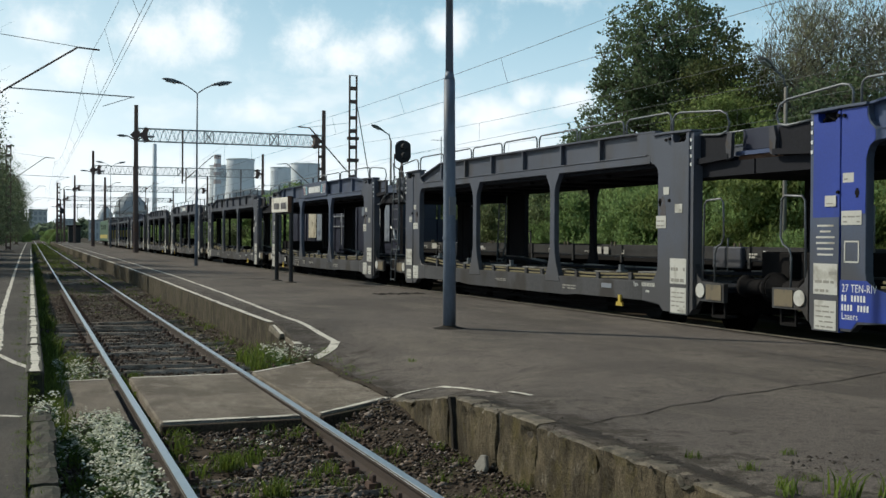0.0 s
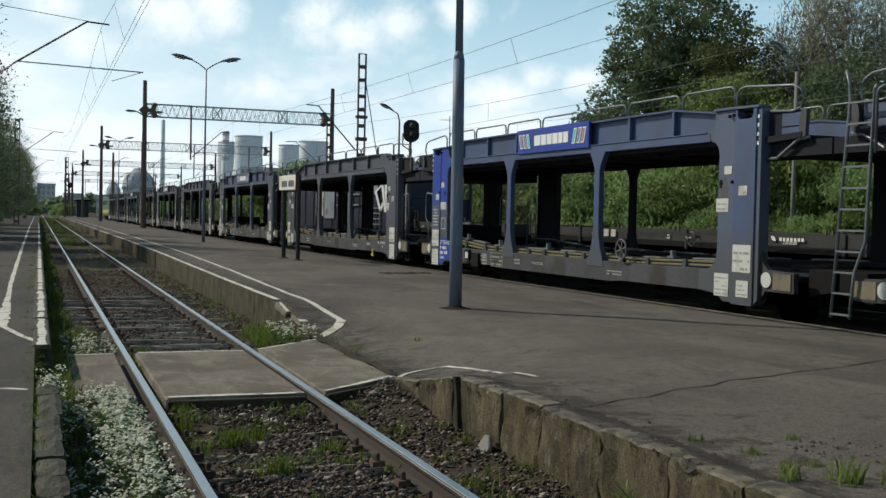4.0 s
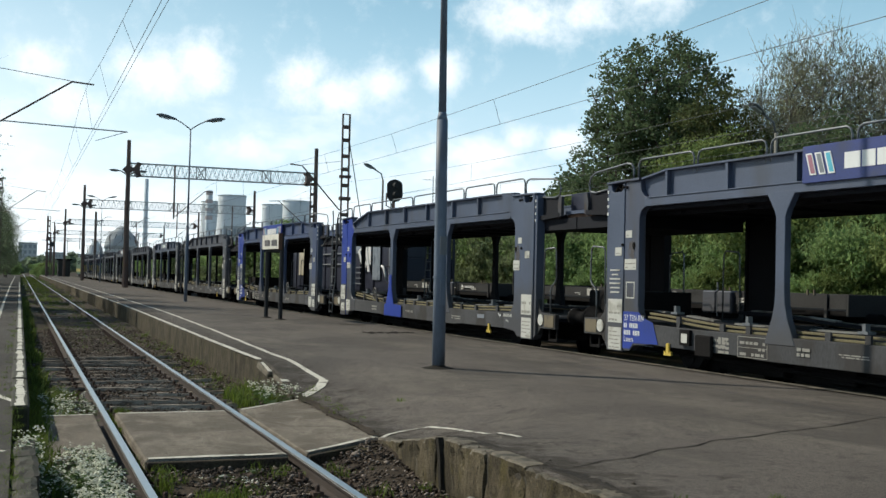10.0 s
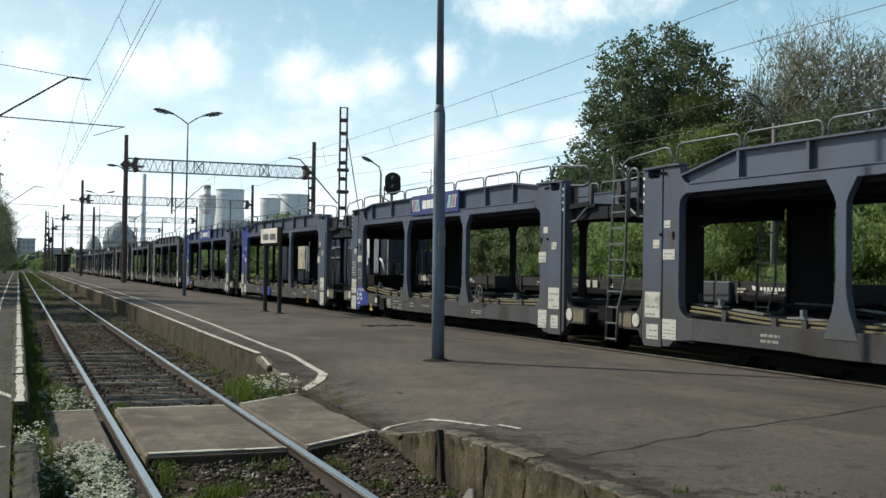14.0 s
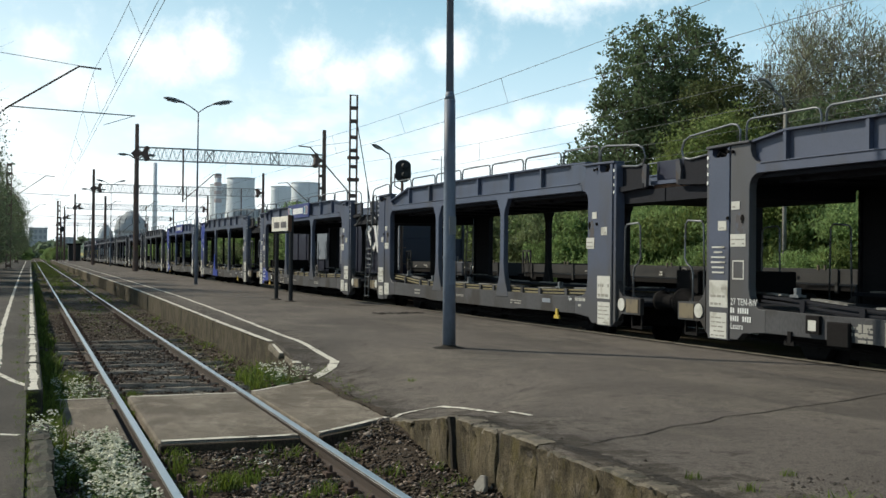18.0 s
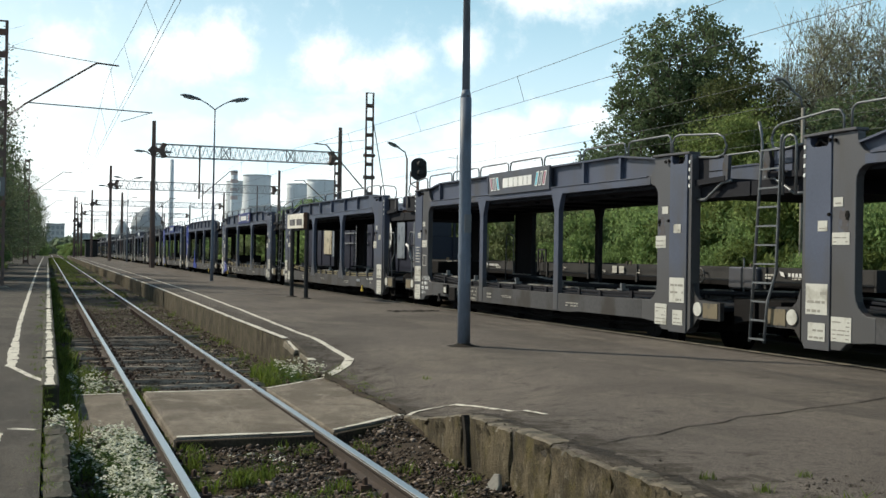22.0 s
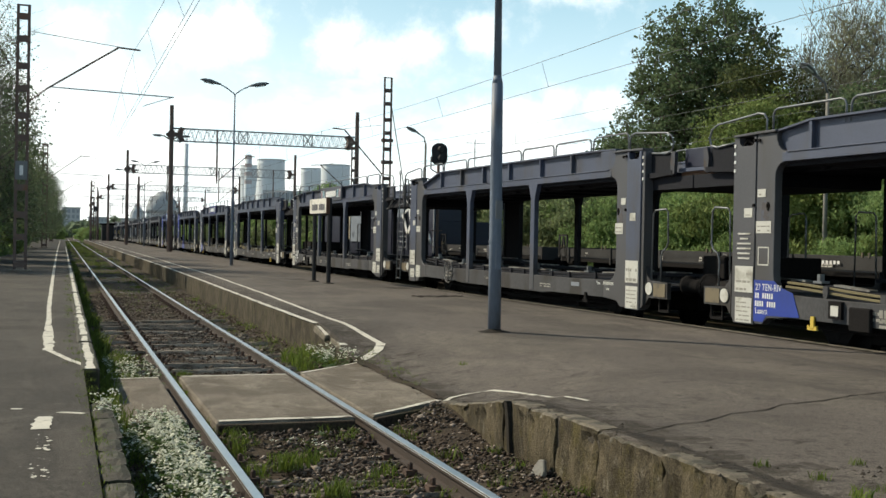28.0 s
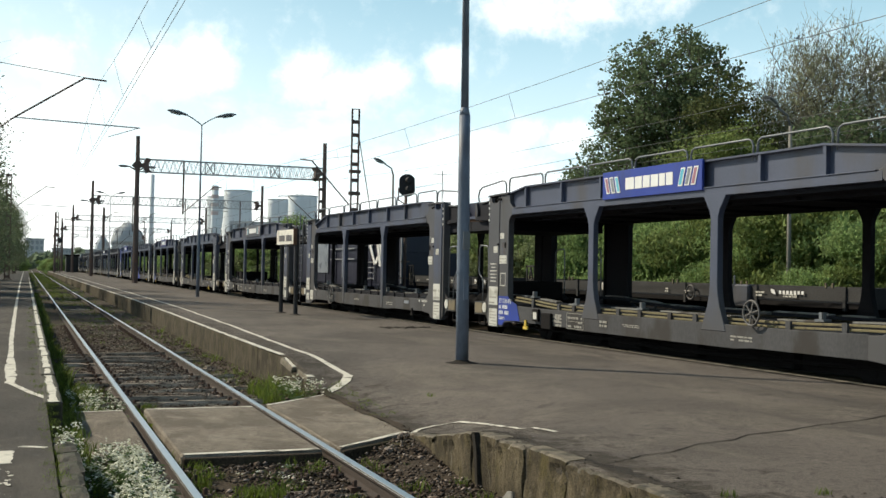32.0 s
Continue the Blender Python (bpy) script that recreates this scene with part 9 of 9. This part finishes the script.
grown_tree(25.6, 38.1, 0.3, "fresh yellow-green young tree", [dome(0, 0, 4.8, 1.9, 2.7, 20), dome(1.3, -0.5, 5.6, 1.4, 2.4, 10), dome(0, 0, 2.6, 2.1, 2.0, 8)], 330, 84, 0.11, M_LEAF_L, 12, 0.15, 0.3, bole=0.8)
grown_tree(24.6, 47.2, 0.3, "fresh yellow-green young tree", [dome(0, 0, 3.0, 1.9, 2.4, 20)], 130, 80, 0.12, M_LEAF_L, 17, 0.12, 0.3, bole=0.6)
grown_tree(28.7, 41.2, 0.3, "olive green young tree", [dome(0, 0, 6.2, 2.3, 3.9, 24), dome(0.6, -0.6, 3.8, 2.4, 2.8, 10)], 380, 90, 0.1, M_LEAF_O, 35, 0.15, 0.28, bole=0.8)
grown_tree(28.6, 34.0, 0.3, "dark green young tree", [dome(0, 0, 4.4, 2.5, 3.2, 24)], 220, 80, 0.13, M_LEAF_D, 33, 0.14, 0.32, bole=0.7)
grown_tree(33.0, 60.0, 0.4, "dark green tree further along the bank", [dome(0, 0, 5.0, 3.2, 3.6, 20)], 220, 60, 0.2, M_LEAF_D, 31, 0.22, 0.38, bole=1.0)
# the green bank behind the siding
protos = [shrub(0, 0, -50 - 10 * i, 4.2, 4.3, 60 + i, 26000, 0.07, (M_LEAF_G, M_LEAF_L, M_LEAF_G)[i], "dense bright green shrub on the bank", "shrubs on the bank") for i in range(3)]
k = 0
for row, x0 in enumerate((22.2, 24.6)):
    y = -2.0 + row * 1.2
    while y < 62:
        o = protos[k % 3] if k < 3 else copy_thing(protos[k % 3], Matrix())
        sc = 0.8 + 0.4 * ((k * 37) % 11) / 10
        o.matrix_basis = pose(x0 + random.uniform(-0.5, 0.5), y, 0.1 + 0.5 * row, 0, 0, random.uniform(0, 360)) @ Matrix.Diagonal((sc, sc, sc * (0.85 + 0.12 * row) * (1 - 0.12 * smooth(44, 56, y)), 1))
        y += 1.8 + random.uniform(-0.3, 0.5)
        k += 1
for i in range(36):
    o = copy_thing(protos[(i + 1) % 3], Matrix())
    c = 0.42 + 0.16 * ((i * 5) % 7) / 6
    o.matrix_basis = pose(20.9 + random.uniform(-0.3, 0.3), -3 + i * 1.75, -0.1, 0, 0, random.uniform(0, 360)) @ Matrix.Diagonal((c * 1.2, c * 1.2, c, 1))
# olive bushes further along the siding
olive = [shrub(0, 0, -90 - 10 * i, 4.6, 4.6, 80 + i, 20000, 0.09, (M_LEAF_A, M_LEAF_G)[i], ("olive green bush beside the siding", "pale green bush beside the siding")[i], "bushes further along the siding") for i in range(2)]
for i in range(26):
    o = olive[i] if i < 2 else copy_thing(olive[i % 2], Matrix())
    y = 69 + i * 3.3 + (i / 26) ** 2 * 50
    c = 0.95 + 0.4 * ((i * 7) % 9) / 8
    o.matrix_basis = pose(mid_far(y) + 3.6 + random.uniform(-0.6, 1.2), y, 0.0, 0, 0, random.uniform(0, 360)) @ Matrix.Diagonal((c * 1.2, c * 1.2, c * (0.74 - 0.16 * smooth(80, 150, y)), 1))
for i in range(13):
    o = copy_thing(olive[0], Matrix())
    c = 0.8 + 0.3 * ((i * 5) % 7) / 6
    o.matrix_basis = pose(21.6 + random.uniform(-0.4, 0.6), 42 + i * 2.1, 0.2, 0, 0, random.uniform(0, 360)) @ Matrix.Diagonal((c, c, c * 0.92, 1))
grown_tree(19.0, 83.5, 0.2, "yellow-olive drooping tree beyond the train", [dome(0, 0, 3.6, 2.5, 1.7, 20), dome(0.4, 0, 2.2, 2.7, 1.6, 10)], 260, 70, 0.14, M_LEAF_G, 51, 0.18, 0.4, bole=1.0)
for i in range(8):
    o = copy_thing(protos[i % 3], Matrix())
    o.matrix_basis = pose(25 + random.uniform(-2, 5), 64 + i * 6.5, 0.2, 0, 0, random.uniform(0, 360)) @ Matrix.Diagonal((1.2, 1.2, 0.8, 1))
# the slope under the shrubs
s, bx = Shape(), [20.4, 21.6, 23.0, 25.0, 27.5, 31.0]
by = [-8 + 1.5 * i for i in range(64)]
s.add([(x, y, 3.1 * smooth(20.6, 27.0, x) * (1 - smooth(66, 86, y)) - 0.3 + 0.35 * noise.noise((x * 0.5, y * 0.4, 7))) for y in by for x in bx], [(j * 6 + i, j * 6 + i + 1, (j + 1) * 6 + i + 1, (j + 1) * 6 + i) for j in range(len(by) - 1) for i in range(5)])
solid("bank", s, M_BANK, "steep bank overgrown with grass", "bank", kind="structure", smooth=True)
# rough grass on the bank
sp = [(19.5 + 3 * random.random(), -5 + 70 * random.random(), -0.2, 0.6, 20, random.uniform(0.3, 0.8)) for i in range(220)]
for i in range(420):
    x, y = 20.3 + 3.6 * random.random() ** 1.5, -5 + 66 * random.random()
    sp.append((x, y, 3.1 * smooth(20.6, 27.0, x) - 0.4, 0.5, 44, random.uniform(0.7, 1.7)))
blades("bank_grass", sp, "tall grass on the bank", M_LEAF_G, wide=2.6)
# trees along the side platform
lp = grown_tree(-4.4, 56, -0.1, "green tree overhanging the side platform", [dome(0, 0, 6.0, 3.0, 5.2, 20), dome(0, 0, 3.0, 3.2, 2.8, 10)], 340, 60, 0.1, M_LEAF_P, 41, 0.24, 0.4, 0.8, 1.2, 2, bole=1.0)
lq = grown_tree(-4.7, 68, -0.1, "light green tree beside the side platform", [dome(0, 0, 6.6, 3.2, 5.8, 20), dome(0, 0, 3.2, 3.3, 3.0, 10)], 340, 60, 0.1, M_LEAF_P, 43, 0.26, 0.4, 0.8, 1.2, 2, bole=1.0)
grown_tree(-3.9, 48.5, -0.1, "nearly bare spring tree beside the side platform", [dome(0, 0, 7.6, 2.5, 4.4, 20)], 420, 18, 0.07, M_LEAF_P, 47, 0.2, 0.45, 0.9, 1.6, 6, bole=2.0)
for i, (x, y, s) in enumerate(((-4.5, 82, 0.95), (-4.6, 96, 1.0), (-4.0, 108, 0.9), (-4.4, 124, 1.05), (-4.2, 140, 1.0), (-3.9, 158, 1.1), (-4.0, 178, 1.1), (-3.6, 200, 1.1), (-3.4, 226, 1.2), (-8.0, 47, 1.0), (-9.0, 60, 1.1))):
    o = copy_thing((lp, lq)[i % 2], Matrix())
    o.matrix_basis = pose(x, y, -0.1, 0, 0, 57 * i) @ Matrix.Diagonal((s, s, s * 0.95, 1))
for i in range(15):
    o = copy_thing(protos[i % 3], Matrix())
    o.matrix_basis = pose(-4.4 + random.uniform(-0.6, 0.5), 43.5 + i * 4.2, -0.2, 0, 0, 71 * i) @ Matrix.Diagonal((0.62, 0.62, 0.62, 1))
# bushes round the tracks' far end
for i in range(14):
    o = copy_thing(protos[i % 3], Matrix())
    x = (4.6, 5.6, -2.0, 6.4)[i % 4]
    o.matrix_basis = pose(x + random.uniform(-0.6, 0.6), 228 + i * 7, -0.3, 0, 0, 51 * i) @ Matrix.Diagonal((0.8, 0.8, 0.75, 1))


def far_wood(az0, az1, dist, height, seed, n):
    r = random.Random(seed)
    blobs = []
    for i in range(n):
        az = az0 + (az1 - az0) * (i + r.uniform(-0.3, 0.3)) / n
        x, y = polar(az, dist * r.uniform(0.92, 1.08))
        h = height * r.uniform(0.6, 1.1)
        w = dist * radians(abs(az1 - az0)) / n
        blobs.append(((x, y, h * 0.5), (w * 0.8, w * 0.8, h * 0.5), 1.0))
    ob = leaves("far_wood", blobs, n * 520, max(0.5, dist * 0.003), M_FARTREE, None, 0.35)
    tagged(ob, "hazy line of far trees", "woods", kind="stuff")


far_wood(-6, 2.5, 430, 6, 1, 16)
far_wood(2.0, 17, 520, 9, 2, 30)
far_wood(-14, 30, 1100, 15, 3, 46)
far_wood(17, 48, 260, 9, 4, 40)


def cooling_tower(az, dist, top_el, width_deg, label):
    x, y = polar(az, dist)
    h = dist * math.tan(radians(top_el)) + 1.7
    r = dist * radians(width_deg) / 2
    t = thing("cooling_tower", label, "cooling tower", (x, y, -0.3), "cooling towers of the power station")
    prof = [(r * (1.0 + 0.75 * ((1 - q) ** 2.1) - 0.06 * math.sin(q * math.pi)), h * q) for q in [i / 14 for i in range(15)]]
    n = 40
    v = [(a * math.cos(2 * math.pi * k / n), a * math.sin(2 * math.pi * k / n), b) for a, b in prof for k in range(n)]
    v += [(0.97 * prof[-1][0] * math.cos(2 * math.pi * k / n), 0.97 * prof[-1][0] * math.sin(2 * math.pi * k / n), h - d) for d in (0, 10) for k in range(n)]
    f = [(i * n + k, i * n + (k + 1) % n, (i + 1) * n + (k + 1) % n, (i + 1) * n + k) for i in range(16) for k in range(n)]
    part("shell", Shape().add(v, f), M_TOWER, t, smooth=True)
    part("rim", Shape().tube([(1.005 * prof[-1][0] * math.cos(2 * math.pi * k / n), 1.005 * prof[-1][0] * math.sin(2 * math.pi * k / n), h - 1) for k in range(n)], 0.8, 5, closed=True), M_FARWALL, t)


def chimney(az, dist, top_el, width_deg, bands):
    x, y = polar(az, dist)
    h, r = dist * math.tan(radians(top_el)) + 1.7, dist * radians(width_deg) / 2
    t = thing("chimney", "tall power station chimney" + (" with pale red bands" if bands else ""), "chimney", (x, y, -0.3), "chimneys of the power station")
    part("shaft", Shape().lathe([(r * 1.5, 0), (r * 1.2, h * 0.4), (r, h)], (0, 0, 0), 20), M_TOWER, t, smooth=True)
    if bands:
        # red thinned nearly to grey, haze mixed into the band colour
        red = mat("hazed_red_band", (0.5, 0.43, 0.41), 0.9, var=0.1, bump=0)
        for q in (0.97, 0.87, 0.77, 0.67):
            part("band", Shape().lathe([(r * 1.08 + r * 0.12 * (1 - q), h * (q - 0.025)), (r * 1.08 + r * 0.12 * (1 - q), h * (q + 0.02))], (0, 0, 0), 20), red, t)


def block(az, dist, w_deg, top_el, depth, label, name="far_building", rows=3, cols=6):
    x, y = polar(az, dist)
    h, w = dist * math.tan(radians(top_el)) + 1.9, dist * radians(w_deg)
    t = thing(name, label, "building", (x, y, -0.3), "far buildings", turn=-az)
    part("wall", Shape().box(-w / 2, 0, 0, w / 2, depth, h), M_FARWALL, t)
    part("roof", Shape().box(-w / 2 - 0.3, -0.3, h, w / 2 + 0.3, depth + 0.3, h + 0.5), M_FARGLASS, t)
    me = Shape().box(-w / cols * 0.3, -0.12, -h / rows * 0.3, w / cols * 0.3, 0.02, h / rows * 0.3).mesh("window", M_FARGLASS)
    for i in range(cols):
        for j in range(rows):
            o = new("window", me)
            o.parent = t
            o.location = (-w / 2 + w * (i + 0.5) / cols, 0, h * (j + 0.5) / rows)


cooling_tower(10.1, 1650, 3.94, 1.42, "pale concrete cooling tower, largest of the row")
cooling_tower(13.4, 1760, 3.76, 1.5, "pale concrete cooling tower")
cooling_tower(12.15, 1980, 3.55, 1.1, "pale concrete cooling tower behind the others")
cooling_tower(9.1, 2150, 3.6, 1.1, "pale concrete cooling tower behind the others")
chimney(5.85, 1700, 4.6, 0.2, False)
chimney(8.95, 1600, 4.15, 0.34, True)
block(11.3, 1500, 3.2, 2.35, 60, "long power station block", rows=4, cols=14)
block(1.6, 480, 0.9, 0.75, 12, "grey block of flats beyond the woods", rows=4, cols=6)
block(0.35, 560, 0.85, 1.2, 12, "grey block of flats beyond the woods", rows=5, cols=4)
block(6.6, 700, 1.4, 1.0, 20, "low grey works building", rows=2, cols=8)
block(3.2, 420, 1.0, 0.7, 14, "low grey station building", rows=2, cols=6)


def domed_hall(az, wide, tall):
    x, y = polar(az, 620)
    t = thing("domed_hall", "round hall with a pale ribbed dome", "building", (x, y, -0.3), "domed halls")
    t.scale = (wide, wide, tall)
    part("wall", Shape().lathe([(6.0, 0), (6.0, 12.5)], (0, 0, 0), 24), M_FARWALL, t)
    part("dome", Shape().lathe([(6.3, 12.5), (6.2, 15.0), (5.2, 18.5), (3.4, 21.5), (1.5, 23.4), (0.2, 24)], (0, 0, 0), 24), M_FARWALL, t, smooth=True)
    for k in range(12):
        a = k * math.pi / 6
        part("rib", Shape().tube([(6.3 * math.cos(a), 6.3 * math.sin(a), 12.5), (5.3 * math.cos(a), 5.3 * math.sin(a), 18.5), (1.6 * math.cos(a), 1.6 * math.sin(a), 23.4)], 0.14, 5), M_WAGDARK, t)


domed_hall(4.72, 1.42, 1.06)
domed_hall(3.5, 0.66, 0.74)


def bird():
    """A swift that crosses the sky."""
    t = thing("bird", "small dark bird gliding across the sky", "bird", (-60, 60, 20))
    part("body", Shape().lathe([(0.004, -0.11), (0.018, -0.06), (0.026, 0.0), (0.02, 0.06), (0.012, 0.085), (0.003, 0.1)], (0, 0, 0), 8, "x"), M_BLACK, t, smooth=True)
    for e in (-1, 1):
        part("wing", Shape().prism([(0.03, 0.0), (0.06, e * 0.09), (0.02, e * 0.2), (-0.05, e * 0.26), (-0.02, e * 0.14), (-0.035, 0.0)], "z", 0.0, 0.006), M_BLACK, t).matrix_basis = pose(0, 0, 0.012, e * 14, 0, 0)
    part("tail", Shape().prism([(-0.09, 0.012), (-0.17, 0.04), (-0.14, 0.0), (-0.17, -0.04), (-0.09, -0.012)], "z", -0.003, 0.003), M_BLACK, t)
    return t


BIRD = bird()
wall_panels(ISLAND)
side_edge(SIDE)
motions()
